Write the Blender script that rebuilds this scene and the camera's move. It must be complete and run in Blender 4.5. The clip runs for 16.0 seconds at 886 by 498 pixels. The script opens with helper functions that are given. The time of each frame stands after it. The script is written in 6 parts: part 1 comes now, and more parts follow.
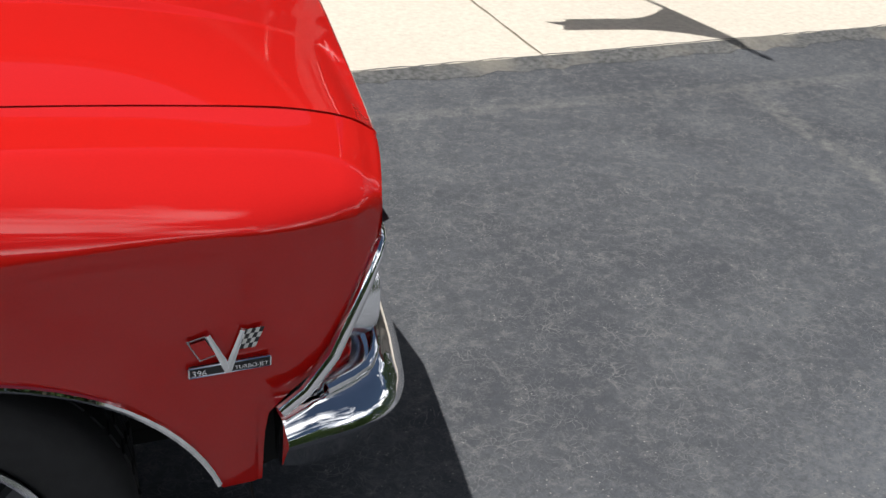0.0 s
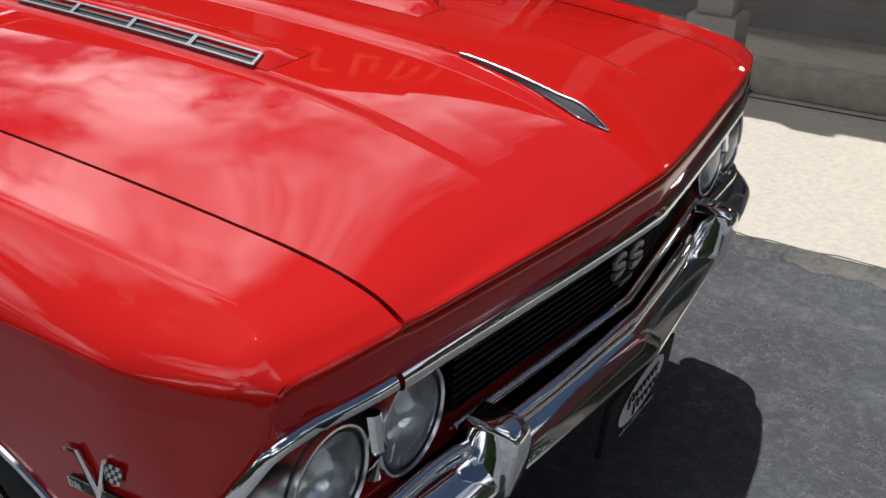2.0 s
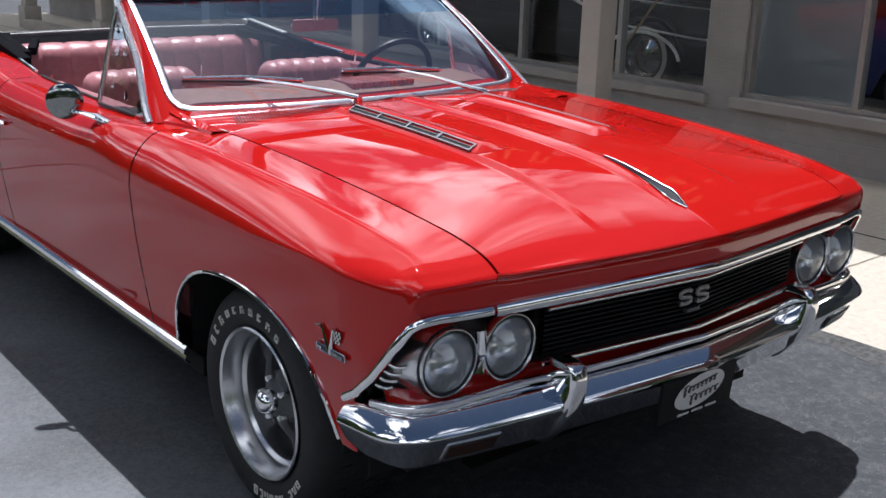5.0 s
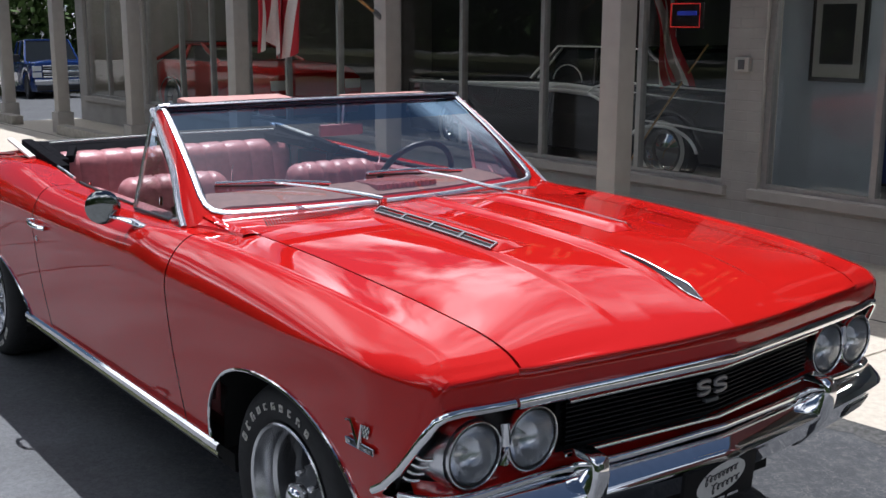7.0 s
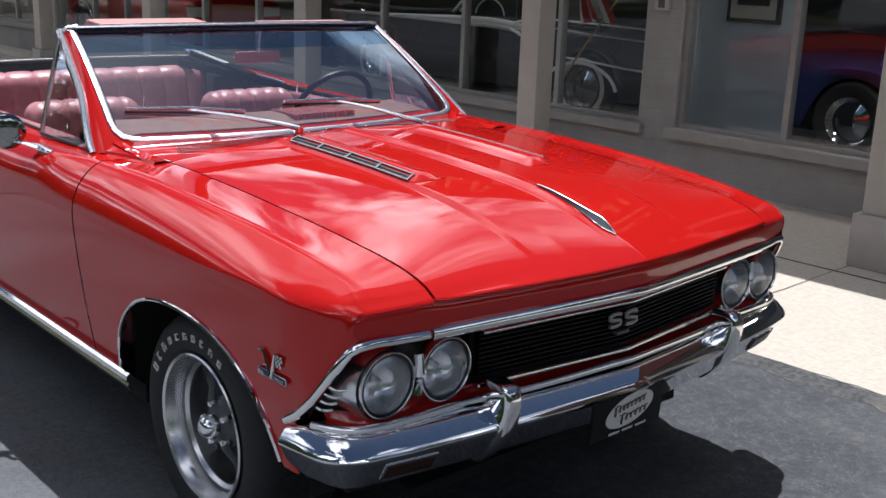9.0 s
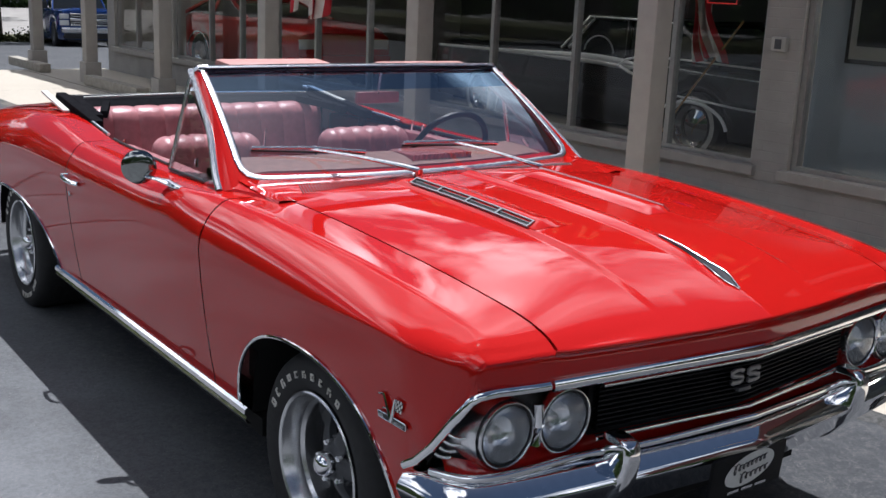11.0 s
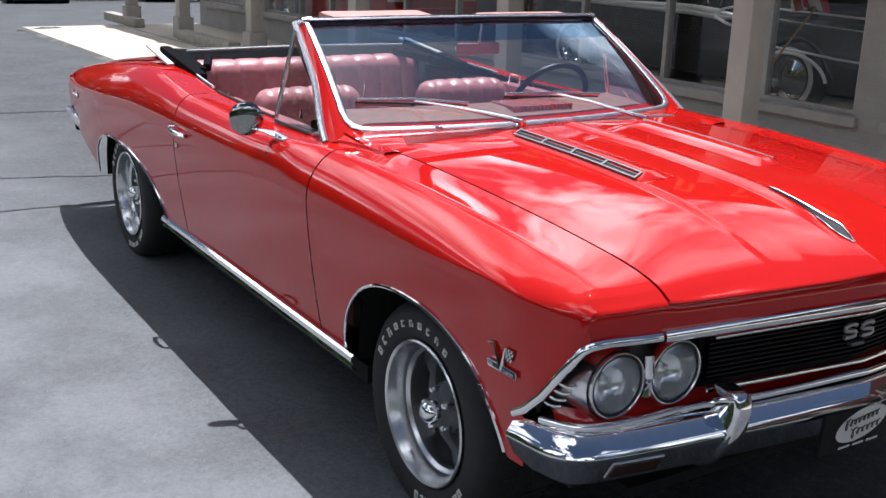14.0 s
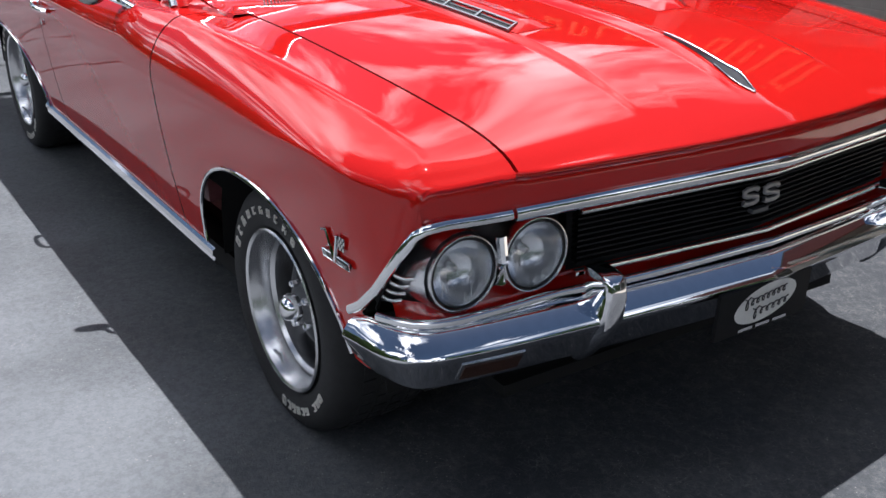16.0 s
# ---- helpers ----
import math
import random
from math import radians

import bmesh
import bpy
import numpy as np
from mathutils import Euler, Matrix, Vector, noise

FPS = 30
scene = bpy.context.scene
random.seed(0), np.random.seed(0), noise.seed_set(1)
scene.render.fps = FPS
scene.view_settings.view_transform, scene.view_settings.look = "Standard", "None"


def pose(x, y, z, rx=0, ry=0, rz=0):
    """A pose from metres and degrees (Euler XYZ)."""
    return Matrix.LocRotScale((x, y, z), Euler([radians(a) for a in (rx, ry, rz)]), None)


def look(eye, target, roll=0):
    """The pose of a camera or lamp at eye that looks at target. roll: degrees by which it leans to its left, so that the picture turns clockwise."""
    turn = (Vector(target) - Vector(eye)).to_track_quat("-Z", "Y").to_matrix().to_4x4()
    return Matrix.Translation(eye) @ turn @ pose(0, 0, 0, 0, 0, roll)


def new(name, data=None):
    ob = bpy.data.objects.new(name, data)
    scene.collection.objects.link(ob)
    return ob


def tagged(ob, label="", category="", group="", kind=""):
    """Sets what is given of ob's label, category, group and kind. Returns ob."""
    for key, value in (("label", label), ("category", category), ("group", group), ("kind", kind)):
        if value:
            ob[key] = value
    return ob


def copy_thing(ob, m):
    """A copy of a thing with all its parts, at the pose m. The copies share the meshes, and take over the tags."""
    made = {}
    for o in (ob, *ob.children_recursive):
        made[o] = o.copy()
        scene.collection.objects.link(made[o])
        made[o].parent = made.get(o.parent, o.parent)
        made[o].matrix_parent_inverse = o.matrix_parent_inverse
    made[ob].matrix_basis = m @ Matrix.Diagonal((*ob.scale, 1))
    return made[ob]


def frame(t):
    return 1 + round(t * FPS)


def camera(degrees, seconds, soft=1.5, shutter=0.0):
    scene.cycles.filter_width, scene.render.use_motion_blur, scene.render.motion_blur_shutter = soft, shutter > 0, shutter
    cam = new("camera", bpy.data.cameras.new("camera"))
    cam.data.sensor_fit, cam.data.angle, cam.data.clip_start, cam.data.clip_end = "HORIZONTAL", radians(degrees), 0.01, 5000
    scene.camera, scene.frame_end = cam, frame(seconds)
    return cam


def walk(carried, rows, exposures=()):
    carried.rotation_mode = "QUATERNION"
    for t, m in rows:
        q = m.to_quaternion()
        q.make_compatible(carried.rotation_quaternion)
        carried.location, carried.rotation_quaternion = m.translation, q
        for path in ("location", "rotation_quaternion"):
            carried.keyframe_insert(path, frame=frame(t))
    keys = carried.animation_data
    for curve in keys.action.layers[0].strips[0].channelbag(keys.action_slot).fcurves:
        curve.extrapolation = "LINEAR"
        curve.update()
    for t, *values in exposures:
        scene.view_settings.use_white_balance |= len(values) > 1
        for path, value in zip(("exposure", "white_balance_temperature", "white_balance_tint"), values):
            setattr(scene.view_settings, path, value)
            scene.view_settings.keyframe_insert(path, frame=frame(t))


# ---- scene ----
from mathutils import kdtree

cam = camera(45.0, 16.0)
# seconds, place, turn (degrees)
PATH = [
    (0, 0.254, -2.116, 1.504, 60.05, -3.10, -19.34),
    (0.5, 0.589, -2.047, 1.498, 60.39, -2.51, -7.16),
    (1, 0.876, -1.869, 1.523, 59.40, -4.91, 10.36),
    (1.5, 1.103, -1.687, 1.506, 60.37, -3.30, 20.31),
    (2, 1.315, -1.607, 1.489, 64.07, -1.64, 32.13),
    (2.5, 1.533, -1.718, 1.491, 66.41, -3.79, 40.72),
    (3, 1.771, -1.806, 1.521, 67.92, -4.72, 45.14),
    (3.2, 1.870, -1.822, 1.529, 69.28, -3.63, 47.71),
    (5.3, 2.340, -2.190, 1.582, 73.78, -1.92, 52.19),
    (5.5, 2.332, -2.210, 1.603, 74.23, -2.63, 53.39),
    (6, 2.332, -2.245, 1.617, 76.04, -2.62, 57.03),
    (6.5, 2.386, -2.263, 1.627, 77.68, -2.09, 57.91),
    (7, 2.412, -2.207, 1.599, 78.09, -0.27, 52.62),
    (7.5, 2.403, -2.184, 1.578, 76.42, -1.50, 50.31),
    (8, 2.409, -2.188, 1.577, 75.73, -1.48, 49.46),
    (10.3, 2.407, -2.195, 1.597, 74.04, -2.96, 47.93),
    (10.5, 2.370, -2.205, 1.595, 74.51, -3.02, 49.69),
    (11, 2.366, -2.242, 1.628, 76.11, -2.48, 54.06),
    (11.5, 2.353, -2.270, 1.629, 77.29, -2.72, 57.08),
    (12, 2.363, -2.286, 1.606, 77.35, -2.15, 58.48),
    (12.5, 2.366, -2.293, 1.587, 75.18, -2.05, 58.83),
    (13, 2.371, -2.295, 1.573, 73.09, -2.00, 58.22),
    (13.5, 2.372, -2.294, 1.572, 71.82, -1.89, 57.42),
    (14, 2.343, -2.308, 1.620, 73.51, -1.69, 58.41),
    (14.5, 2.326, -2.311, 1.625, 75.51, -1.57, 60.91),
    (15, 2.314, -2.287, 1.600, 75.35, -1.72, 62.19),
    (15.5, 2.264, -2.109, 1.519, 70.34, -0.89, 61.23),
    (16, 2.239, -1.799, 1.497, 67.03, 0.89, 57.75),
]
# seconds, stops, kelvin, tint
EXPOSURE = [(0.0, 0.26, 6350, 10), (1.0, 0.10, 6350, 10), (1.6, 0.02, 6250, 10), (2.5, -0.06, 6150, 11), (3.2, 0.05, 5950, 12), (5.3, 0.26, 5950, 12), (8.2, 0.20, 5950, 12),
            (10.5, 0.26, 5950, 12), (11.2, 0.20, 5950, 12), (12.5, 0.30, 5950, 12), (13.5, 0.56, 6000, 12), (14.2, 0.52, 6000, 12), (15.2, 0.46, 6000, 12), (16.0, 0.60, 6000, 12)]
walk(cam, [(t, pose(x, y, z, rx, ry, rz)) for t, x, y, z, rx, ry, rz in PATH], EXPOSURE)

# ---- sky and sun ----
SUN_WAY = Vector((-0.25, 0.20, 1.0)).normalized()      # towards the sun
sun_elev = math.asin(SUN_WAY.z)
sun_turn = math.atan2(SUN_WAY.x, SUN_WAY.y)
CLOUD_SEED = 77.346
world = bpy.data.worlds.new("sky")
scene.world = world
world.use_nodes = True
wn, wl = world.node_tree.nodes, world.node_tree.links
wn.clear()
w_out = wn.new("ShaderNodeOutputWorld")
w_bg = wn.new("ShaderNodeBackground")
w_sky = wn.new("ShaderNodeTexSky")
w_sky.sky_type = "NISHITA"
w_sky.sun_disc = False
w_sky.sun_elevation = sun_elev
w_sky.sun_rotation = sun_turn
w_tc = wn.new("ShaderNodeTexCoord")
w_sep = wn.new("ShaderNodeSeparateXYZ")
wl.new(w_tc.outputs["Generated"], w_sep.inputs[0])


def sky_math(op, a, b):
    x = wn.new("ShaderNodeMath")
    x.operation = op
    for k, v in ((0, a), (1, b)):
        if isinstance(v, float):
            x.inputs[k].default_value = v
        else:
            wl.new(v, x.inputs[k])
    return x.outputs[0]


# a flat layer of broken cloud seen in perspective
w_rise = sky_math("ADD", sky_math("MAXIMUM", w_sep.outputs["Z"], 0.0), 0.16)
w_layer = wn.new("ShaderNodeCombineXYZ")
wl.new(sky_math("DIVIDE", w_sep.outputs["X"], w_rise), w_layer.inputs["X"])
wl.new(sky_math("DIVIDE", w_sep.outputs["Y"], w_rise), w_layer.inputs["Y"])
w_layer.inputs["Z"].default_value = CLOUD_SEED
w_noise = wn.new("ShaderNodeTexNoise")
w_noise.inputs["Scale"].default_value = 1.0
w_noise.inputs["Detail"].default_value = 10.0
w_noise.inputs["Roughness"].default_value = 0.58
w_noise.inputs["Distortion"].default_value = 0.35
w_ramp = wn.new("ShaderNodeValToRGB")
w_ramp.color_ramp.elements[0].position = 0.530
w_ramp.color_ramp.elements[1].position = 0.592
w_body = wn.new("ShaderNodeTexNoise")
w_body.inputs["Scale"].default_value = 3.1
w_body.inputs["Detail"].default_value = 7.0
w_tone = wn.new("ShaderNodeMapRange")
for k, v in zip(("From Min", "From Max", "To Min", "To Max"), (0.40, 0.66, 0.0, 1.0)):
    w_tone.inputs[k].default_value = v
w_cloud = wn.new("ShaderNodeMixRGB")
w_cloud.inputs[1].default_value = (16.0, 17.0, 19.0, 1)
w_cloud.inputs[2].default_value = (80.0, 79.0, 78.0, 1)
w_mix = wn.new("ShaderNodeMixRGB")
wl.new(w_layer.outputs["Vector"], w_noise.inputs["Vector"])
wl.new(w_layer.outputs["Vector"], w_body.inputs["Vector"])
wl.new(w_body.outputs["Fac"], w_tone.inputs["Value"])
wl.new(w_tone.outputs["Result"], w_cloud.inputs[0])
wl.new(w_noise.outputs["Fac"], w_ramp.inputs["Fac"])
wl.new(w_ramp.outputs["Color"], w_mix.inputs[0])
wl.new(w_sky.outputs["Color"], w_mix.inputs[1])
wl.new(w_cloud.outputs["Color"], w_mix.inputs[2])
wl.new(w_mix.outputs["Color"], w_bg.inputs["Color"])
w_bg.inputs["Strength"].default_value = 0.032
wl.new(w_bg.outputs["Background"], w_out.inputs["Surface"])
sun = new("sun", bpy.data.lights.new("sun", "SUN"))
sun.data.energy = 5.0
sun.data.angle = radians(0.53)
sun.data.color = (1.0, 0.97, 0.93)
sun.matrix_world = look(SUN_WAY * 50, (0, 0, 0))


# ---- materials ----
def material(name, colour, rough=0.5, metal=0.0, coat=0.0, spec=None, spread=0.0, spread_scale=6.0, bump=0.0, bump_scale=200.0,
             second=None, second_scale=1.2, second_amount=0.0):
    m = bpy.data.materials.new(name)
    m.use_nodes = True
    n, l = m.node_tree.nodes, m.node_tree.links
    b = n["Principled BSDF"]
    b.inputs["Base Color"].default_value = (*colour, 1)
    b.inputs["Roughness"].default_value = rough
    b.inputs["Metallic"].default_value = metal
    b.inputs["Coat Weight"].default_value = coat
    b.inputs["Coat Roughness"].default_value = 0.02
    b.inputs["Coat IOR"].default_value = 1.43
    if spec is not None:
        b.inputs["Specular IOR Level"].default_value = spec
    tc = n.new("ShaderNodeTexCoord")
    if spread > 0 or second_amount > 0:
        a = n.new("ShaderNodeTexNoise")
        a.inputs["Scale"].default_value = spread_scale
        a.inputs["Detail"].default_value = 7.0
        l.new(tc.outputs["Object"], a.inputs["Vector"])
        r = n.new("ShaderNodeMapRange")
        r.inputs["From Min"].default_value, r.inputs["From Max"].default_value = 0.3, 0.7
        r.inputs["To Min"].default_value, r.inputs["To Max"].default_value = 1 - spread, 1 + spread
        l.new(a.outputs["Fac"], r.inputs["Value"])
        mul = n.new("ShaderNodeVectorMath")
        mul.operation = "SCALE"
        mul.inputs[0].default_value = colour
        l.new(r.outputs["Result"], mul.inputs["Scale"])
        last = mul.outputs["Vector"]
        if second_amount > 0:
            c = n.new("ShaderNodeTexNoise")
            c.inputs["Scale"].default_value = second_scale
            c.inputs["Detail"].default_value = 4.0
            l.new(tc.outputs["Object"], c.inputs["Vector"])
            q = n.new("ShaderNodeMapRange")
            q.inputs["From Min"].default_value, q.inputs["From Max"].default_value = 0.48, 0.68
            q.inputs["To Max"].default_value = second_amount
            l.new(c.outputs["Fac"], q.inputs["Value"])
            mx = n.new("ShaderNodeMixRGB")
            mx.inputs[2].default_value = (*(second or colour), 1)
            l.new(q.outputs["Result"], mx.inputs[0])
            l.new(last, mx.inputs[1])
            last = mx.outputs["Color"]
        l.new(last, b.inputs["Base Color"])
    if bump > 0:
        d = n.new("ShaderNodeTexNoise")
        d.inputs["Scale"].default_value = bump_scale
        d.inputs["Detail"].default_value = 5.0
        l.new(tc.outputs["Object"], d.inputs["Vector"])
        e = n.new("ShaderNodeBump")
        e.inputs["Strength"].default_value = bump
        e.inputs["Distance"].default_value = 0.01
        l.new(d.outputs["Fac"], e.inputs["Height"])
        l.new(e.outputs["Normal"], b.inputs["Normal"])
    return m


def glass_material(name, tint, rough=0.0, mix=0.85, sheen=(1, 1, 1), frost=0.0):
    """A thin pane: mostly clear, with a mirror-like sheen at its surface."""
    m = bpy.data.materials.new(name)
    m.use_nodes = True
    n, l = m.node_tree.nodes, m.node_tree.links
    n.clear()
    out = n.new("ShaderNodeOutputMaterial")
    clear = n.new("ShaderNodeBsdfTransparent")
    clear.inputs["Color"].default_value = (*tint, 1)
    gloss = n.new("ShaderNodeBsdfGlossy")
    gloss.inputs["Roughness"].default_value = rough
    gloss.inputs["Color"].default_value = (*sheen, 1)
    fres = n.new("ShaderNodeFresnel")
    fres.inputs["IOR"].default_value = 1.0 + mix
    mx = n.new("ShaderNodeMixShader")
    l.new(fres.outputs["Fac"], mx.inputs[0])
    l.new(clear.outputs["BSDF"], mx.inputs[1])
    l.new(gloss.outputs["BSDF"], mx.inputs[2])
    last = mx.outputs["Shader"]
    if frost > 0:                     # fluted glass scatters part of the light
        matt = n.new("ShaderNodeBsdfDiffuse")
        matt.inputs["Color"].default_value = (0.80, 0.86, 0.94, 1)
        fx = n.new("ShaderNodeMixShader")
        fx.inputs[0].default_value = frost
        l.new(last, fx.inputs[1])
        l.new(matt.outputs["BSDF"], fx.inputs[2])
        last = fx.outputs["Shader"]
    l.new(last, out.inputs["Surface"])
    return m


RED = material("red_car_paint", (0.47, 0.0095, 0.007), rough=0.55, coat=1.0, spec=0.0, spread=0.03, spread_scale=300)
RED.node_tree.nodes["Principled BSDF"].inputs["Coat IOR"].default_value = 1.52
CHROME = material("chrome", (0.86, 0.86, 0.87), rough=0.04, metal=1.0, spread=0.03, spread_scale=40)
STEEL = material("brushed_aluminium", (0.62, 0.62, 0.63), rough=0.24, metal=1.0, spread=0.06, spread_scale=90)
STAINLESS = material("bright_stainless_trim", (0.88, 0.88, 0.90), rough=0.27, metal=1.0, spread=0.04, spread_scale=60)
# chrome darkened in colour to stand for dark surroundings mirrored in it
DARKCHROME = material("darkened_chrome", (0.34, 0.35, 0.34), rough=0.07, metal=1.0, spread=0.08, spread_scale=60)
GUNMETAL = material("grey_painted_alloy", (0.085, 0.088, 0.095), rough=0.45, metal=0.3, spread=0.1, spread_scale=60)
BLACK = material("satin_black_paint", (0.012, 0.012, 0.013), rough=0.42, spread=0.15, spread_scale=50)
GRILLEBLACK = material("flat_black_grille", (0.008, 0.008, 0.009), rough=0.6, spec=0.2, spread=0.15, spread_scale=50)
RUBBER = material("tyre_rubber", (0.016, 0.016, 0.017), rough=0.75, spread=0.2, spread_scale=40, bump=0.15, bump_scale=400)
WHITE_LETTER = material("raised_white_rubber", (0.62, 0.60, 0.55), rough=0.7, spread=0.12, spread_scale=80)
# red is paled and greyed to carry the windscreen's hazy veil in its colour
VINYL_RED = material("red_vinyl", (0.47, 0.185, 0.198), rough=0.33, coat=0.35, spread=0.12, spread_scale=30, bump=0.12, bump_scale=500)
VINYL_BLACK = material("black_vinyl_top", (0.014, 0.014, 0.016), rough=0.8, spec=0.0, spread=0.2, spread_scale=30, bump=0.2, bump_scale=300)
CARPET = material("dark_red_carpet", (0.09, 0.012, 0.012), rough=0.95, spread=0.25, spread_scale=120, bump=0.4, bump_scale=900)
LENS = glass_material("headlamp_glass", (0.96, 0.97, 0.97), 0.02, 0.5, frost=0.10)
REFLECTOR = material("lamp_reflector", (0.94, 0.95, 0.98), rough=0.17, metal=1.0, bump=0.14, bump_scale=45)
# gloss is boosted and tinted blue to stand for the sky's reflection
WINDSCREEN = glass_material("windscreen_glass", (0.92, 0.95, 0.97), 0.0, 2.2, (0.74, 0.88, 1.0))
SHOPGLASS = glass_material("shop_window_glass", (0.84, 0.87, 0.87), 0.0, 0.50)

AMBER = material("smoked_amber_lens", (0.035, 0.015, 0.010), rough=0.2, spread=0.1, spread_scale=80)
OFFWHITE = material("off_white_enamel", (0.72, 0.71, 0.67), rough=0.45, spread=0.05, spread_scale=50)
POLISHED = material("satin_aluminium", (0.68, 0.68, 0.69), rough=0.27, metal=1.0, spread=0.05, spread_scale=60)
NAVY = material("blue_black_trim", (0.015, 0.017, 0.03), rough=0.25, coat=0.5, spread=0.1, spread_scale=60)
# over the band's own tint, its gloss also carries painted-in sky blue
TINTBAND = glass_material("tinted_glass", (0.30, 0.45, 0.72), 0.0, 2.0, (0.52, 0.76, 1.0))
DASHPAD = material("red_brown_dash_pad", (0.235, 0.130, 0.112), rough=0.5, spread=0.15, spread_scale=30, bump=0.15, bump_scale=400)
PALE_METAL = material("pale_grey_painted_metal", (0.42, 0.44, 0.43), rough=0.4, metal=0.2, spread=0.1, spread_scale=40)
VISOR = material("pale_red_visor_vinyl", (0.52, 0.25, 0.22), rough=0.5, spread=0.08, spread_scale=40, bump=0.1, bump_scale=300)
ROOMWALL = material("grey_blue_room_paint", (0.36, 0.41, 0.45), rough=0.8, spread=0.05, spread_scale=3)
# back wall's colour is darkened to stand for the room's unlit depth
ROOMDARK = material("unlit_room_tone", (0.07, 0.072, 0.075), rough=0.8, spread=0.08, spread_scale=3)
ROOMFLOOR = material("dull_showroom_tile", (0.10, 0.10, 0.10), rough=0.35, spread=0.15, spread_scale=3)
FRAME = material("anodised_aluminium", (0.36, 0.36, 0.35), rough=0.4, metal=0.6, spread=0.08, spread_scale=20)
CURB = material("weathered_concrete", (0.36, 0.33, 0.28), rough=0.9, spread=0.2, spread_scale=12, bump=0.4, bump_scale=80)
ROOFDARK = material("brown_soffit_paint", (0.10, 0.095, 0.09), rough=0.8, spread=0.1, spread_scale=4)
FASCIA = material("maroon_fascia_paint", (0.12, 0.03, 0.025), rough=0.7, spread=0.1, spread_scale=4)
SIGNYELLOW = material("pale_yellow_sign", (0.55, 0.42, 0.16), rough=0.5, spread=0.05, spread_scale=10)
MOUNTGREY = material("grey_mount_board", (0.30, 0.30, 0.28), rough=0.8, spread=0.05, spread_scale=30)
BOXGREY = material("aged_grey_plastic", (0.40, 0.39, 0.36), rough=0.5, spread=0.08, spread_scale=40)
EDGEGREY = material("crumbled_edge", (0.078, 0.078, 0.076), rough=0.95, spread=0.45, spread_scale=45, bump=0.5, bump_scale=120, second=(0.21, 0.19, 0.155), second_scale=3.0, second_amount=0.6)
JOINTBROWN = material("sandy_joint", (0.17, 0.14, 0.10), rough=0.95, spread=0.4, spread_scale=30)
# black taken almost to zero, so the deep shade under the car is in the colour
UNDER = material("underbody_shade_black", (0.004, 0.004, 0.004), rough=0.9)
CRACKGREY = material("tar_filled_crack", (0.062, 0.064, 0.066), rough=0.9, spread=0.35, spread_scale=30)
JOINTDARK = material("dark_joint", (0.03, 0.028, 0.026), rough=0.95, spread=0.3, spread_scale=20)


BADGEGREY = material("grey_badge_metal", (0.25, 0.25, 0.26), rough=0.34, metal=0.8, spread=0.1, spread_scale=80)
GUNSTEEL = material("dull_grey_casting", (0.42, 0.43, 0.44), rough=0.3, metal=0.8, spread=0.1, spread_scale=80)
WOODPOLE = material("varnished_pole_wood", (0.36, 0.20, 0.07), rough=0.4, spread=0.15, spread_scale=30)


TRIMDARK = material("dark_brown_red_trim", (0.075, 0.022, 0.018), rough=0.6, spread=0.12, spread_scale=30)


def glow(name, colour, power):
    m = bpy.data.materials.new(name)
    m.use_nodes = True
    b = m.node_tree.nodes["Principled BSDF"]
    b.inputs["Base Color"].default_value = (*colour, 1)
    b.inputs["Emission Color"].default_value = (*colour, 1)
    b.inputs["Emission Strength"].default_value = power
    return m


NEONRED = glow("red_neon", (1.0, 0.05, 0.04), 0.26)
NEONBLUE = glow("blue_neon", (0.03, 0.05, 0.42), 0.22)
# glow of the unseen lamps added to fill the showroom
FILLGLOW = glow("fill_lamp_glow", (1.0, 0.93, 0.82), 34.0)
FILLDIM = glow("dim_fill_lamp_glow", (1.0, 0.90, 0.76), 7.0)


# ---- mesh helpers ----
def finish(bm, name, mat, smooth=True, angle=35.0):
    me = bpy.data.meshes.new(name)
    if smooth:
        bm.normal_update()
        for f in bm.faces:
            f.smooth = True
        lim = radians(angle)
        for e in bm.edges:
            e.smooth = not (len(e.link_faces) == 2 and e.calc_face_angle(0.0) > lim)
    bm.to_mesh(me)
    bm.free()
    me.materials.append(mat)
    return me


def part(name, bm, mat, parent, label="", smooth=True, angle=35.0):
    ob = new(name, finish(bm, name, mat, smooth, angle))
    ob.parent = parent
    if label:
        ob["label"] = label
    return ob


def thing(name, label, category, m=None, group="", kind=""):
    ob = new(name)
    ob.empty_display_size = 0.1
    if m is not None:
        ob.matrix_world = m
    return tagged(ob, label, category, group, kind)


def structure(name, bm, mat, label, m=None, smooth=False, category=""):
    ob = new(name, finish(bm, name, mat, smooth))
    if m is not None:
        ob.matrix_world = m
    return tagged(ob, label, category or name.split("_")[0], "", "structure")


def add_box(bm, x0, x1, y0, y1, z0, z1, bevel=0.0, m=None):
    got = bmesh.ops.create_cube(bm, size=1.0)["verts"]
    for v in got:
        v.co = Vector((x0 + (v.co.x + 0.5) * (x1 - x0), y0 + (v.co.y + 0.5) * (y1 - y0), z0 + (v.co.z + 0.5) * (z1 - z0)))
    if bevel > 0:
        es = list({e for v in got for e in v.link_edges})
        res = bmesh.ops.bevel(bm, geom=es, offset=bevel, segments=2, affect="EDGES", profile=0.6)
        got = list({v for f in res["faces"] for v in f.verts} | {v for v in got if v.is_valid})
    if m is not None:
        bmesh.ops.transform(bm, matrix=m, verts=got)
    return bm


def box(*a, **k):
    return add_box(bmesh.new(), *a, **k)


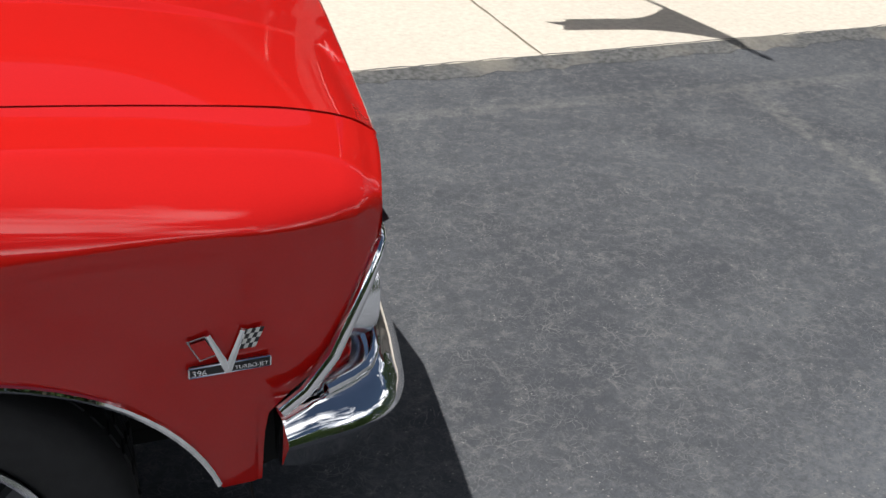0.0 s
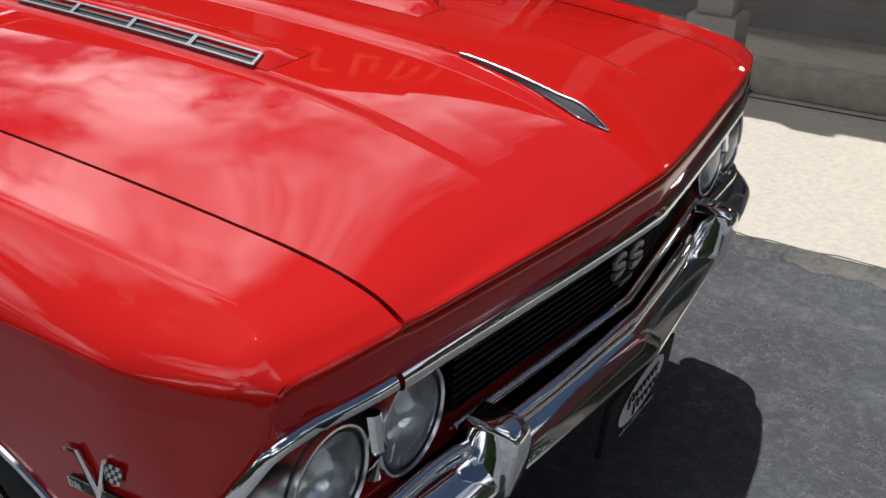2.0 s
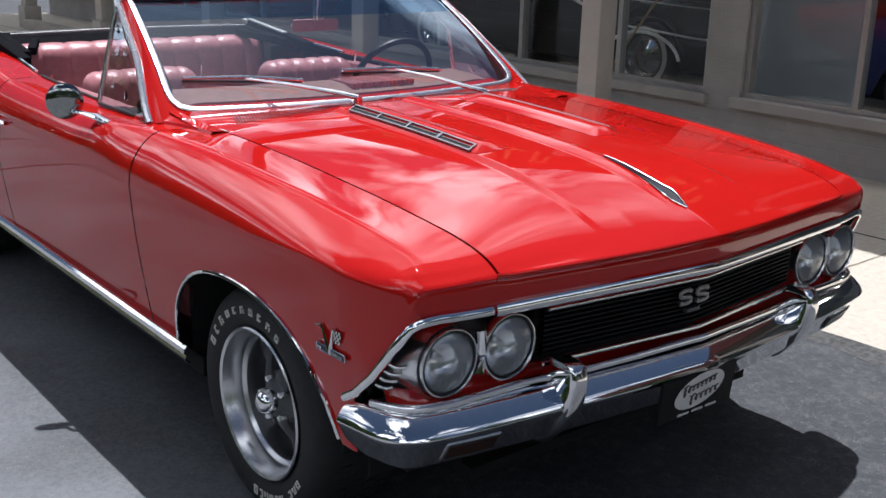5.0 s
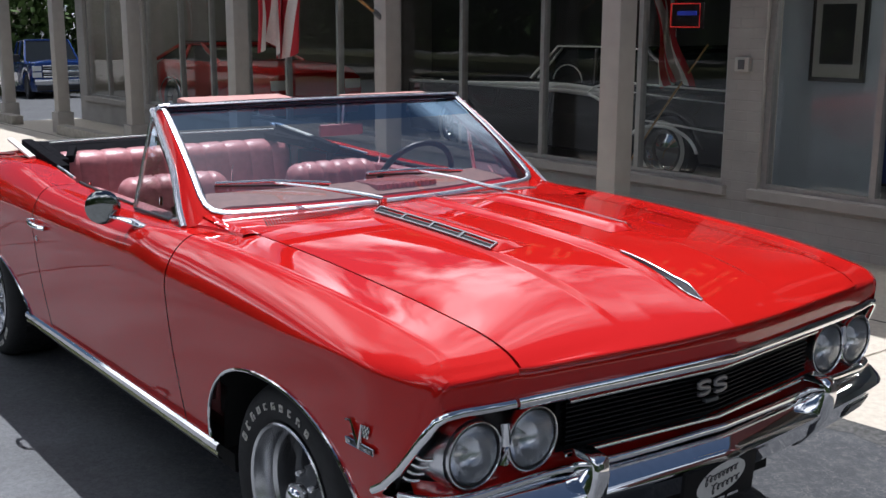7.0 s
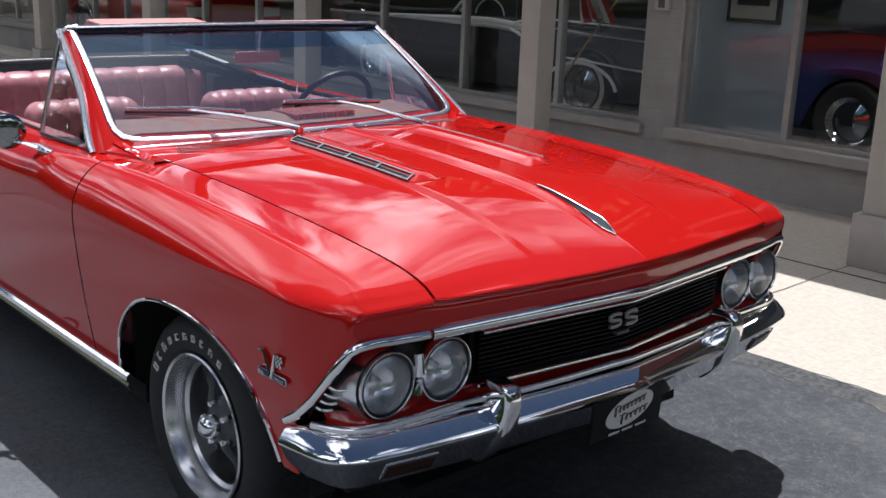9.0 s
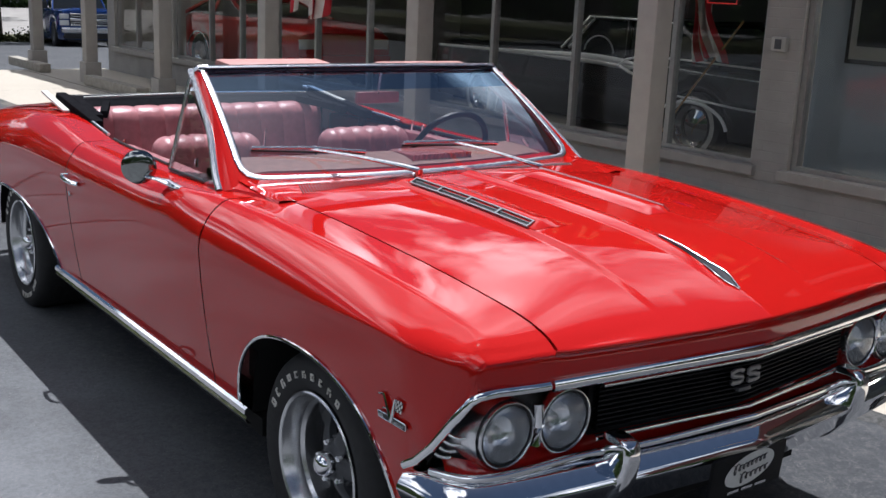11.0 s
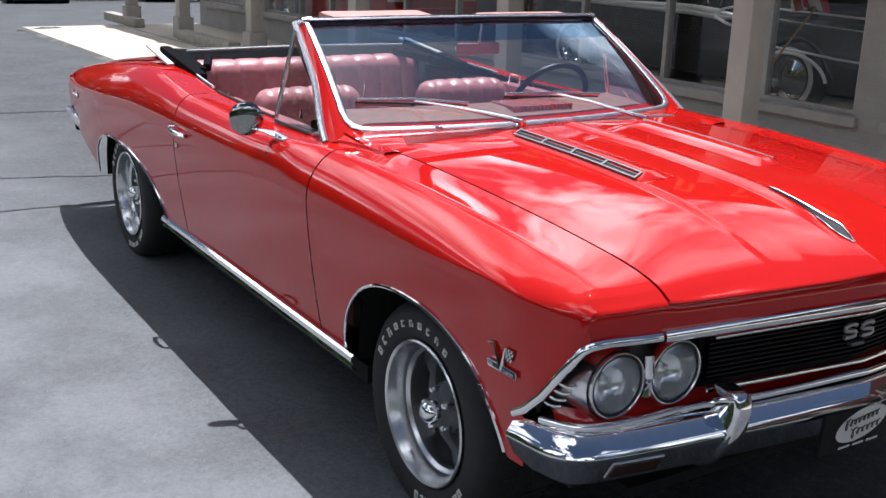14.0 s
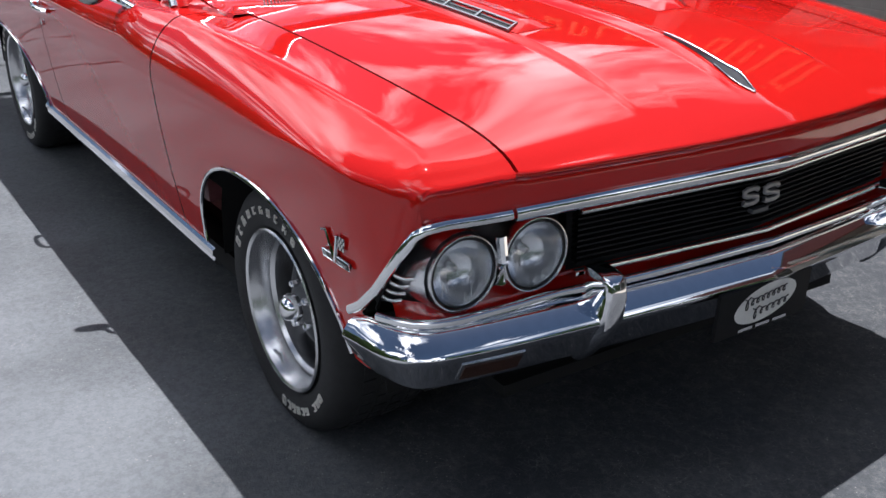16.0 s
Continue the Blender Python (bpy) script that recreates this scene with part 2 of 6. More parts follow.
def add_grid(bm, pts, closed_u=False, closed_v=False, flip=False):
    """pts: rows of points; makes quads between them."""
    vs = [[bm.verts.new(p) for p in row] for row in pts]
    nu, nv = len(vs), len(vs[0])
    for i in range(nu if closed_u else nu - 1):
        for j in range(nv if closed_v else nv - 1):
            q = [vs[i][j], vs[(i + 1) % nu][j], vs[(i + 1) % nu][(j + 1) % nv], vs[i][(j + 1) % nv]]
            if flip:
                q.reverse()
            try:
                bm.faces.new(q)
            except ValueError:
                pass
    return vs


def sheet(pts, thick=0.0, flip=False, **k):
    bm = bmesh.new()
    add_grid(bm, pts, flip=flip, **k)
    bmesh.ops.remove_doubles(bm, verts=bm.verts, dist=1e-5)
    if thick:
        bm.normal_update()
        bmesh.ops.solidify(bm, geom=list(bm.faces), thickness=thick)
    return bm


def add_tube(bm, pts, r, seg=10, flat=1.0, cap=True, up=(0, 0, 1), taper=None):
    """A round (or flattened) bar along pts."""
    pts = [Vector(p) for p in pts]
    rows = []
    for i, p in enumerate(pts):
        d = (pts[min(i + 1, len(pts) - 1)] - pts[max(i - 1, 0)]).normalized()
        s = d.cross(Vector(up))
        if s.length < 1e-4:
            s = d.cross(Vector((1, 0, 0)))
        s.normalize()
        u = s.cross(d)
        k = taper[i] if taper else 1.0
        rows.append([p + (s * math.cos(a) * r + u * math.sin(a) * r * flat) * k for a in [2 * math.pi * j / seg for j in range(seg)]])
    vs = add_grid(bm, rows, closed_v=True, flip=True)
    if cap:
        bm.faces.new(vs[0])
        bm.faces.new(list(reversed(vs[-1])))
    return bm


def tube(*a, **k):
    return add_tube(bmesh.new(), *a, **k)


def add_lathe(bm, profile, seg=32, m=None):
    """profile: (radius, along) turned about the y axis, along pointing to -y."""
    rows = [[Vector((r * math.cos(a), -h, r * math.sin(a))) for a in [2 * math.pi * j / seg for j in range(seg)]] for r, h in profile]
    vs = add_grid(bm, rows, closed_v=True)
    if m is not None:
        bmesh.ops.transform(bm, matrix=m, verts=[v for row in vs for v in row])
    return vs


def lathe(profile, seg=32, m=None):
    bm = bmesh.new()
    add_lathe(bm, profile, seg, m)
    bmesh.ops.remove_doubles(bm, verts=bm.verts, dist=1e-6)
    bmesh.ops.recalc_face_normals(bm, faces=list(bm.faces))
    return bm


def curve(knots):
    """A smooth function through (x, value) knots, in rising x."""
    xs = np.array([k[0] for k in knots], float)
    ys = np.array([k[1] for k in knots], float)
    d = np.diff(ys) / np.diff(xs)
    m = np.concatenate([[d[0]], (d[:-1] + d[1:]) / 2, [d[-1]]])
    for i in range(len(d)):
        if d[i] == 0:
            m[i] = m[i + 1] = 0
        else:
            a, b = m[i] / d[i], m[i + 1] / d[i]
            if a < 0:
                m[i] = 0
            if b < 0:
                m[i + 1] = 0
            s = a * a + b * b
            if s > 9:
                m[i], m[i + 1] = 3 / math.sqrt(s) * a * d[i], 3 / math.sqrt(s) * b * d[i]

    def f(x):
        x = min(max(x, xs[0]), xs[-1])
        i = min(int(np.searchsorted(xs, x, side="right")) - 1, len(xs) - 2)
        h = xs[i + 1] - xs[i]
        t = (x - xs[i]) / h
        return float((2 * t**3 - 3 * t**2 + 1) * ys[i] + (t**3 - 2 * t**2 + t) * h * m[i] + (-2 * t**3 + 3 * t**2) * ys[i + 1] + (t**3 - t**2) * h * m[i + 1])
    return f


def smooth(a, b, x):
    t = min(max((x - a) / (b - a), 0.0), 1.0)
    return t * t * (3 - 2 * t)


def lerp(a, b, t):
    return a + (b - a) * t


def mirrored(bm):
    """The same shape on the car's other side."""
    other = bm.copy()
    for v in other.verts:
        v.co.y = -v.co.y
    bmesh.ops.reverse_faces(other, faces=list(other.faces))
    return other


# ---- ground ----
def asphalt_material():
    """Old asphalt: pale and worn to the west of the car, sealed and darker by the pavement, darkened on to beside the
    car to deepen its shadow, with fine pale crazing and grit.
    """
    m = bpy.data.materials.new("worn_asphalt")
    m.use_nodes = True
    n, l = m.node_tree.nodes, m.node_tree.links
    b = n["Principled BSDF"]
    b.inputs["Roughness"].default_value = 0.82
    tc = n.new("ShaderNodeTexCoord")
    sep = n.new("ShaderNodeSeparateXYZ")
    l.new(tc.outputs["Object"], sep.inputs[0])

    def noise_at(scale, detail, rough=0.5):
        a = n.new("ShaderNodeTexNoise")
        a.inputs["Scale"].default_value, a.inputs["Detail"].default_value, a.inputs["Roughness"].default_value = scale, detail, rough
        l.new(tc.outputs["Object"], a.inputs["Vector"])
        return a.outputs["Fac"]

    def ranged(value, a, b_, c, d):
        r = n.new("ShaderNodeMapRange")
        for k, v in zip(("From Min", "From Max", "To Min", "To Max"), (a, b_, c, d)):
            r.inputs[k].default_value = v
        l.new(value, r.inputs["Value"])
        return r.outputs["Result"]

    def mixed(fac, one, two):
        x = n.new("ShaderNodeMixRGB")
        for k, v in ((0, fac), (1, one), (2, two)):
            if isinstance(v, tuple):
                x.inputs[k].default_value = (*v, 1)
            else:
                l.new(v, x.inputs[k])
        return x.outputs["Color"]

    def maths(op, a, b_):
        x = n.new("ShaderNodeMath")
        x.operation = op
        x.use_clamp = True
        for k, v in ((0, a), (1, b_)):
            if isinstance(v, float):
                x.inputs[k].default_value = v
            else:
                l.new(v, x.inputs[k])
        return x.outputs["Value"]

    # sealed strip in front of the pavement, widened so its dark colour deepens the car's shadow
    edge = maths("ADD", ranged(sep.outputs["Y"], -1.45, -0.45, 0.0, 1.0), ranged(noise_at(0.9, 5.0), 0.35, 0.65, -0.25, 0.25))
    base = mixed(edge, (0.158, 0.166, 0.177), (0.037, 0.040, 0.047))
    base = mixed(ranged(noise_at(1.7, 7.0, 0.68), 0.44, 0.64, 0.0, 0.75), base, (0.080, 0.084, 0.090))
    specks = maths("MULTIPLY", ranged(noise_at(60.0, 6.0, 0.75), 0.42, 0.60, 0.0, 0.62), ranged(edge, 0.0, 0.8, 0.42, 1.0))
    base = mixed(specks, base, (0.030, 0.033, 0.038))
    # crazing: warped cell borders at two sizes, broken up by noise
    warp = n.new("ShaderNodeTexNoise")
    warp.inputs["Scale"].default_value = 9.0
    warp.inputs["Detail"].default_value = 3.0
    l.new(tc.outputs["Object"], warp.inputs["Vector"])
    mixv = n.new("ShaderNodeVectorMath")
    mixv.operation = "MULTIPLY_ADD"
    mixv.inputs[1].default_value = (0.11, 0.11, 0.0)
    l.new(warp.outputs["Color"], mixv.inputs[0])
    l.new(tc.outputs["Object"], mixv.inputs[2])
    lines = None
    for scale, width in ((13.0, 0.020), (47.0, 0.055)):
        v = n.new("ShaderNodeTexVoronoi")
        v.feature = "DISTANCE_TO_EDGE"
        v.inputs["Scale"].default_value = scale
        l.new(mixv.outputs["Vector"], v.inputs["Vector"])
        one = ranged(v.outputs["Distance"], 0.0, width, 1.0, 0.0)
        lines = one if lines is None else maths("MAXIMUM", lines, one)
    broken = maths("MULTIPLY", lines, ranged(noise_at(8.0, 9.0, 0.9), 0.46, 0.66, 0.0, 0.75))
    sealed = maths("MULTIPLY", broken, ranged(edge, 0.0, 1.0, 0.35, 1.0))
    base = mixed(sealed, base, (0.21, 0.205, 0.195))
    patchy = maths("MULTIPLY", ranged(noise_at(26.0, 9.0, 0.85), 0.50, 0.66, 0.0, 0.70), ranged(edge, 0.0, 1.0, 0.3, 1.0))
    base = mixed(patchy, base, (0.135, 0.134, 0.130))
    # faint remains of painted parking lines
    def stripe(axis, at, half):
        d = n.new("ShaderNodeMath")
        d.operation = "SUBTRACT"
        l.new(sep.outputs[axis], d.inputs[0])
        d.inputs[1].default_value = at
        e = n.new("ShaderNodeMath")
        e.operation = "ABSOLUTE"
        l.new(d.outputs[0], e.inputs[0])
        return ranged(e.outputs[0], half * 0.6, half * 1.25, 1.0, 0.0)
    worn = ranged(noise_at(22.0, 8.0, 0.8), 0.42, 0.66, 0.0, 0.62)
    along = maths("MULTIPLY", stripe("Y", 1.275, 0.045), ranged(sep.outputs["X"], 0.2, 0.9, 0.0, 0.75))
    across = maths("MULTIPLY", stripe("X", 2.80, 0.05), maths("MULTIPLY", ranged(sep.outputs["Y"], -2.5, -1.5, 0.0, 1.0), ranged(sep.outputs["Y"], 1.25, 1.30, 1.0, 0.0)))
    base = mixed(maths("MULTIPLY", worn, maths("MAXIMUM", along, across)), base, (0.17, 0.165, 0.15))
    grit = n.new("ShaderNodeTexVoronoi")
    grit.inputs["Scale"].default_value = 60.0
    l.new(tc.outputs["Object"], grit.inputs["Vector"])
    spots = maths("MULTIPLY", ranged(grit.outputs["Distance"], 0.08, 0.16, 1.0, 0.0), ranged(noise_at(13.0, 2.0), 0.47, 0.60, 0.0, 0.60))
    base = mixed(spots, base, (0.30, 0.29, 0.27))
    l.new(base, b.inputs["Base Color"])
    bump = n.new("ShaderNodeBump")
    bump.inputs["Strength"].default_value = 0.28
    bump.inputs["Distance"].default_value = 0.008
    l.new(noise_at(170.0, 4.0), bump.inputs["Height"])
    l.new(bump.outputs["Normal"], b.inputs["Normal"])
    return m


ASPHALT = asphalt_material()
CONCRETE = material("pale_concrete", (0.49, 0.44, 0.365), rough=0.85, spread=0.11, spread_scale=42, bump=0.25, bump_scale=90,
                    second=(0.45, 0.40, 0.33), second_scale=1.1, second_amount=0.35)
def coursed(m, width, height, depth):
    """Shallow painted-over brick courses under a thick coat."""
    n, l = m.node_tree.nodes, m.node_tree.links
    b = n["Principled BSDF"]
    tc = n.new("ShaderNodeTexCoord")
    sep, com = n.new("ShaderNodeSeparateXYZ"), n.new("ShaderNodeCombineXYZ")
    l.new(tc.outputs["Object"], sep.inputs[0])
    l.new(sep.outputs["X"], com.inputs["X"])
    l.new(sep.outputs["Z"], com.inputs["Y"])
    br = n.new("ShaderNodeTexBrick")
    for k, v in (("Scale", 1.0), ("Brick Width", width), ("Row Height", height), ("Mortar Size", 0.006), ("Mortar Smooth", 0.8)):
        br.inputs[k].default_value = v
    l.new(com.outputs["Vector"], br.inputs["Vector"])
    e = n.new("ShaderNodeBump")
    e.invert = True
    e.inputs["Strength"].default_value = 0.45
    e.inputs["Distance"].default_value = depth
    l.new(br.outputs["Fac"], e.inputs["Height"])
    old = b.inputs["Normal"].links[0].from_socket
    l.new(old, e.inputs["Normal"])
    l.new(e.outputs["Normal"], b.inputs["Normal"])
    return m


WALLPAINT = coursed(material("grey_painted_brick", (0.325, 0.31, 0.29), rough=0.8, spread=0.08, spread_scale=5, bump=0.2, bump_scale=60, second=(0.245, 0.233, 0.217), second_scale=2.0, second_amount=0.4), 0.21, 0.075, 0.006)
PIERPAINT = material("taupe_painted_wood", (0.345, 0.323, 0.296), rough=0.7, spread=0.06, spread_scale=9, bump=0.12, bump_scale=40)

bm = bmesh.new()
GX = [-400, -150, -80, -50, -35, -25, -20, -15, -5, 0, 3, 8, 60, 400]
GROUND_Z = -0.010
add_grid(bm, [[(x, y, GROUND_Z - 0.046 * max(0.0, -15 - max(x, -45))) for y in (-400, -60, -20, -6, -2, 0, 1.5, 4, 12, 60, 400)] for x in GX])
structure("ground", bm, ASPHALT, "worn dark grey asphalt parking lot", category="ground")

SITE = pose(0, 1.64, 0, 0, 0, 2.2)      # the building's own axes: x along the wall, y into it
V_POST, V_WALL = 1.80, 2.85
WALK_Z = 0.010
structure("pavement", box(-15.6, 12, 0, V_WALL, -0.12, WALK_Z), CONCRETE, "pale concrete pavement along the storefront", SITE, category="pavement")


def crack(pts, width, seed, name="ground_crack", mat=None, label="long thin crack in the worn asphalt", wander=0.018):
    """A long thin dark crack that wanders a little."""
    rnd = random.Random(seed)
    bm = bmesh.new()
    rows = []
    pts = [Vector(p) for p in pts]
    for a, b in zip(pts[:-1], pts[1:]):
        n = max(int((b - a).length / 0.09), 2)
        for k in range(n):
            p = a.lerp(b, k / n) + Vector((rnd.uniform(-wander, wander), rnd.uniform(-wander, wander), 0))
            w = width * rnd.uniform(0.5, 1.3)
            s_ = (b - a).normalized().cross(Vector((0, 0, 1)))
            rows.append([p + s_ * w, p - s_ * w])
    add_grid(bm, rows)
    structure(name, bm, mat or JOINTDARK, label, category=name.split("_")[1])


crack([(-4.04, -0.30, GROUND_Z + 0.004), (-4.08, -0.70, GROUND_Z + 0.004), (-4.09, -1.22, GROUND_Z + 0.004), (-4.07, -1.72, GROUND_Z + 0.004), (-4.2, -4.2, GROUND_Z + 0.004)], 0.015, 1, mat=CRACKGREY)
crack([(-4.72, -0.10, GROUND_Z + 0.004), (-4.80, -0.52, GROUND_Z + 0.004), (-4.99, -1.20, GROUND_Z + 0.004), (-5.51, -1.57, GROUND_Z + 0.004), (-6.8, -2.4, GROUND_Z + 0.004)], 0.015, 2, mat=CRACKGREY)
crack([(-4.97, -1.12, GROUND_Z + 0.004), (-5.02, -1.7, GROUND_Z + 0.004), (-5.1, -2.6, GROUND_Z + 0.004)], 0.009, 4, mat=CRACKGREY)
crack([(-7.4, 0.3, GROUND_Z + 0.004), (-7.6, -0.8, GROUND_Z + 0.004), (-7.9, -2.4, GROUND_Z + 0.004)], 0.012, 3)
rnd = random.Random(11)
bm, rows = bmesh.new(), []
for u in np.arange(-15.6, 12.0, 0.055):
    rows.append([SITE @ Vector((u, -0.095 + rnd.uniform(-0.035, 0.03), GROUND_Z + 0.0012)), SITE @ Vector((u, -0.045 + rnd.uniform(-0.012, 0.012), lerp(GROUND_Z, WALK_Z, 0.45))), SITE @ Vector((u, 0.004 + rnd.uniform(-0.003, 0.014), WALK_Z + 0.0016))])
add_grid(bm, rows, flip=True)
bmesh.ops.recalc_face_normals(bm, faces=list(bm.faces))
structure("pavement_edge", bm, EDGEGREY, "ragged crumbling asphalt edge at the pavement", category="edge")

# ---- storefront ----
SILL, HEAD = 0.41, 2.55
WALL_T = 0.2
U0, U1 = -15.4, 7.0
OPEN = [(-15.1, -13.45), (-12.85, -2.61), (-2.30, 3.6), (4.0, 6.6)]

bm = bmesh.new()
add_box(bm, U0, U1, V_WALL, V_WALL + WALL_T, -0.1, SILL - 0.05)
add_box(bm, U0, U1, V_WALL, V_WALL + WALL_T, HEAD, 3.3)
edge = U0
for a, b in OPEN + [(U1, U1)]:
    add_box(bm, edge, a, V_WALL, V_WALL + WALL_T, SILL - 0.05, HEAD)
    edge = b
structure("wall_front", bm, WALLPAINT, "grey painted brick storefront wall", SITE)
bm = bmesh.new()
add_box(bm, U0, U0 + 0.2, V_WALL + WALL_T, 10.2, 0, 3.3)
structure("wall_side", bm, WALLPAINT, "grey painted end wall", SITE)
bm = bmesh.new()
add_box(bm, U1 - 0.2, U1, V_WALL + WALL_T, 10.2, 0, 3.3)
structure("wall_end", bm, WALLPAINT, "grey painted far end wall", SITE)
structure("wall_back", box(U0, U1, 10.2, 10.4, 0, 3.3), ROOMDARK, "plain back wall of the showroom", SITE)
structure("wall_partition", box(-2.0, U1 - 0.2, 7.2, 7.3, 0.02, 2.98), ROOMWALL, "pale grey office partition", SITE)
structure("showroom_floor", box(U0 + 0.2, U1 - 0.2, V_WALL + WALL_T, 10.2, -0.1, 0.02), ROOMFLOOR, "dull showroom floor", SITE, category="floor")
structure("ceiling", box(U0 + 0.2, U1 - 0.2, V_WALL + WALL_T, 10.2, 3.0, 3.1), ROOMWALL, "plain showroom ceiling", SITE)

# windows
MULL = {0: [-14.3], 1: [-11.75, -10.85, -9.9, -8.95, -7.85, -6.8, -5.73, -4.62, -3.5], 2: [-1.42, -0.4, 0.6, 1.6, 2.6], 3: [5.3]}
for n, (a, b) in enumerate(OPEN):
    win = thing("window_%d" % (n + 1), "fixed shop window in narrow aluminium frames", "window", SITE, kind="structure")
    fr = bmesh.new()
    for x in (a, b):
        add_box(fr, x - (0.0 if x == a else 0.045), x + (0.045 if x == a else 0.0), V_WALL + 0.05, V_WALL + 0.11, SILL, HEAD)
    add_box(fr, a + 0.045, b - 0.045, V_WALL + 0.05, V_WALL + 0.11, SILL, SILL + 0.035)
    add_box(fr, a + 0.045, b - 0.045, V_WALL + 0.05, V_WALL + 0.11, HEAD - 0.05, HEAD)
    part("window_frame", fr, FRAME, win, smooth=False)
    cuts = [a + 0.045] + MULL[n] + [b - 0.045]
    for x in MULL[n]:
        part("mullion", box(x - 0.022, x + 0.022, V_WALL + 0.045, V_WALL + 0.12, SILL + 0.035, HEAD - 0.05), FRAME, win, smooth=False)
    for x0, x1 in zip(cuts[:-1], cuts[1:]):
        bm = bmesh.new()
        g = [bm.verts.new(p) for p in ((x0, V_WALL + 0.08, SILL + 0.03), (x1, V_WALL + 0.08, SILL + 0.03), (x1, V_WALL + 0.08, HEAD - 0.045), (x0, V_WALL + 0.08, HEAD - 0.045))]
        bm.faces.new(g)
        pane = part("pane", bm, SHOPGLASS, win, smooth=False)
        pane.visible_shadow = False
    part("window_sill", box(a - 0.05, b + 0.05, V_WALL - 0.055, V_WALL + 0.05, SILL - 0.075, SILL, bevel=0.008), PIERPAINT, win, smooth=False)

# posts, plinths and the roof over the walk
post0 = None
for k, u in enumerate([-0.18, 2.48, 5.14, -2.77, -5.44, -8.13, -10.85, -13.4, -15.75]):
    if post0 is None:
        post0 = thing("porch_post", "square taupe painted post on a plinth at the pavement", "post", SITE @ pose(u, V_POST, WALK_Z), "porch posts")
        part("shaft", box(-0.085, 0.085, -0.085, 0.085, 0.30, 2.62, bevel=0.006), PIERPAINT, post0)
        part("plinth", box(-0.12, 0.12, -0.12, 0.12, 0.0, 0.30, bevel=0.008), PIERPAINT, post0)
    else:
        copy_thing(post0, SITE @ pose(u, V_POST, WALK_Z))
for n, (a, b) in enumerate([(0.05, 1.85), (-13.1, -11.2), (-16.6, -15.0)]):
    kb = thing("curb_block", "low weathered concrete curb block at the foot of the posts", "curb", SITE @ pose((a + b) / 2, V_POST - 0.13, WALK_Z), "curb blocks")
    h = (b - a) / 2
    part("block", box(-h, h, -0.09, 0.09, 0, 0.14, bevel=0.02), CURB, kb)
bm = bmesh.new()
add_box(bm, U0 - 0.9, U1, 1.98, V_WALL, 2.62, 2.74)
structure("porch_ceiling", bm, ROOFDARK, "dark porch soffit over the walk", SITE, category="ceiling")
bm = bmesh.new()
add_box(bm, U0 - 0.9, U1, 1.90, 1.98, 2.52, 3.22)
fascia = structure("fascia", bm, FASCIA, "deep painted fascia above the porch", SITE, category="fascia")
structure("roof", box(U0 - 0.9, U1, 1.98, 10.4, 3.3, 3.42), ROOFDARK, "flat roof of the showroom", SITE)
sign = thing("fascia_sign", "row of raised pale yellow sign characters on the fascia", "sign", SITE @ pose(-3.2, 1.895, 2.87))
for k in range(14):
    if k == 8:
        continue
    bm = bmesh.new()
    x = (k - 7) * 0.36
    add_box(bm, x, x + 0.06, -0.03, 0.0, -0.19, 0.19)
    add_box(bm, x + 0.06, x + 0.22, -0.03, 0.0, 0.13 if k % 2 else -0.19, 0.19 if k % 2 else -0.13)
    if k % 3:
        add_box(bm, x + 0.16, x + 0.22, -0.03, 0.0, -0.10, 0.10)
    part("sign_character", bm, SIGNYELLOW, sign, smooth=False)
structure("walk_joint", box(-15.6, 12, 1.515, 1.53, -0.02, WALK_Z + 0.0015), JOINTDARK, "dark open joint along the pavement", SITE, category="joint")
for n, u in enumerate((2.13, -0.28, -2.75, -5.2, -7.7, -10.2, -12.6)):
    crack([SITE @ Vector((u, v, WALK_Z + 0.003)) for v in (0.0, 0.9, 1.8, V_WALL)], 0.0042, 40 + n, "slab_joint", JOINTBROWN, "thin sandy joint across the pavement", 0.004)
ob = thing("wall_switch_box", "small pale plastic box on the painted pier", "switch box", SITE @ pose(-2.46, V_WALL, 1.315))
part("housing", box(-0.06, 0.06, -0.05, 0.0, -0.05, 0.05, bevel=0.008), BOXGREY, ob)
part("cover", box(-0.028, 0.028, -0.056, -0.05, -0.035, 0.035, bevel=0.003), GUNMETAL, ob)
# neon sign inside the window
neon = thing("neon_sign", "lit red neon frame round a dark sign in the window", "sign", SITE @ pose(-3.17, V_WALL + 0.18, 1.67))
part("neon_frame", tube([(-0.14, 0, 0.09), (0.14, 0, 0.09), (0.14, 0, -0.09), (-0.14, 0, -0.09), (-0.14, 0, 0.09)], 0.0045, 8), NEONRED, neon)
part("neon_panel", box(-0.09, 0.10, 0.01, 0.02, 0.0, 0.035, bevel=0.004), NEONBLUE, neon)
part("neon_back", box(-0.15, 0.15, 0.03, 0.05, -0.10, 0.10, bevel=0.004), BLACK, neon)
pic = thing("framed_picture", "black framed picture with a wide pale mount on the wall", "picture", SITE @ pose(-2.40, 4.0, 1.515))
part("frame", box(-0.24, 0.24, -0.02, 0.02, -0.36, 0.36, bevel=0.006), BLACK, pic)
part("mount", box(-0.205, 0.205, -0.024, -0.02, -0.325, 0.325), MOUNTGREY, pic)
part("image", box(-0.145, 0.145, -0.028, -0.024, -0.22, 0.25), BLACK, pic)
structure("wall_display", box(-3.2, -2.02, 4.02, 4.10, 0.02, 2.98), ROOMWALL, "pale grey-blue display wall", SITE)
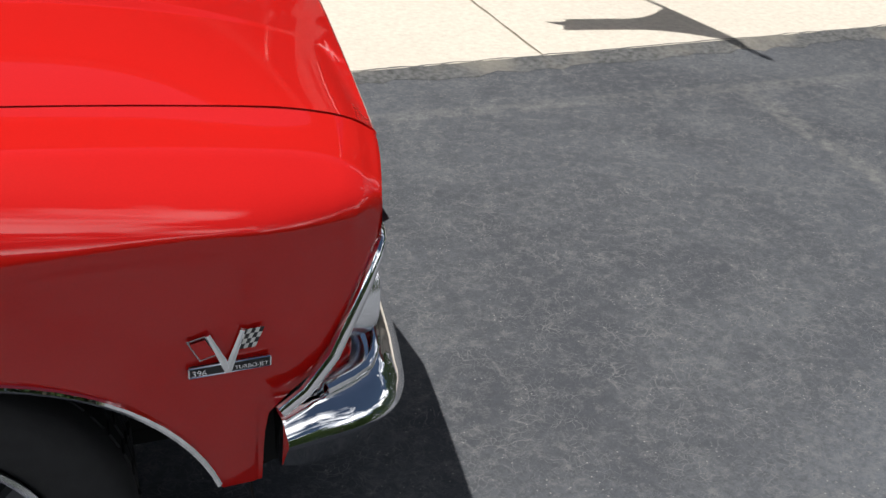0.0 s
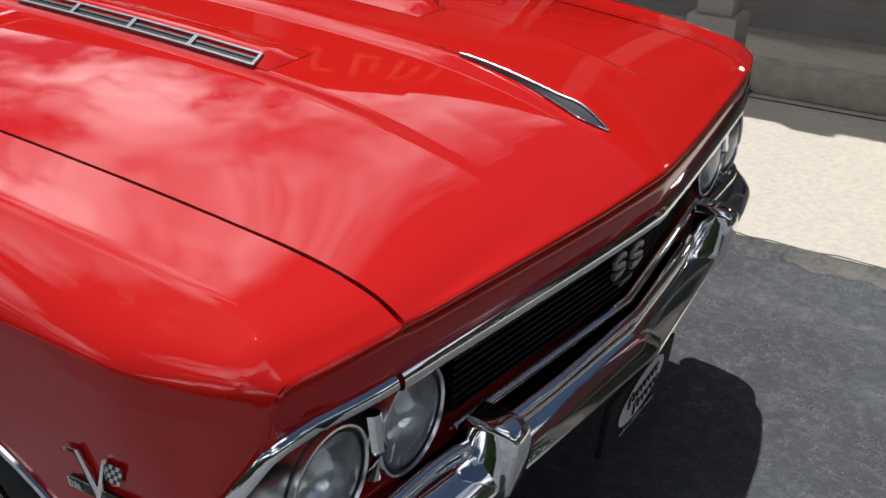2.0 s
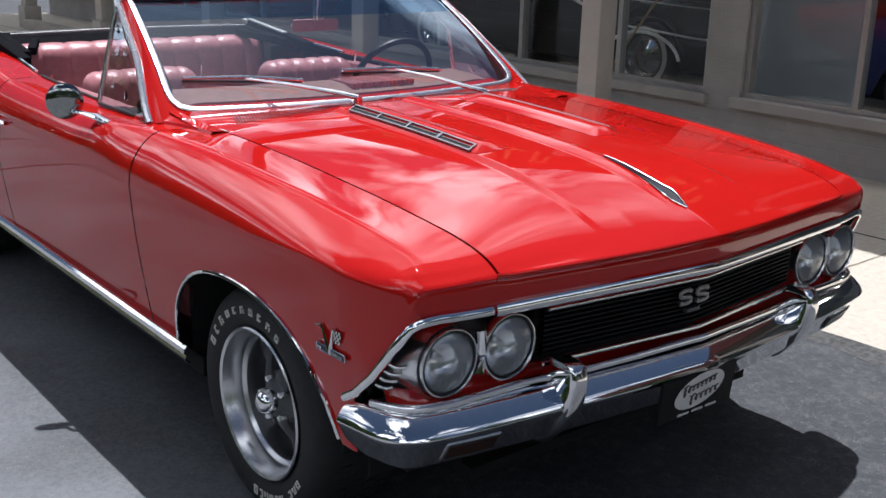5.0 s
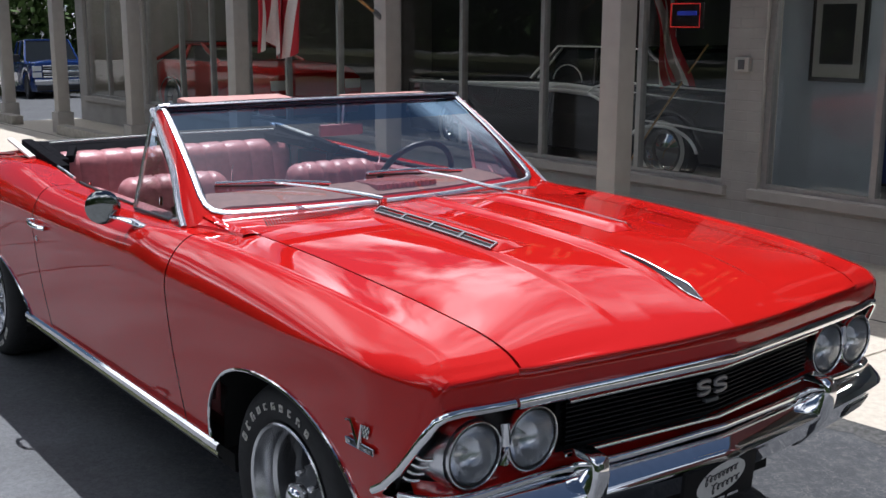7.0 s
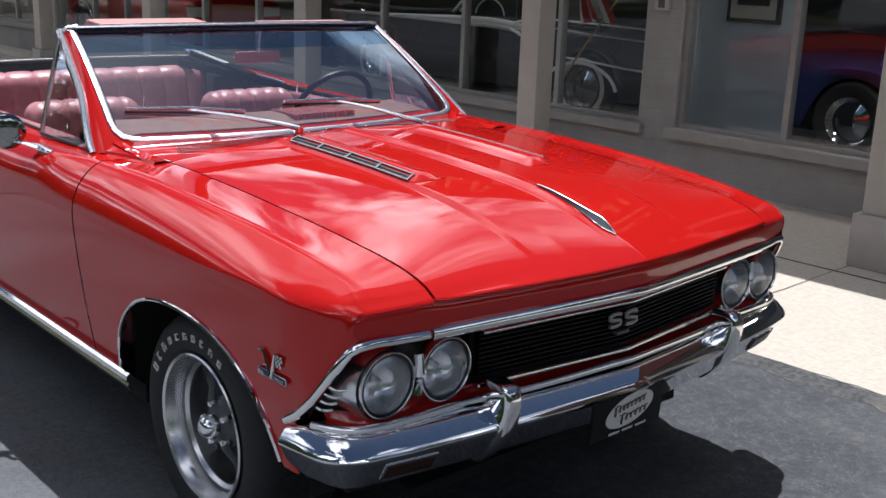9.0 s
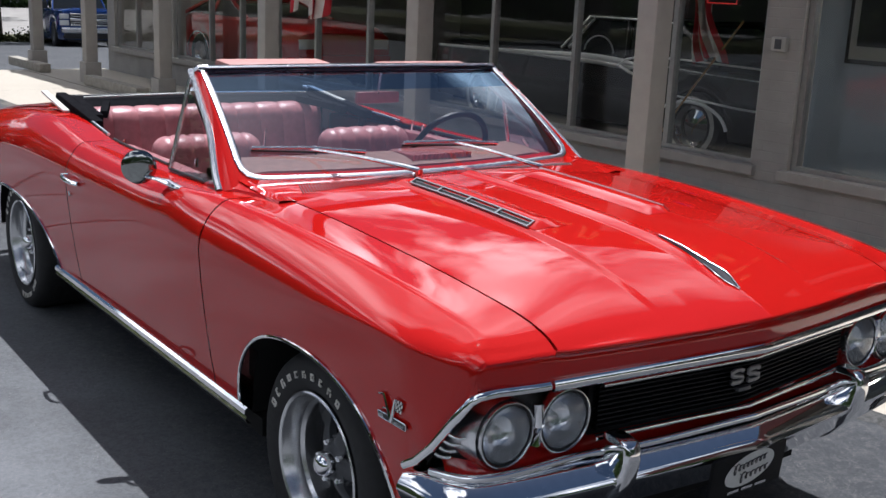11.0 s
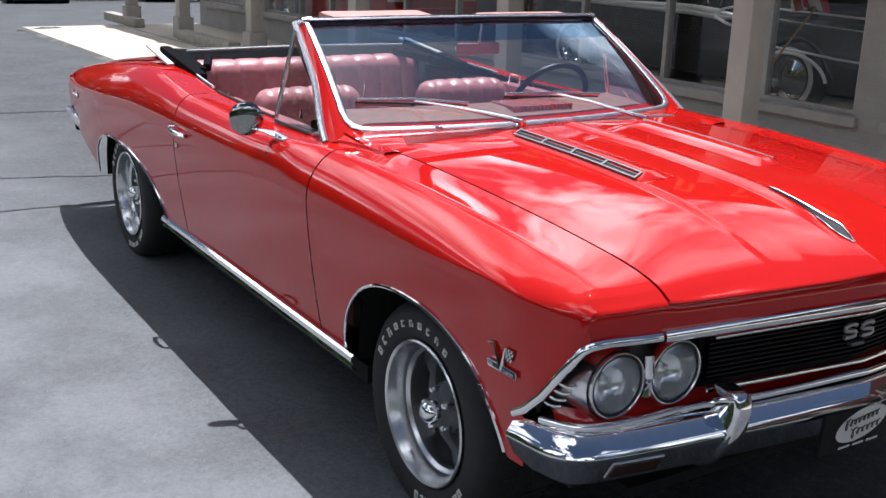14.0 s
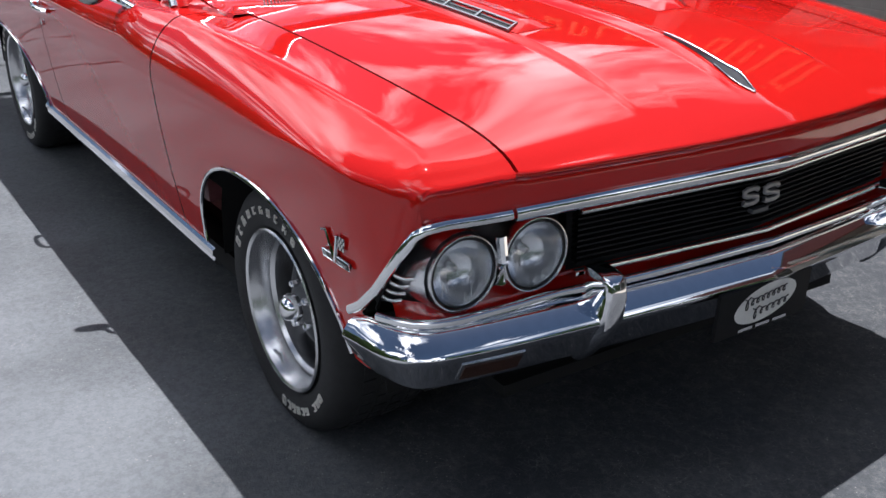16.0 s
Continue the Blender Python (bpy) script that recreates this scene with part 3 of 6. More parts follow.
# unseen lamps, added to brighten the rooms and cars behind the glass
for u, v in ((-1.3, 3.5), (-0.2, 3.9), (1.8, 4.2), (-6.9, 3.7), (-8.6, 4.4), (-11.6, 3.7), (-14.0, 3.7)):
    cl = thing("fill_light", "unseen round ceiling lamp added to light the shop", "lamp", SITE @ pose(u, v, 3.0), "ceiling lamps")
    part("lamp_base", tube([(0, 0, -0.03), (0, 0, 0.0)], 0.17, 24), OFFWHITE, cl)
    part("lamp_bowl", tube([(0, 0, -0.075), (0, 0, -0.06), (0, 0, -0.03)], 0.155, 24, taper=[0.7, 0.93, 1.0], up=(1, 0, 0)), FILLDIM if -11 < u < -7 else FILLGLOW, cl)

# ---- convertible ----
car = thing("convertible_car", "glossy red vintage two-door convertible with its top folded down", "car")

z_crease = curve([(-4.25, 0.73), (-3.7, 0.76), (-2.9, 0.815), (-2.0, 0.835), (-0.6, 0.842), (0.3, 0.842), (0.55, 0.830), (0.705, 0.817)])
y_crease = curve([(-4.25, 0.85), (-3.8, 0.91), (-3.0, 0.945), (-1.0, 0.945), (0.2, 0.94), (0.45, 0.934), (0.55, 0.926), (0.63, 0.908), (0.68, 0.886), (0.705, 0.86)])
z_top = curve([(-4.25, 0.79), (-3.8, 0.865), (-3.2, 0.94), (-2.6, 0.985), (-2.2, 0.965), (-1.9, 0.945), (-1.2, 0.94), (-0.57, 0.955), (0, 0.936), (0.41, 0.905), (0.60, 0.880), (0.67, 0.859), (0.705, 0.838)])
y_top = curve([(-4.25, 0.62), (-3.5, 0.66), (-2.6, 0.70), (-1.9, 0.745), (-0.95, 0.755), (-0.70, 0.705), (-0.57, 0.69), (0.1, 0.682), (0.7, 0.67)])
z_crest = curve([(-4.25, 0.79), (-3.8, 0.86), (-3.2, 0.935), (-2.6, 0.98), (-2.2, 0.958), (-1.9, 0.94), (-1.2, 0.935), (-0.57, 0.952), (0, 0.933), (0.3, 0.911), (0.45, 0.894), (0.60, 0.872), (0.66, 0.857), (0.705, 0.836)])


def side_y(x, z):
    """Half width of the lower body side at height z."""
    zc = z_crease(x)
    t = (zc - z) / 0.6
    return y_crease(x) - 0.004 - 0.075 * max(t, 0) ** 1.6


def arch(cx, a, b, top, base, n=2.3):
    def f(x):
        u = (x - cx) / (a if x < cx else b)
        if abs(u) >= 1:
            return None
        return base + (top - base) * (1 - abs(u) ** n) ** (1 / n)
    return f


arch_front = arch(-0.042, 0.445, 0.455, 0.674, 0.24)
arch_rear = arch(-2.95, 0.50, 0.70, 0.60, 0.24)
Z_ROCK = 0.298


def lower_edge(x):
    for f in (arch_front, arch_rear):
        z = f(x)
        if z is not None:
            return max(z, Z_ROCK if x < 0.3 else 0.376)
    if x < -3.45:
        return lerp(0.35, 0.55, min((-3.45 - x) / 0.7, 1.0) ** 0.95)
    return Z_ROCK if x < 0.3 else 0.376


def nose_x(y):
    """Plan of the car's front edge."""
    a = abs(y)
    if a <= 0.672:
        return 0.762 - 0.074 * (a / 0.672) ** 1.15
    if a <= 0.85:
        return 0.688 - 0.041 * ((a - 0.672) / 0.178) ** 1.3
    return 0.647 - 0.09 * (min(a - 0.85, 0.08) / 0.08) ** 2


nose_lean = curve([(0.20, 0.455), (0.40, 0.462), (0.53, 0.474), (0.541, 0.484), (0.565, 0.521), (0.61, 0.562), (0.693, 0.613), (0.738, 0.640), (0.752, 0.652), (0.95, 0.652)])      # the fender's front edge runs back below the lamps


def side_columns(x0, x1, step=0.035):
    xs = list(np.linspace(x0, x1, max(3, int(abs(x1 - x0) / step))))
    for cx, a, b in ((-0.042, 0.445, 0.455), (-2.95, 0.50, 0.70)):
        for k in range(13):
            for s, w in ((-1, a), (1, b)):
                x = cx + s * w * (1 - 0.12 * (k / 12) ** 2.2)
                if min(x0, x1) < x < max(x0, x1):
                    xs.append(x)
                    if k == 0:
                        xs.append(x + s * 0.0015)
    if x1 > 0.6:
        xs += [0.58, 0.61, 0.635, 0.655, 0.67, 0.68, 0.69, 0.697]
    return sorted(set(round(x, 5) for x in xs))


def side_panel(x0, x1, front=False, top_rows=12, low_rows=12, inner=True):
    """A panel of the right body side between two stations, from its top edge over the shoulder to its lower edge."""
    rows = []
    for x in side_columns(x0, x1):
        col = []
        yt, zt, yc, zc = y_top(x), z_top(x), y_crease(x), z_crease(x)
        yk = yt + lerp(0.140, 0.112, smooth(-0.5, -1.2, x)) + 0.030 * smooth(0.58, 0.705, x)
        zk = z_crest(x)
        pts = []
        n1 = 7
        for j in range(n1):                     # nearly level strip between the gap and the ridge
            t = j / n1
            pts.append((lerp(yt, yk, t), lerp(zt, zk, t) - 0.0022 * math.sin(math.pi * t)))
        soft = 1 - smooth(-0.35, 0.40, x)
        for j in range(top_rows + 1):           # falls away from the ridge to the shoulder crease
            t = j / top_rows
            a, b, c, d = (1 - t) ** 3, 3 * t * (1 - t) ** 2, 3 * t * t * (1 - t), t ** 3
            dy, dz = yc - yk, zk - zc
            y1, z1 = yk + 0.40 * dy, zk - min(lerp(0.34, 0.20, soft) * 0.40 * dy, 0.3 * dz)
            y2, z2 = lerp(yk + 0.86 * dy, yc + 0.003, soft), zk - lerp(0.56, 0.70, soft) * dz
            ze = zc - 0.055 * soft - 0.006
            ye = lerp(yc, side_y(x, ze), soft)
            pts.append((a * yk + b * y1 + c * y2 + d * ye, a * zk + b * z1 + c * z2 + d * ze))
        zl = lower_edge(x)
        for j in range(1, low_rows + 1):
            t = j / low_rows
            z = lerp(ze - 0.012, zl, t)
            wide = smooth(0.76, 0.56, z) if (front and x > 0.5) else 0.0
            pts.append((lerp(side_y(x, z), side_y(0.5, z), wide), z))
        for y, z in pts:
            xx = x
            if front and x > 0.61:
                z -= 0.007 * ((x - 0.61) / 0.095) ** 2.2 * smooth(yt, lerp(yt, yc, 0.8), y) * smooth(zc - 0.14, zc, z)
            if front and x > 0.452:
                xe = nose_x(y) if z > zc - 0.004 else min(nose_x(y), nose_lean(z))
                xx = 0.452 + (x - 0.452) / (x1 - 0.452) * (xe - 0.452)
            col.append((xx, -y, z))
        rows.append(col)
    return rows


def body_panel(name, rows, parent, label=""):
    bm = sheet(rows, thick=0.0, flip=True)
    left = mirrored(bm)
    return part(name, bm, RED, parent, label, angle=50), part(name, left, RED, parent, label, angle=50)


X_DOOR_F, X_DOOR_R, X_NOSE, X_TAIL = -0.66, -1.985, 0.705, -4.20
fender_r, fender_l = body_panel("front_fender", side_panel(X_DOOR_F + 0.004, X_NOSE, front=True), car)
door_r, door_l = body_panel("door", side_panel(X_DOOR_R + 0.004, X_DOOR_F - 0.004), car)
quarter_r, quarter_l = body_panel("quarter_panel", side_panel(X_TAIL, X_DOOR_R - 0.004), car)

# hood: crowned sheet with a centre spine and two louvred pods
zc_hood = curve([(-0.62, 0.993), (0.0, 0.972), (0.37, 0.942), (0.56, 0.907), (0.66, 0.879), (0.72, 0.857), (0.762, 0.836)])


def hood_front(y):
    return nose_x(max(min(y, 0.672), -0.672))


def hood_half(x):
    return y_top(x) - 0.0070


def hood_z(x, y):
    a = min(abs(y) / hood_half(x), 1.0)
    xs = x + (0.762 - hood_front(y)) * smooth(0.2, 0.7, x)
    base = lerp(zc_hood(min(xs, 0.762)), z_top(min(x + 0.012 * smooth(0.5, 0.69, x), 0.705)), a ** 2.4)
    fade = 1 - smooth(0.35, 0.68, x)
    spine = 0.011 * fade * max(0.0, 1 - abs(y) / 0.045) ** 0.8
    w = lerp(0.288, 0.300, smooth(0.1, 0.65, x))
    step = 0.0105 * (1 - smooth(0.30, 0.70, x)) * (1 - smooth(w - 0.004, w + 0.022, abs(y)))
    peak = 0.005 * smooth(0.25, 0.6, x) * max(0.0, 1 - abs(y) / 0.20)
    return base + spine + step + peak


ys = sorted(set([round(v, 4) for v in list(np.linspace(-0.672, 0.672, 161)) + [s * w for s in (-1, 1) for w in (0.045, 0.03, 0.015, 0.284, 0.288, 0.292, 0.296, 0.30, 0.305, 0.31, 0.315, 0.32, 0.325)]]))
rows = []
for i in range(56):
    u = 1 - (1 - i / 55) ** 1.4
    row = []
    for y in ys:
        x = lerp(-0.52, hood_front(y), u)
        yy = y * hood_half(x) / 0.672 if abs(y) > 0.4 else y
        yy = lerp(y, y * hood_half(x) / 0.672, smooth(0.35, 0.67, abs(y)))
        row.append((x, yy, hood_z(x, yy)))
    rows.append(row)
for dx, dz in ((0.0025, -0.0035), (0.003, -0.009)):
    rows.append([(hood_front(y) + dx, y, hood_z(hood_front(y), y) + dz) for y in ys])
rows = [[(r[0][0], r[0][1], r[0][2] - 0.014)] + r + [(r[-1][0], r[-1][1], r[-1][2] - 0.014)] for r in rows]
bm = sheet(rows, flip=False)
hood = part("hood", bm, RED, car, angle=40)


for s in (-1, 1):            # dark strip standing in for the shade in the hood gap
    part("hood_gap_shade", tube([(x, s * (y_top(x) - 0.0028), z_top(x) - 0.0065) for x in np.linspace(-0.50, 0.60, 34)], 0.0026, 6), RUBBER, car)


def pod(s):
    """A long low scoop on the hood with a louvred insert along its outer side."""
    holder = new("hood_louvre")
    holder.parent = car
    x0, x1, yc = -0.46, 0.13, 0.240 * s
    rows = []
    for i in range(25):
        t = i / 24
        x = lerp(x0 - 0.03, x1 + 0.03, t)
        h = 0.018 * smooth(0, 0.10, t) * (1 - smooth(0.955, 1.0, t))
        zb = hood_z(x, yc)
        row = []
        for k, (dy, f) in enumerate(((-0.075, 0.0), (-0.06, 0.25), (-0.03, 0.8), (0.0, 1.0), (0.018, 0.96), (0.048, 0.02))):
            y = yc + s * dy
            row.append((x, y, hood_z(x, y) + 0.001 + h * f))
        rows.append(row)
    part("scoop", sheet(rows, thick=0.0, flip=(s > 0)), RED, holder, angle=30)
    # insert on the outer slope: four sunk cells in one thin frame
    tilt = math.atan2(0.0168, 0.030)
    for k in range(4):
        a, b = lerp(x0, x1, k / 4 + 0.006), lerp(x0, x1, (k + 1) / 4 - 0.006)
        m = (a + b) / 2
        z = hood_z(m, yc + s * 0.036) + 0.0062
        slope = math.atan2(hood_z(b, yc) - hood_z(a, yc), b - a)
        base = Matrix.Translation((m, yc + s * 0.036, z)) @ Matrix.Rotation(-slope, 4, "Y") @ Matrix.Rotation(-s * tilt, 4, "X")
        h = (b - a) / 2
        part("cell_floor", box(-h, h, -0.012, 0.012, -0.003, 0.0015, m=base), BLACK, holder)
        bm = bmesh.new()
        for y0, y1 in ((-0.0155, -0.0115), (0.0115, 0.0155)):
            add_box(bm, -h - 0.005, h + 0.005, y0, y1, -0.004, 0.0065, m=base)
        for x_ in (-h - 0.002, h + 0.002):
            add_box(bm, x_ - 0.0028, x_ + 0.0028, -0.0115, 0.0115, -0.004, 0.0065, m=base)
        part("insert_frame", bm, GUNSTEEL, holder, smooth=False)
        for y_ in (0.002,):
            part("cell_bar", box(-h + 0.001, h - 0.001, y_ - 0.0022, y_ + 0.0022, 0.0015, 0.0035, m=base), GUNMETAL, holder, smooth=False)


pod(-1)
pod(1)

# spear emblem on the spine: slim shaft and a long arrow head with dark inlays
def on_hood(x, y, up):
    return Vector((x, y, hood_z(x, y) + up))


# raised spear on the hood's centre line: a keel that swells into an arrow at the nose
keel_h = curve([(0.36, 0.005), (0.48, 0.010), (0.56, 0.014), (0.603, 0.019), (0.628, 0.014), (0.656, 0.003)])
keel_w = curve([(0.36, 0.0022), (0.50, 0.005), (0.555, 0.010), (0.585, 0.014), (0.612, 0.015), (0.656, 0.002)])
KX = np.linspace(0.36, 0.656, 23)
spear = new("hood_spear")
spear.parent = car
part("spear_ridge", tube([on_hood(x, 0.0, keel_h(x)) for x in KX], 0.0019, 8), STAINLESS, spear)
for s in (-1, 1):
    rows = [[on_hood(x, 0.0, keel_h(x) - 0.001), on_hood(x, s * keel_w(x) * 0.55, keel_h(x) * 0.55), on_hood(x, s * keel_w(x), 0.001)] for x in KX]
    part("spear_side", sheet(rows, thick=0.001, flip=(s < 0)), GUNMETAL, spear, "dark side of the hood spear")
    part("spear_edge", tube([on_hood(x, s * keel_w(x), 0.003) for x in KX[13:]], 0.0017, 8), CHROME, spear)

# nose panel under the hood lip, and the chrome line under it
def nose_lip(y):
    a = abs(y)
    if a <= 0.672:
        return Vector((hood_front(y) + 0.001, y, hood_z(hood_front(y), y) - 0.009))
    z = lerp(0.838, 0.836, (a - 0.67) / 0.17) if a < 0.84 else lerp(0.836, 0.811, (a - 0.84) / 0.022)
    return Vector((nose_x(y), y, z - 0.007 * smooth(0.67, 0.822, a)))


def chrome_line(y):
    return Vector((nose_x(y) - 0.006, y, 0.756 - 0.004 * (abs(y) / 0.86) ** 4))


NOSE_Y = [v for v in np.linspace(-0.862, 0.862, 75)]
rows = []
for y in NOSE_Y:
    a, b = nose_lip(y), chrome_line(y)
    rows.append([a + Vector((-0.012, 0, 0.004)), a, a.lerp(b, 0.35) + Vector((0.002, 0, 0)), a.lerp(b, 0.75), b + Vector((-0.004, 0, -0.012)), b + Vector((-0.06, 0, -0.02))])
nose_panel = part("nose_panel", sheet(rows, thick=0.0, flip=True), RED, car, angle=60)


def soften_joint(one, two, reach):
    """Shades two panels alike where their edges meet."""
    me1, me2 = one.data, two.data
    p1, p2 = [v.co.copy() for v in me1.vertices], [v.co.copy() for v in me2.vertices]
    n1, n2 = [v.normal.copy() for v in me1.vertices], [v.normal.copy() for v in me2.vertices]

    def blended(p, n, q, m):
        tree_ = kdtree.KDTree(len(q))
        for i, v in enumerate(q):
            tree_.insert(v, i)
        tree_.balance()
        out = []
        for v, nv in zip(p, n):
            _, i, d = tree_.find(v)
            out.append((nv + m[i] * (1 - d / reach)).normalized() if d < reach and nv.dot(m[i]) > 0.1 else nv)
        return out
    a, b = blended(p1, n1, p2, n2), blended(p2, n2, p1, n1)
    me1.normals_split_custom_set_from_vertices(a)
    me2.normals_split_custom_set_from_vertices(b)


for panel in (fender_r, fender_l):
    soften_joint(panel, nose_panel, 0.016)


def strip(path, h, d, mat, name, parent=None, seg_up=(0, 0, 1), label=""):
    """A moulding with a rounded face along path; h tall, d deep."""
    prof = [(-0.5, 0.0), (-0.45, 0.55), (-0.25, 0.92), (0.0, 1.0), (0.25, 0.92), (0.45, 0.55), (0.5, 0.0)]
    pts = [Vector(p) for p in path]
    rows = []
    for i, p in enumerate(pts):
        t = (pts[min(i + 1, len(pts) - 1)] - pts[max(i - 1, 0)]).normalized()
        out = t.cross(Vector(seg_up)).normalized()
        up = out.cross(t)
        rows.append([p + up * (a * h) + out * (b * d) for a, b in prof] + [p + up * (-0.0) * h - out * 0.004])
    bm = bmesh.new()
    vs = add_grid(bm, rows, closed_v=True)
    bm.faces.new(vs[0])
    bm.faces.new(list(reversed(vs[-1])))
    bmesh.ops.recalc_face_normals(bm, faces=list(bm.faces))
    return part(name, bm, mat, parent or car, label)


strip([chrome_line(y) + Vector((0.0, 0, 0)) for y in np.linspace(-0.668, 0.668, 41)], 0.03, 0.014, CHROME, "grille_header")
for s in (-1, 1):
    p = [chrome_line(s * y) for y in np.linspace(0.674, 0.80, 6)]
    p += [Vector((x, s * y, z)) for x, y, z in ((0.652, 0.826, 0.752), (0.647, 0.848, 0.749), (0.638, 0.864, 0.738), (0.612, 0.885, 0.693), (0.562, 0.912, 0.610), (0.520, 0.924, 0.565), (0.482, 0.930, 0.541))]
    strip(p if s > 0 else list(reversed(p)), 0.021, 0.010, CHROME, "headlamp_bezel", seg_up=(-0.35, 0, 1))


# grille
def vee(y, back=0.0):
    return 0.742 - 0.072 * (abs(y) / 0.67) - back


grille = new("grille")
grille.parent = car
GY = np.linspace(-0.50, 0.50, 21)
rows = [[(vee(y, 0.055), y, 0.745), (vee(y, 0.055), y, 0.575)] for y in GY]
part("grille_back", sheet(rows, flip=True), GRILLEBLACK, grille)
for k in range(10):
    z = lerp(0.598, 0.708, k / 9)
    bm = bmesh.new()
    rr = [[(vee(y, 0.052), y, z - 0.004), (vee(y, 0.03), y, z - 0.002), (vee(y, 0.03), y, z + 0.002), (vee(y, 0.052), y, z + 0.004)] for y in (-0.49, -0.25, 0.0, 0.25, 0.49)]
    add_grid(bm, rr, flip=True)
    part("grille_bar", bm, GRILLEBLACK, grille, smooth=False)
strip([Vector((vee(y, 0.022), y, 0.583)) for y in np.linspace(-0.505, 0.505, 21)], 0.016, 0.012, CHROME, "grille_surround", grille)
strip([Vector((vee(y, 0.012), y, 0.7215)) for y in np.linspace(-0.50, 0.50, 21)], 0.0115, 0.010, STEEL, "grille_surround", grille)


def ess(y0):
    w, h = 0.047, 0.034
    pts = [(0.47, 0.36), (0.30, 0.5), (-0.2, 0.5), (-0.46, 0.36), (-0.44, 0.14), (-0.2, 0.03), (0.2, -0.03), (0.44, -0.14), (0.46, -0.36), (0.2, -0.5), (-0.3, -0.5), (-0.47, -0.36)]
    return tube([(vee(y0, 0.012), y0 + a * w, 0.676 + b * h) for a, b in pts], 0.0068, 8, flat=0.7, up=(1, 0, 0))


badge = new("grille_badge")
badge.parent = car
part("badge_letter", ess(-0.058), BADGEGREY, badge)
part("badge_letter", ess(0.0), BADGEGREY, badge)
part("badge_bar", box(vee(0.0, 0.03), vee(0.0, 0.014), -0.05, 0.0, 0.632, 0.642, bevel=0.002), GUNMETAL, badge)

# headlamps
LAMPS = ((0.764, 0.642, 0.640), (0.598, 0.654, 0.645))
for s in (-1, 1):
    for n, (yy, xx, zz) in enumerate(LAMPS):
        lamp = new("headlight")
        lamp.parent = car
        turn = pose(xx, s * yy, zz, 0, 0, 90)
        part("lamp_ring", lathe([(0.0745, 0.006), (0.0765, 0.0105), (0.0795, 0.0095), (0.0812, 0.002), (0.080, -0.03), (0.078, -0.11)], 40, turn), STAINLESS, lamp)
        part("reflector", lathe([(0.071, 0.004), (0.066, -0.012), (0.05, -0.032), (0.028, -0.045), (0.0, -0.05)], 32, turn), REFLECTOR, lamp)
        part("lamp_gasket", lathe([(0.0735, 0.005), (0.0700, 0.0075), (0.0695, 0.004)], 40, turn), BLACK, lamp)
        part("bulb_cap", lathe([(0.0, -0.022), (0.007, -0.025), (0.009, -0.034), (0.009, -0.045)], 16, turn), STEEL, lamp)
        gl = part("lens", lathe([(0.0, 0.017), (0.03, 0.015), (0.055, 0.010), (0.0715, 0.003)], 32, turn), LENS, lamp, "domed clear glass lens")
        gl.visible_shadow = False
        bm = bmesh.new()
        for k in range(7):
            yk = lerp(-0.05, 0.05, k / 6)
            hh = math.sqrt(max(0.062 ** 2 - yk * yk, 0))
            add_tube(bm, [(xx + 0.006, s * yy + yk, zz - hh), (xx + 0.012, s * yy + yk, zz - 0.1 * hh)], 0.0016, 6)
        part("lens_fluting", bm, LENS, lamp)
    # wall of the outer lamp's pod
    bm = bmesh.new()
    rows = []
    for k in range(15):
        a = lerp(-0.75 * math.pi, 0.75 * math.pi, k / 14)
        rows.append([(0.642, s * (0.764 + 0.087 * math.cos(a)), 0.640 + 0.087 * math.sin(a)), (0.60, s * (0.766 + 0.094 * math.cos(a)), 0.640 + 0.09 * math.sin(a)), (0.535, s * (0.77 + 0.10 * math.cos(a)), 0.640 + 0.088 * math.sin(a))])
    part("lamp_pod", sheet(rows), STAINLESS, car)
    bm = bmesh.new()
    add_tube(bm, [(0.652, s * 0.679, 0.60), (0.66, s * 0.679, 0.648), (0.652, s * 0.679, 0.70)], 0.012, 8)
    part("lamp_divider", bm, CHROME, car)
    # ribbed insert beside the outer lamp
    for k in range(4):
        z = 0.580 + 0.022 * k
        xr = 0.524 + (z - 0.548) * 0.77
        bm = tube([(xr + 0.014, s * 0.856, z - 0.006), (xr + 0.008, s * 0.870, z - 0.006), (xr, s * 0.880, z - 0.003), (xr - 0.008, s * 0.886, z + 0.002)], 0.0040, 8)
        part("bezel_rib", bm, STEEL, car)
    # recess behind the lamps
    rows = []
    for y in np.linspace(0.49, 0.872, 12):
        x = 0.60 - 0.09 * smooth(0.8, 0.872, y)
        rows.append([(x + 0.075, s * y, 0.758), (x, s * y, 0.745), (x - 0.01, s * y, 0.64), (x - 0.03, s * y, 0.545)])
    for y, f in ((0.882, 0.5), (0.893, 1.0)):
        rows.append([(lerp(0.52, 0.518 + 0.64 * (z - 0.545), f), s * min(y, w_), z) for z, w_ in ((0.745, 0.852), (0.730, 0.858), (0.64, 0.885), (0.545, 0.893))])
    part("lamp_recess", sheet(rows, flip=(s > 0)), BLACK, car)


# bumper and lower front
bx_t = curve([(0, 0.795), (0.6, 0.735), (0.8, 0.705), (0.88, 0.684), (0.93, 0.652), (0.96, 0.600), (1.0, 0.488)])
by_t = curve([(0, 0.0), (0.6, 0.6), (0.8, 0.80), (0.88, 0.872), (0.93, 0.913), (0.96, 0.938), (1.0, 0.956)])
bumper_x_of = curve([(0, 0.795), (0.6, 0.735), (0.8, 0.705), (0.872, 0.684), (0.913, 0.652), (0.95, 0.52)])


def bumper_x(y):
    return bumper_x_of(abs(y))


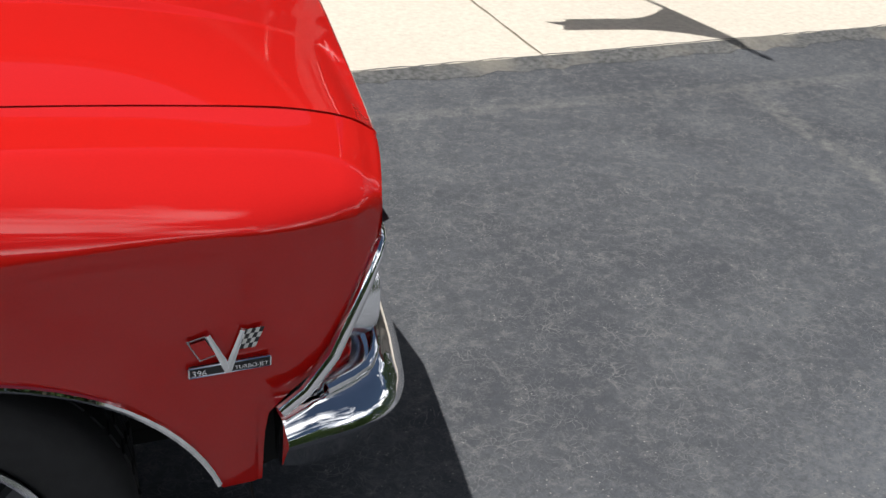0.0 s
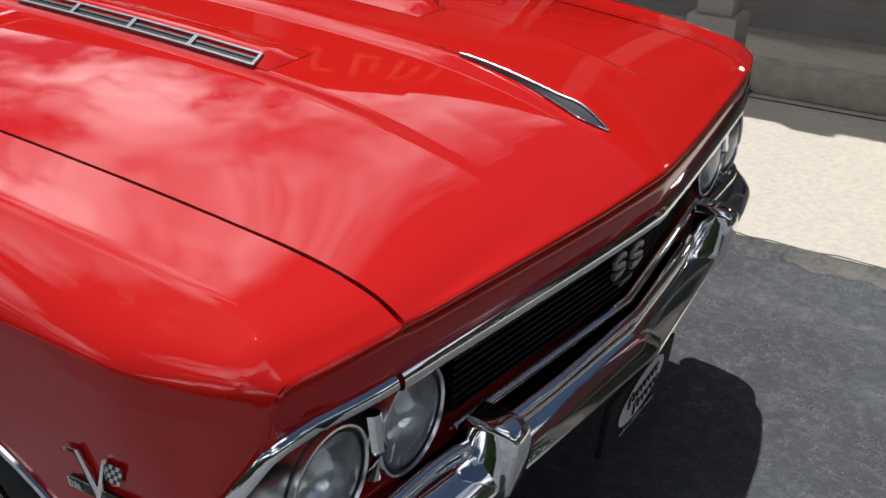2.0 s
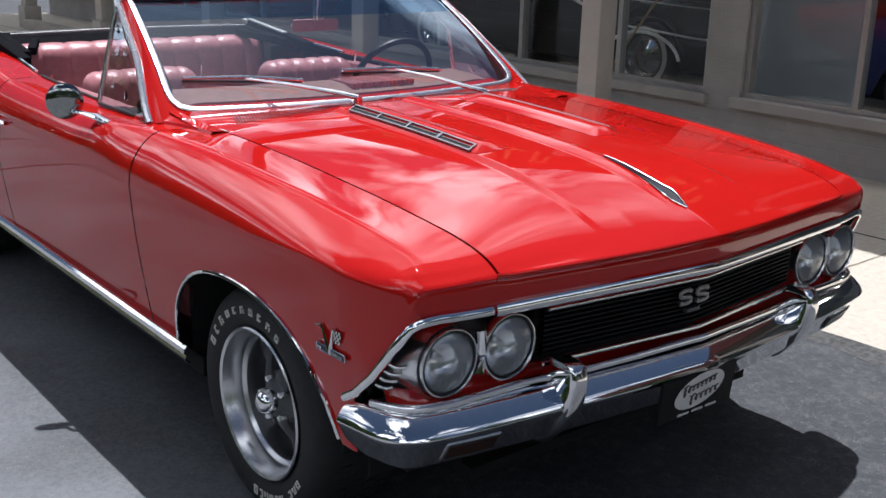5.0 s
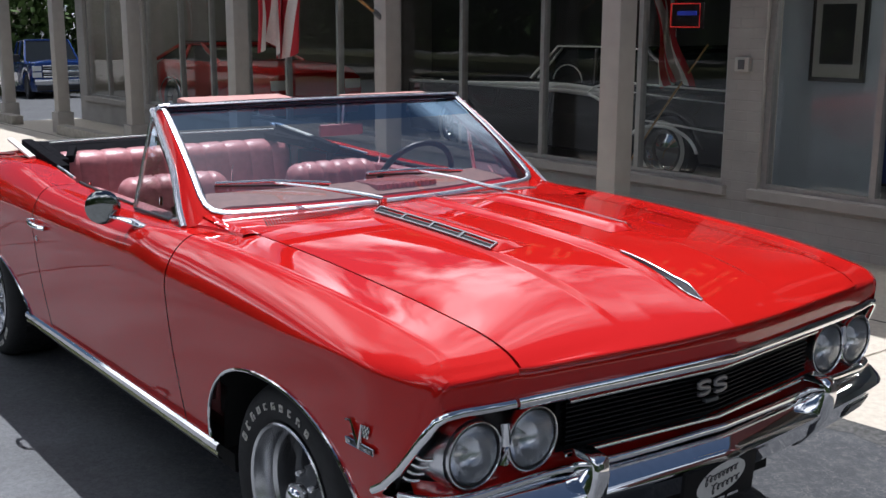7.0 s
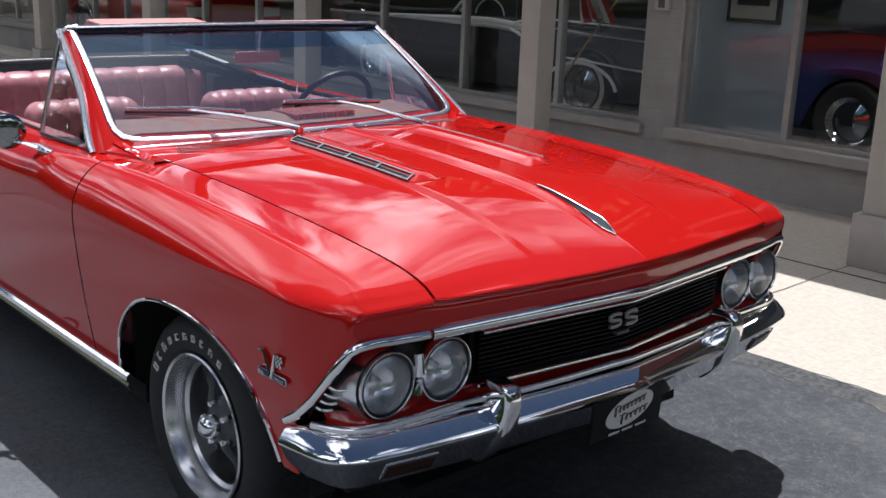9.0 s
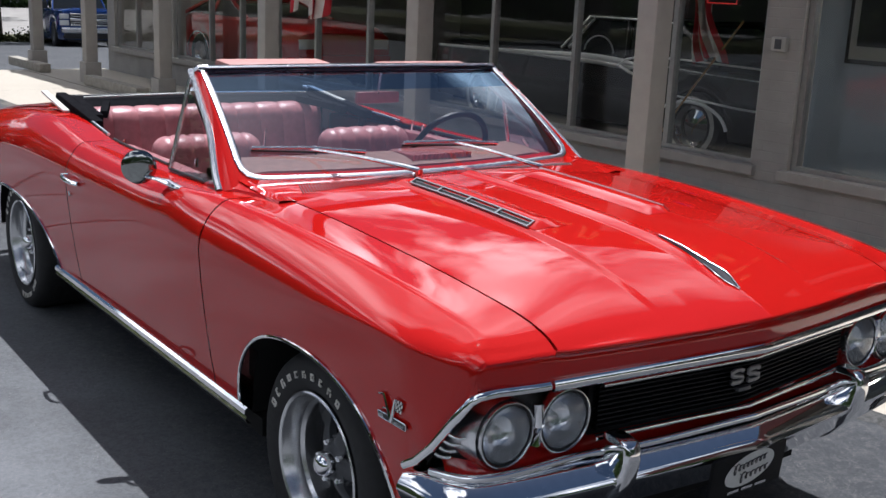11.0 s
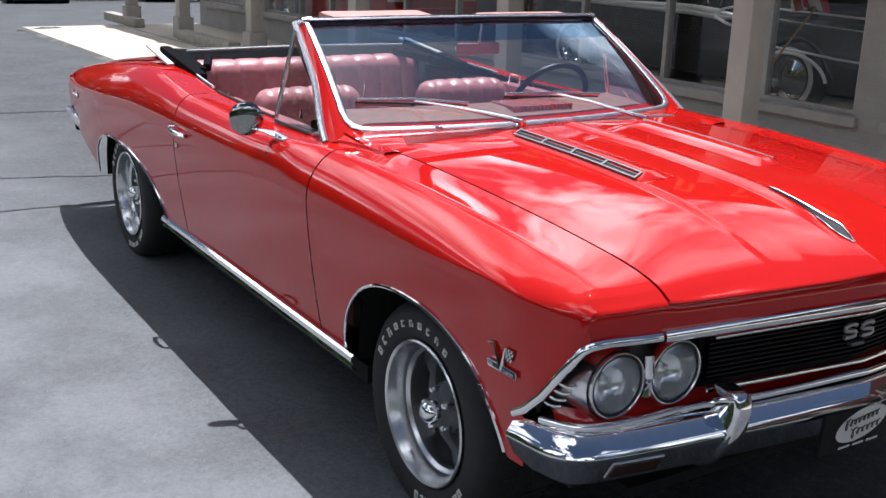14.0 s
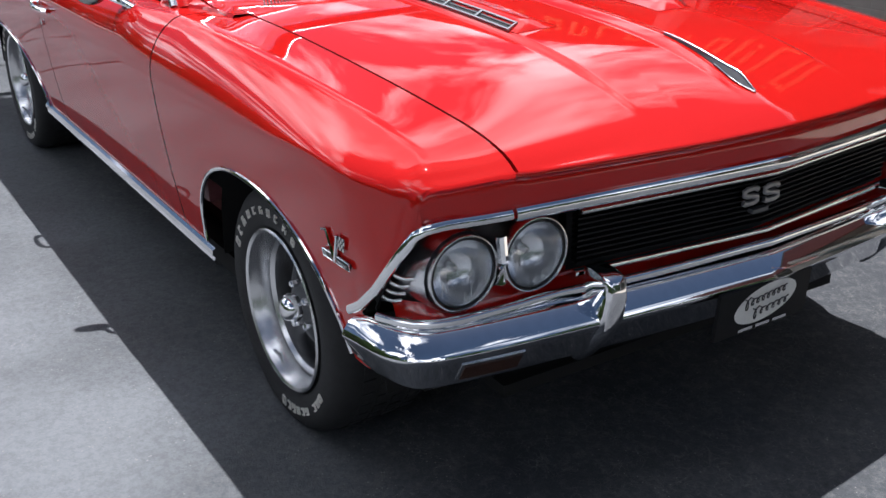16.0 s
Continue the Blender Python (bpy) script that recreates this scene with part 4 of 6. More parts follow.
BUMP = [(-0.108, 0.536), (-0.088, 0.543), (-0.042, 0.538), (-0.031, 0.532), (-0.012, 0.512), (-0.005, 0.503), (-0.001, 0.494), (-0.004, 0.484), (-0.012, 0.474), (-0.045, 0.415), (-0.053, 0.405), (-0.100, 0.398)]
rows = []
for t in sorted([s * q for q in list(np.linspace(0, 0.8, 24)) + list(np.linspace(0.82, 1.0, 22)) for s in (-1, 1) if q > 0] + [0.0]):
    k = abs(t)
    x, y = bx_t(k), math.copysign(by_t(k), t)
    x2, y2 = bx_t(min(k + 0.01, 1)) - bx_t(max(k - 0.01, 0)), by_t(min(k + 0.01, 1)) - by_t(max(k - 0.01, 0))
    l = math.hypot(x2, y2)
    nx, ny = y2 / l, -x2 / l
    end = smooth(0.975, 1.0, k)
    sq = 1 - 0.35 * end ** 2
    rows.append([(x + dx * nx * (1 - 0.4 * end), y + math.copysign(1, t) * dx * ny * (1 - 0.4 * end), 0.492 + (z - 0.492) * sq) for dx, z in BUMP])
bm = bmesh.new()
vs = add_grid(bm, rows, flip=False)
bm.faces.new(list(reversed(vs[0])))
bm.faces.new(vs[-1])
bmesh.ops.recalc_face_normals(bm, faces=list(bm.faces))
bumper = part("front_bumper", bm, CHROME, car, "polished chrome front bumper")
for s in (-1, 1):
    g = new("bumper_guard")
    g.parent = car
    xg, yg = bumper_x(0.468) - 0.008, s * 0.468
    bm = bmesh.new()
    rows = []
    for z, f, w, d in ((0.370, -0.075, 0.018, 0.02), (0.385, -0.058, 0.022, 0.04), (0.44, -0.012, 0.025, 0.06), (0.49, 0.020, 0.027, 0.08), (0.55, 0.030, 0.027, 0.085), (0.586, 0.027, 0.026, 0.08), (0.597, 0.016, 0.025, 0.07), (0.603, -0.010, 0.023, 0.045)):
        x = xg + f
        rows.append([(x - d, yg - w, z), (x - 0.014, yg - w, z), (x - 0.004, yg - w * 0.86, z), (x, yg - w * 0.6, z), (x, yg + w * 0.6, z), (x - 0.004, yg + w * 0.86, z), (x - 0.014, yg + w, z), (x - d, yg + w, z)])
    vs = add_grid(bm, rows)
    bm.faces.new(vs[0])
    bm.faces.new(list(reversed(vs[-1])))
    bmesh.ops.recalc_face_normals(bm, faces=list(bm.faces))
    part("guard_body", bm, CHROME, g, angle=48)
    # parking lamp let into the lower face
    for name, grow, mat, lift in (("lamp_frame", 0.006, STEEL, 0.002), ("lamp_lens", 0.0, None, 0.004)):
        rr = []
        for y in np.linspace(0.664 - grow, 0.79 + grow, 6):
            x = bumper_x(y)
            rr.append([(x - 0.0187 + grow * 0.49 + 0.873 * lift, s * y, 0.462 + grow * 0.87 - 0.488 * lift), (x - 0.0394 - grow * 0.49 + 0.873 * lift, s * y, 0.425 - grow * 0.87 - 0.488 * lift)])
        part("parking_lamp" if mat is None else "parking_lamp_frame", sheet(rr, thick=0.004, flip=(s > 0)), mat or AMBER, bumper)

rows = []
for y in np.linspace(-0.868, 0.868, 41):
    x = bumper_x(y)
    k = abs(y)
    back = 0.62 - 0.09 * smooth(0.8, 0.9, k)
    b_ = min(back, x - 0.085)
    rows.append([(b_ - 0.012, y, 0.572), (b_, y, 0.556), (b_ + 0.012, y, 0.530), (b_ + 0.016, y, 0.49)])
part("lower_grille_panel", sheet(rows, flip=True), RED, car)
mould_x = curve([(0, 0.742), (0.44, 0.702), (0.54, 0.674), (0.70, 0.664), (0.83, 0.645), (0.875, 0.612), (0.905, 0.552)])
mould_z = curve([(0, 0.560), (0.44, 0.557), (0.54, 0.551), (0.905, 0.548)])
path = [Vector((mould_x(abs(y)), y, mould_z(abs(y)))) for y in np.linspace(-0.905, 0.905, 91)]
strip(path, 0.019, 0.011, CHROME, "lower_moulding")
rows = [[(bumper_x(y) - 0.10, y, 0.43), (bumper_x(y) - 0.14, y, 0.37), (bumper_x(y) - 0.26, y, 0.32)] for y in np.linspace(-0.80, 0.80, 31)]
part("front_valance", sheet(rows, thick=0.003, flip=True), UNDER, car)
for s in (-1, 1):
    part("valance_slot_trim", tube([(bumper_x(y) - 0.085, s * y, 0.425 - 0.03 * (1 if i < 5 else 0.2)) for i, y in enumerate((0.20, 0.26, 0.32, 0.38, 0.42, 0.43))], 0.004, 6), STEEL, car)

# plate below the bumper
plate = new("front_plate")
plate.parent = car
PM = Matrix.Translation((0.780, -0.048, 0.440)) @ pose(0, 0, 0, 0, 5, 0)
part("plate_panel", box(-0.006, 0.006, -0.145, 0.145, -0.065, 0.052, bevel=0.004, m=PM), GRILLEBLACK, plate, "black plate with a pale oval mark")
bm = bmesh.new()
fan = [bm.verts.new(PM @ Vector((0.0085, 0.096 * math.cos(a), 0.046 * math.sin(a) + 0.004 + 0.012 * math.cos(a)))) for a in np.linspace(0, 2 * math.pi, 33)[:-1]]
bm.faces.new(fan)
bmesh.ops.recalc_face_normals(bm, faces=list(bm.faces))
part("oval_mark", bm, OFFWHITE, plate, smooth=False)
bm = bmesh.new()
for y0, y1, z, loops in ((-0.070, 0.060, 0.020, 8), (-0.040, 0.072, -0.014, 6)):
    pts = []
    for t in np.linspace(0, 1, loops * 9):
        a = t * loops * 2 * math.pi
        big = 2.0 if t < 1.2 / loops else 1.0
        y = lerp(y0, y1, t) + 0.0075 * math.sin(a)
        pts.append(PM @ Vector((0.0105, y, z + 0.012 * y / 0.1 + 0.0075 * big * math.cos(a))))
    add_tube(bm, pts, 0.0014, 5)
part("oval_script", bm, BLACK, plate)
bm = bmesh.new()
for k in range(3):
    add_box(bm, 0.007, 0.0085, -0.075 + 0.055 * k, -0.03 + 0.055 * k, -0.058, -0.05, m=PM)
part("plate_bar", bm, STEEL, plate, smooth=False)

# chrome edging of the wheel openings and rocker
for s in (-1, 1):
    for f, cx, a, b in ((arch_front, -0.042, 0.445, 0.455), (arch_rear, -2.95, 0.50, 0.70)):
        pts = []
        for th in np.linspace(-1, 1, 41):
            u = math.copysign(1 - (1 - abs(th)) ** 2, th) * 0.9995
            x = cx + u * (a if u < 0 else b)
            z = f(x)
            if z < (0.335 if f is arch_rear else (0.381 if u > 0 else 0.33)):
                continue
            pts.append(Vector((x, s * (side_y(x, z) + 0.002), z - 0.004)))
        part("wheel_lip", tube(pts, 0.0058, 8), CHROME, car)
    rows = []
    for x in np.linspace(-2.33, -0.43, 12):
        y = side_y(x, 0.32)
        rows.append([(x, s * (side_y(x, 0.345) + 0.001), 0.347), (x, s * (y + 0.014), 0.340), (x, s * (y + 0.016), 0.326), (x, s * (y + 0.008), 0.318), (x, s * (y + 0.012), 0.308), (x, s * (y + 0.006), 0.296), (x, s * (y - 0.01), 0.290)])
    part("rocker_moulding", sheet(rows, flip=(s < 0)), CHROME, car, angle=25)

# underbody, inner arches and closed ends, so that no light passes under the car
part("floor_pan", box(-4.0, 0.50, -0.56, 0.56, 0.22, 0.25), UNDER, car)
bm = bmesh.new()
add_box(bm, 0.45, 0.55, -0.80, 0.80, 0.34, 0.74)
part("radiator_support", bm, UNDER, car)
for s in (-1, 1):
    for cx, a, b in ((-0.03, 0.46, 0.485), (-2.95, 0.52, 0.72)):
        rows = []
        for t in np.linspace(0, math.pi, 17):
            x, z = cx - math.cos(t) * (a if t < math.pi / 2 else b), 0.30 + 0.41 * math.sin(t) ** 0.7
            rows.append([(x, s * (0.90 if z > 0.55 else 0.84), z), (x, s * 0.56, z)])
        part("inner_arch", sheet(rows, thick=0.003), UNDER, car)
        rows = [[(cx - a, s * 0.555, 0.22), (cx + b, s * 0.555, 0.22)], [(cx - a, s * 0.555, 0.74), (cx + b, s * 0.555, 0.74)]]
        part("inner_arch_wall", sheet(rows, thick=0.003), UNDER, car)
    part("rocker_panel", box(-2.25, -0.46, s * 0.80 - 0.02, s * 0.80 + 0.02, 0.225, 0.285), UNDER, car)
    part("frame_side", box(-2.35, -0.46, s * 0.55 - 0.01, s * 0.80, 0.21, 0.24), UNDER, car)

# wheels
R_TYRE = 0.326


def letters_on_tyre(holder):
    """Raised white marks round the sidewall, as plain blocks."""
    for a0, a1, n, skip in ((155, 62, 10, ()), (268, 326, 10, (6,))):
        for k in range(n):
            if k in skip:
                continue
            a = radians(lerp(a0, a1, k / (n - 1)))
            tall = 0.025 if k in (0, 1, 2) else 0.020
            m = Matrix.Rotation(math.pi / 2 - a, 4, "Y") @ Matrix.Translation((0, -0.0718, 0.262))
            bm = bmesh.new()
            kind = k % 3
            add_box(bm, -0.009, -0.005, -0.0022, 0.004, -tall / 2, tall / 2, m=m)
            if kind != 1:
                add_box(bm, 0.005, 0.009, -0.0022, 0.004, -tall / 2, tall * (0.5 if kind == 0 else 0.1), m=m)
            add_box(bm, -0.0052, 0.0052, -0.0022, 0.004, tall / 2 - 0.005, tall / 2, m=m)
            if kind != 2:
                add_box(bm, -0.0052, 0.0052, -0.0022, 0.004, -tall / 2, -tall / 2 + 0.005, m=m)
            part("sidewall_mark", bm, WHITE_LETTER, holder, smooth=False)


def wheel(spin):
    w = new("wheel")
    w.parent = car
    prof = [(0.200, 0.03), (0.211, 0.052), (0.224, 0.064), (0.250, 0.070), (0.283, 0.071), (0.298, 0.066), (0.312, 0.055), (0.322, 0.036), (R_TYRE, 0.010), (R_TYRE, -0.165), (0.318, -0.19), (0.29, -0.205), (0.21, -0.19)]
    tyre = part("tyre", lathe(prof, 64), RUBBER, w, "black tyre with raised white sidewall marks")
    bm = bmesh.new()
    for k in range(46):
        for j in range(4):
            m = Matrix.Rotation(2 * math.pi * (k + 0.5 * (j % 2)) / 46, 4, "Y") @ Matrix.Translation((0, 0.155 - 0.047 * j, R_TYRE))
            add_box(bm, -0.015, 0.015, -0.017, 0.017, -0.004, 0.003, m=m)
    part("tyre_tread", bm, RUBBER, tyre, smooth=False)
    rim = [(0.203, 0.045), (0.2125, 0.058), (0.2145, 0.067), (0.2095, 0.071), (0.202, 0.066), (0.197, 0.052), (0.190, 0.040), (0.186, 0.012), (0.176, 0.002), (0.170, -0.06), (0.168, -0.13)]
    part("rim", lathe(rim, 64), POLISHED, w, "polished deep-dish aluminium rim")
    part("brake_drum", lathe([(0.0, -0.09), (0.14, -0.09), (0.145, -0.15)], 32), BLACK, w)
    for k in range(5):
        rows = []
        for t in np.linspace(0, 1, 9):
            r = lerp(0.045, 0.172, t)
            wd = lerp(0.030, 0.024, smooth(0, 0.5, t)) + 0.030 * smooth(0.55, 1.0, t)
            h = 0.008 - 0.050 * smooth(0.05, 1.0, t)
            rows.append([(-wd, -h + 0.03, r), (-wd, -h + 0.006, r), (-wd * 0.6, -h, r), (wd * 0.6, -h, r), (wd, -h + 0.006, r), (wd, -h + 0.03, r)])
        bm = sheet(rows, flip=True)
        bmesh.ops.recalc_face_normals(bm, faces=list(bm.faces))
        bmesh.ops.transform(bm, matrix=Matrix.Rotation(2 * math.pi * k / 5 + spin, 4, "Y"), verts=bm.verts)
        part("spoke", bm, GUNMETAL, w)
        a = 2 * math.pi * (k + 0.5) / 5 + spin
        m = Matrix.Rotation(a, 4, "Y") @ Matrix.Translation((0, 0, 0.060))
        part("lug_nut", lathe([(0.0, 0.030), (0.007, 0.028), (0.0105, 0.022), (0.0105, -0.008)], 6, m), CHROME, w)
    hub = part("hub", lathe([(0.030, 0.022), (0.052, 0.012), (0.062, -0.001), (0.075, -0.010), (0.078, -0.05)], 32), GUNMETAL, w)
    part("hub_cap", lathe([(0.0, 0.066), (0.014, 0.065), (0.026, 0.058), (0.033, 0.046), (0.0355, 0.030), (0.0355, 0.008)], 24), CHROME, w, "domed chrome centre cap")
    m = Matrix.Rotation(radians(205), 4, "Y") @ Matrix.Translation((0, -0.045, 0.187))
    part("valve", tube([m @ Vector((0, 0, 0)), m @ Vector((0, -0.02, -0.03))], 0.005, 8), STEEL, w)
    letters_on_tyre(w)
    return w


w0 = wheel(0.35)
WHEEL_Z = 0.304
w0.location = (-0.044, -0.800, WHEEL_Z)
for cx, cy, turn in ((-2.972, -0.800, 0), (-0.044, 0.800, 180), (-2.972, 0.800, 180)):
    copy_thing(w0, pose(cx, cy, WHEEL_Z, 0, 0, turn))

# cowl and windscreen
SCREEN_Y = 0.735


def screen_base(y):
    k = y / SCREEN_Y
    return Vector((-0.725 - 0.080 * k * k, y, 0.972 + 0.006 * k * k))


def screen_top(y):
    k = y / SCREEN_Y
    return Vector((-1.175 - 0.085 * k * k, 0.672 * k, 1.300 - 0.010 * k * k))


def on_screen(y, t, lift=0.0):
    """A place on the curved glass: across it and up it."""
    bow = math.sin(math.pi * t)
    return screen_base(y).lerp(screen_top(y), t) + Vector((0.012 * bow + 0.59 * lift, 0, 0.006 * bow + 0.81 * lift))


X_COWL = -0.524
rows = []
for y in np.linspace(-0.74, 0.74, 45):
    b = screen_base(y)
    yy = max(min(y, 0.672), -0.672)
    zf = hood_z(-0.52, yy) - 0.05 * max(abs(y) - 0.672, 0)
    rows.append([(X_COWL, y, zf - 0.03), (X_COWL, y, zf - 0.002), (lerp(X_COWL, b.x, 0.5), y, lerp(zf, b.z, 0.5) + 0.001), (b.x + 0.004, y, b.z + 0.002), (b.x - 0.05, y, b.z - 0.02)])
part("cowl_panel", sheet(rows), RED, car)


def cowl_at(y, f, lift):
    b = screen_base(y)
    zf = hood_z(-0.52, y)
    return Vector((lerp(X_COWL, b.x, f), y, lerp(zf, b.z, f) + lift))


bm = bmesh.new()
for k in range(42):          # wide open slots
    y = lerp(-0.62, -0.20, k / 41)
    add_tube(bm, [cowl_at(y, 0.20, 0.0024), cowl_at(y + 0.040, 0.62, 0.0024)], 0.0019, 4, flat=0.5)
part("cowl_vent", bm, BLACK, car, smooth=False)
bm = bmesh.new()
for k in range(56):          # row of small holes
    y = lerp(-0.16, 0.60, k / 55)
    add_tube(bm, [cowl_at(y, 0.50, 0.0022), cowl_at(y - 0.003, 0.62, 0.0022)], 0.0032, 4, flat=0.5)
part("cowl_vent_row", bm, BLACK, car, smooth=False)
for s in (-1, 1):            # red corner between the cowl, the pillar and the fender top
    rows = []
    for x in np.linspace(-0.93, -0.522, 14):
        zi = lerp(screen_base(0.735).z + 0.001, hood_z(-0.52, 0.672) - 0.001, smooth(-0.80, -0.52, x))
        yi = lerp(0.712, 0.664, smooth(-0.75, -0.52, x))
        yo = y_top(x) + 0.045
        zo = lerp(z_top(x), z_crest(x), 0.4) + 0.0075
        rows.append([(x, s * yi, zi - 0.02), (x, s * yi, zi), (x, s * lerp(yi, yo, 0.45), lerp(zi, zo, 0.4) + 0.003), (x, s * yo, zo), (x, s * (yo + 0.006), zo - 0.012)])
    part("cowl_corner", sheet(rows, flip=(s > 0)), RED, car)

SY = np.linspace(-SCREEN_Y, SCREEN_Y, 33)
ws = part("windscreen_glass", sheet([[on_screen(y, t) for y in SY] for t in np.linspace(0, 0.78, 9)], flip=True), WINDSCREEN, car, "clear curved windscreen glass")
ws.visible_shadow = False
wb = part("windscreen_band", sheet([[on_screen(y, t) for y in SY] for t in np.linspace(0.78, 1.0, 4)], flip=True), TINTBAND, car, "blue-tinted top band of the windscreen")
wb.visible_shadow = False
for s in (-1, 1):
    # bright moulding: along the base, round the corner and up the pillar
    path = [on_screen(s * y, 0.0, 0.006) for y in np.linspace(0.0, 0.635, 14)]
    path += [on_screen(s * 0.672, 0.010, 0.006), on_screen(s * 0.700, 0.035, 0.006), on_screen(s * 0.716, 0.085, 0.006)]
    path += [on_screen(s * 0.722, t, 0.006) for t in np.linspace(0.16, 0.99, 10)]
    part("screen_moulding", tube(path, 0.0115, 8, flat=0.42, up=(0.59, 0, 0.81)), STAINLESS, car)
    # painted corner outside the moulding
    bm = bmesh.new()
    inner = [on_screen(s * 0.635, -0.002, 0.003), on_screen(s * 0.672, 0.008, 0.003), on_screen(s * 0.702, 0.035, 0.003), on_screen(s * 0.719, 0.09, 0.003), on_screen(s * 0.725, 0.16, 0.003)]
    outer = [on_screen(s * 0.64, -0.04, 0.004), on_screen(s * 0.70, -0.045, 0.004), on_screen(s * 0.755, -0.02, 0.002), on_screen(s * 0.762, 0.08, 0.0), on_screen(s * 0.762, 0.16, -0.002)]
    add_grid(bm, [inner, outer], flip=(s < 0))
    part("screen_corner", bm, RED, car)
bm = bmesh.new()
add_tube(bm, [screen_top(y) + Vector((0.006, 0, 0.000)) for y in np.linspace(-0.74, 0.74, 33)], 0.010, 10, flat=0.8)
part("header_moulding", bm, NAVY, car)
part("header_bead", tube([screen_top(y) + Vector((0.005, 0, 0.0135)) for y in np.linspace(-0.715, 0.715, 33)], 0.0125, 8, flat=0.45), STAINLESS, car, "bright metal strip along the windscreen header")
rows = []
for y in np.linspace(-0.74, 0.74, 33):
    p = screen_top(y)
    bk = -0.075 + 0.042 * smooth(0.58, 0.74, abs(y))
    rows.append([p + Vector((0.010, 0, 0.004)), p + Vector((0.004, 0, 0.016)), p + Vector((bk * 0.4, 0, 0.020)), p + Vector((bk, 0, 0.014)), p + Vector((bk, 0, -0.012)), p + Vector((-0.02, 0, -0.014))])
part("windscreen_header", sheet(rows), NAVY, car, angle=30)
for s in (-1, 1):
    out = Vector((-0.30, s * 1.0, 0.05)).normalized()
    rows = []
    for t in np.linspace(-0.10, 1.0, 15):
        w = 0.032 + 0.034 * smooth(0.55, -0.10, t) - 0.012 * smooth(0.5, 1.0, t)
        p = on_screen(s * 0.728, t, 0.004)
        q = p + out * w + Vector((-0.026, 0, -0.006))
        back = Vector((-0.045, -s * 0.012, -0.022))
        rows.append([p, p.lerp(q, 0.35) + out * 0.004 + Vector((0.008, 0, 0.006)), p.lerp(q, 0.75) + Vector((0.006, 0, 0.005)), q, q + back * 0.5, p + back])
    bm = bmesh.new()
    add_grid(bm, rows, closed_v=True, flip=(s > 0))
    bmesh.ops.recalc_face_normals(bm, faces=list(bm.faces))
    part("windscreen_pillar", bm, RED, car, angle=40)
    bm = bmesh.new()
    add_grid(bm, [[on_screen(s * 0.700, t, -0.010), on_screen(s * 0.700, t, -0.010) + Vector((-0.045, 0, -0.03)), on_screen(s * 0.74, t, -0.004) + Vector((-0.09, 0, -0.05))] for t in np.linspace(0, 1, 9)])
    part("pillar_garnish", bm, TRIMDARK, car)
    edge = [Vector(r[3]) + out * 0.004 + Vector((-0.004, 0, 0)) for r in rows]
    part("pillar_moulding", tube(edge, 0.0125, 8), STAINLESS, car)
    b = screen_top(s * SCREEN_Y)
    part("header_corner", tube([screen_top(s * 0.70) + Vector((-0.002, 0, 0.015)), b + Vector((-0.004, 0, 0.011)), b + out * 0.010 + Vector((-0.010, 0, 0.001)), edge[-1] + Vector((0, 0, -0.02))], 0.0095, 10), STAINLESS, car)
    # vent window
    t_, r_, f_ = Vector((-1.250, s * 0.708, 1.270)), Vector((-1.262, s * 0.785, 0.945)), Vector((-0.872, s * 0.785, 0.950))
    part("vent_window_frame", tube([t_, r_], 0.0085, 8), STAINLESS, car)
    part("vent_window_frame", tube([r_, f_], 0.006, 8), BLACK, car)
    bm = bmesh.new()
    bm.faces.new([bm.verts.new(p) for p in (t_, r_, f_)])
    vg = part("vent_window_glass", bm, WINDSCREEN, car)
    vg.visible_shadow = False
    part("vent_latch", tube([(-1.10, s * 0.755, 0.975), (-1.12, s * 0.745, 1.0)], 0.006, 6), CHROME, car)

# wipers
for xp, yp, tip_y, elb_y in ((-0.555, -0.195, -0.665, -0.465), (-0.530, 0.335, -0.085, 0.135)):
    wp = new("wiper")
    wp.parent = car
    pv = Vector((xp, yp, hood_z(-0.52, yp) + 0.004))
    tip = on_screen(tip_y, 0.235, 0.018)
    mid = on_screen(elb_y, 0.205, 0.022)
    part("wiper_pivot", tube([pv + Vector((0, 0, -0.02)), pv + Vector((0, 0, 0.018))], 0.016, 12), CHROME, wp)
    part("wiper_arm", tube([pv + Vector((0, 0, 0.014)), pv + Vector((-0.03, -0.05, 0.028)), pv.lerp(mid, 0.6) + Vector((0, 0, 0.012)), mid], 0.0105, 8, flat=0.6, taper=[1.6, 1.4, 0.9, 0.7]), STAINLESS, wp)
    d = (tip - mid).normalized()
    part("wiper_blade", tube([mid - d * 0.20 + Vector((0.0, 0, -0.004)), mid + Vector((0.004, 0, 0.006)), tip], 0.0075, 6, flat=0.8), STAINLESS, wp)
    part("blade_rubber", tube([mid - d * 0.20 + Vector((-0.008, 0, -0.012)), tip + Vector((-0.008, 0, -0.01))], 0.004, 6), BLACK, wp)

# rear deck, tail and folded top
rows = []
for x in np.linspace(-4.18, -3.05, 20):
    yt, zt = y_top(x), z_top(x)
    rows.append([(x, y, zt + 0.004 + 0.022 * (1 - (y / yt) ** 2)) for y in np.linspace(-yt, yt, 21)])
part("deck_lid", sheet(rows, thick=-0.01), RED, car)
rows = []
for y in np.linspace(-0.84, 0.84, 31):
    k = abs(y) / 0.84
    x = -4.20 - 0.03 * (1 - k * k)
    zt = z_top(-4.20) + 0.02 * (1 - k * k) - 0.05 * smooth(0.8, 1, k)
    rows.append([(x, y, zt), (x - 0.03, y, zt - 0.06), (x - 0.01, y, 0.60), (x + 0.03, y, 0.52), (x + 0.08, y, 0.45)])
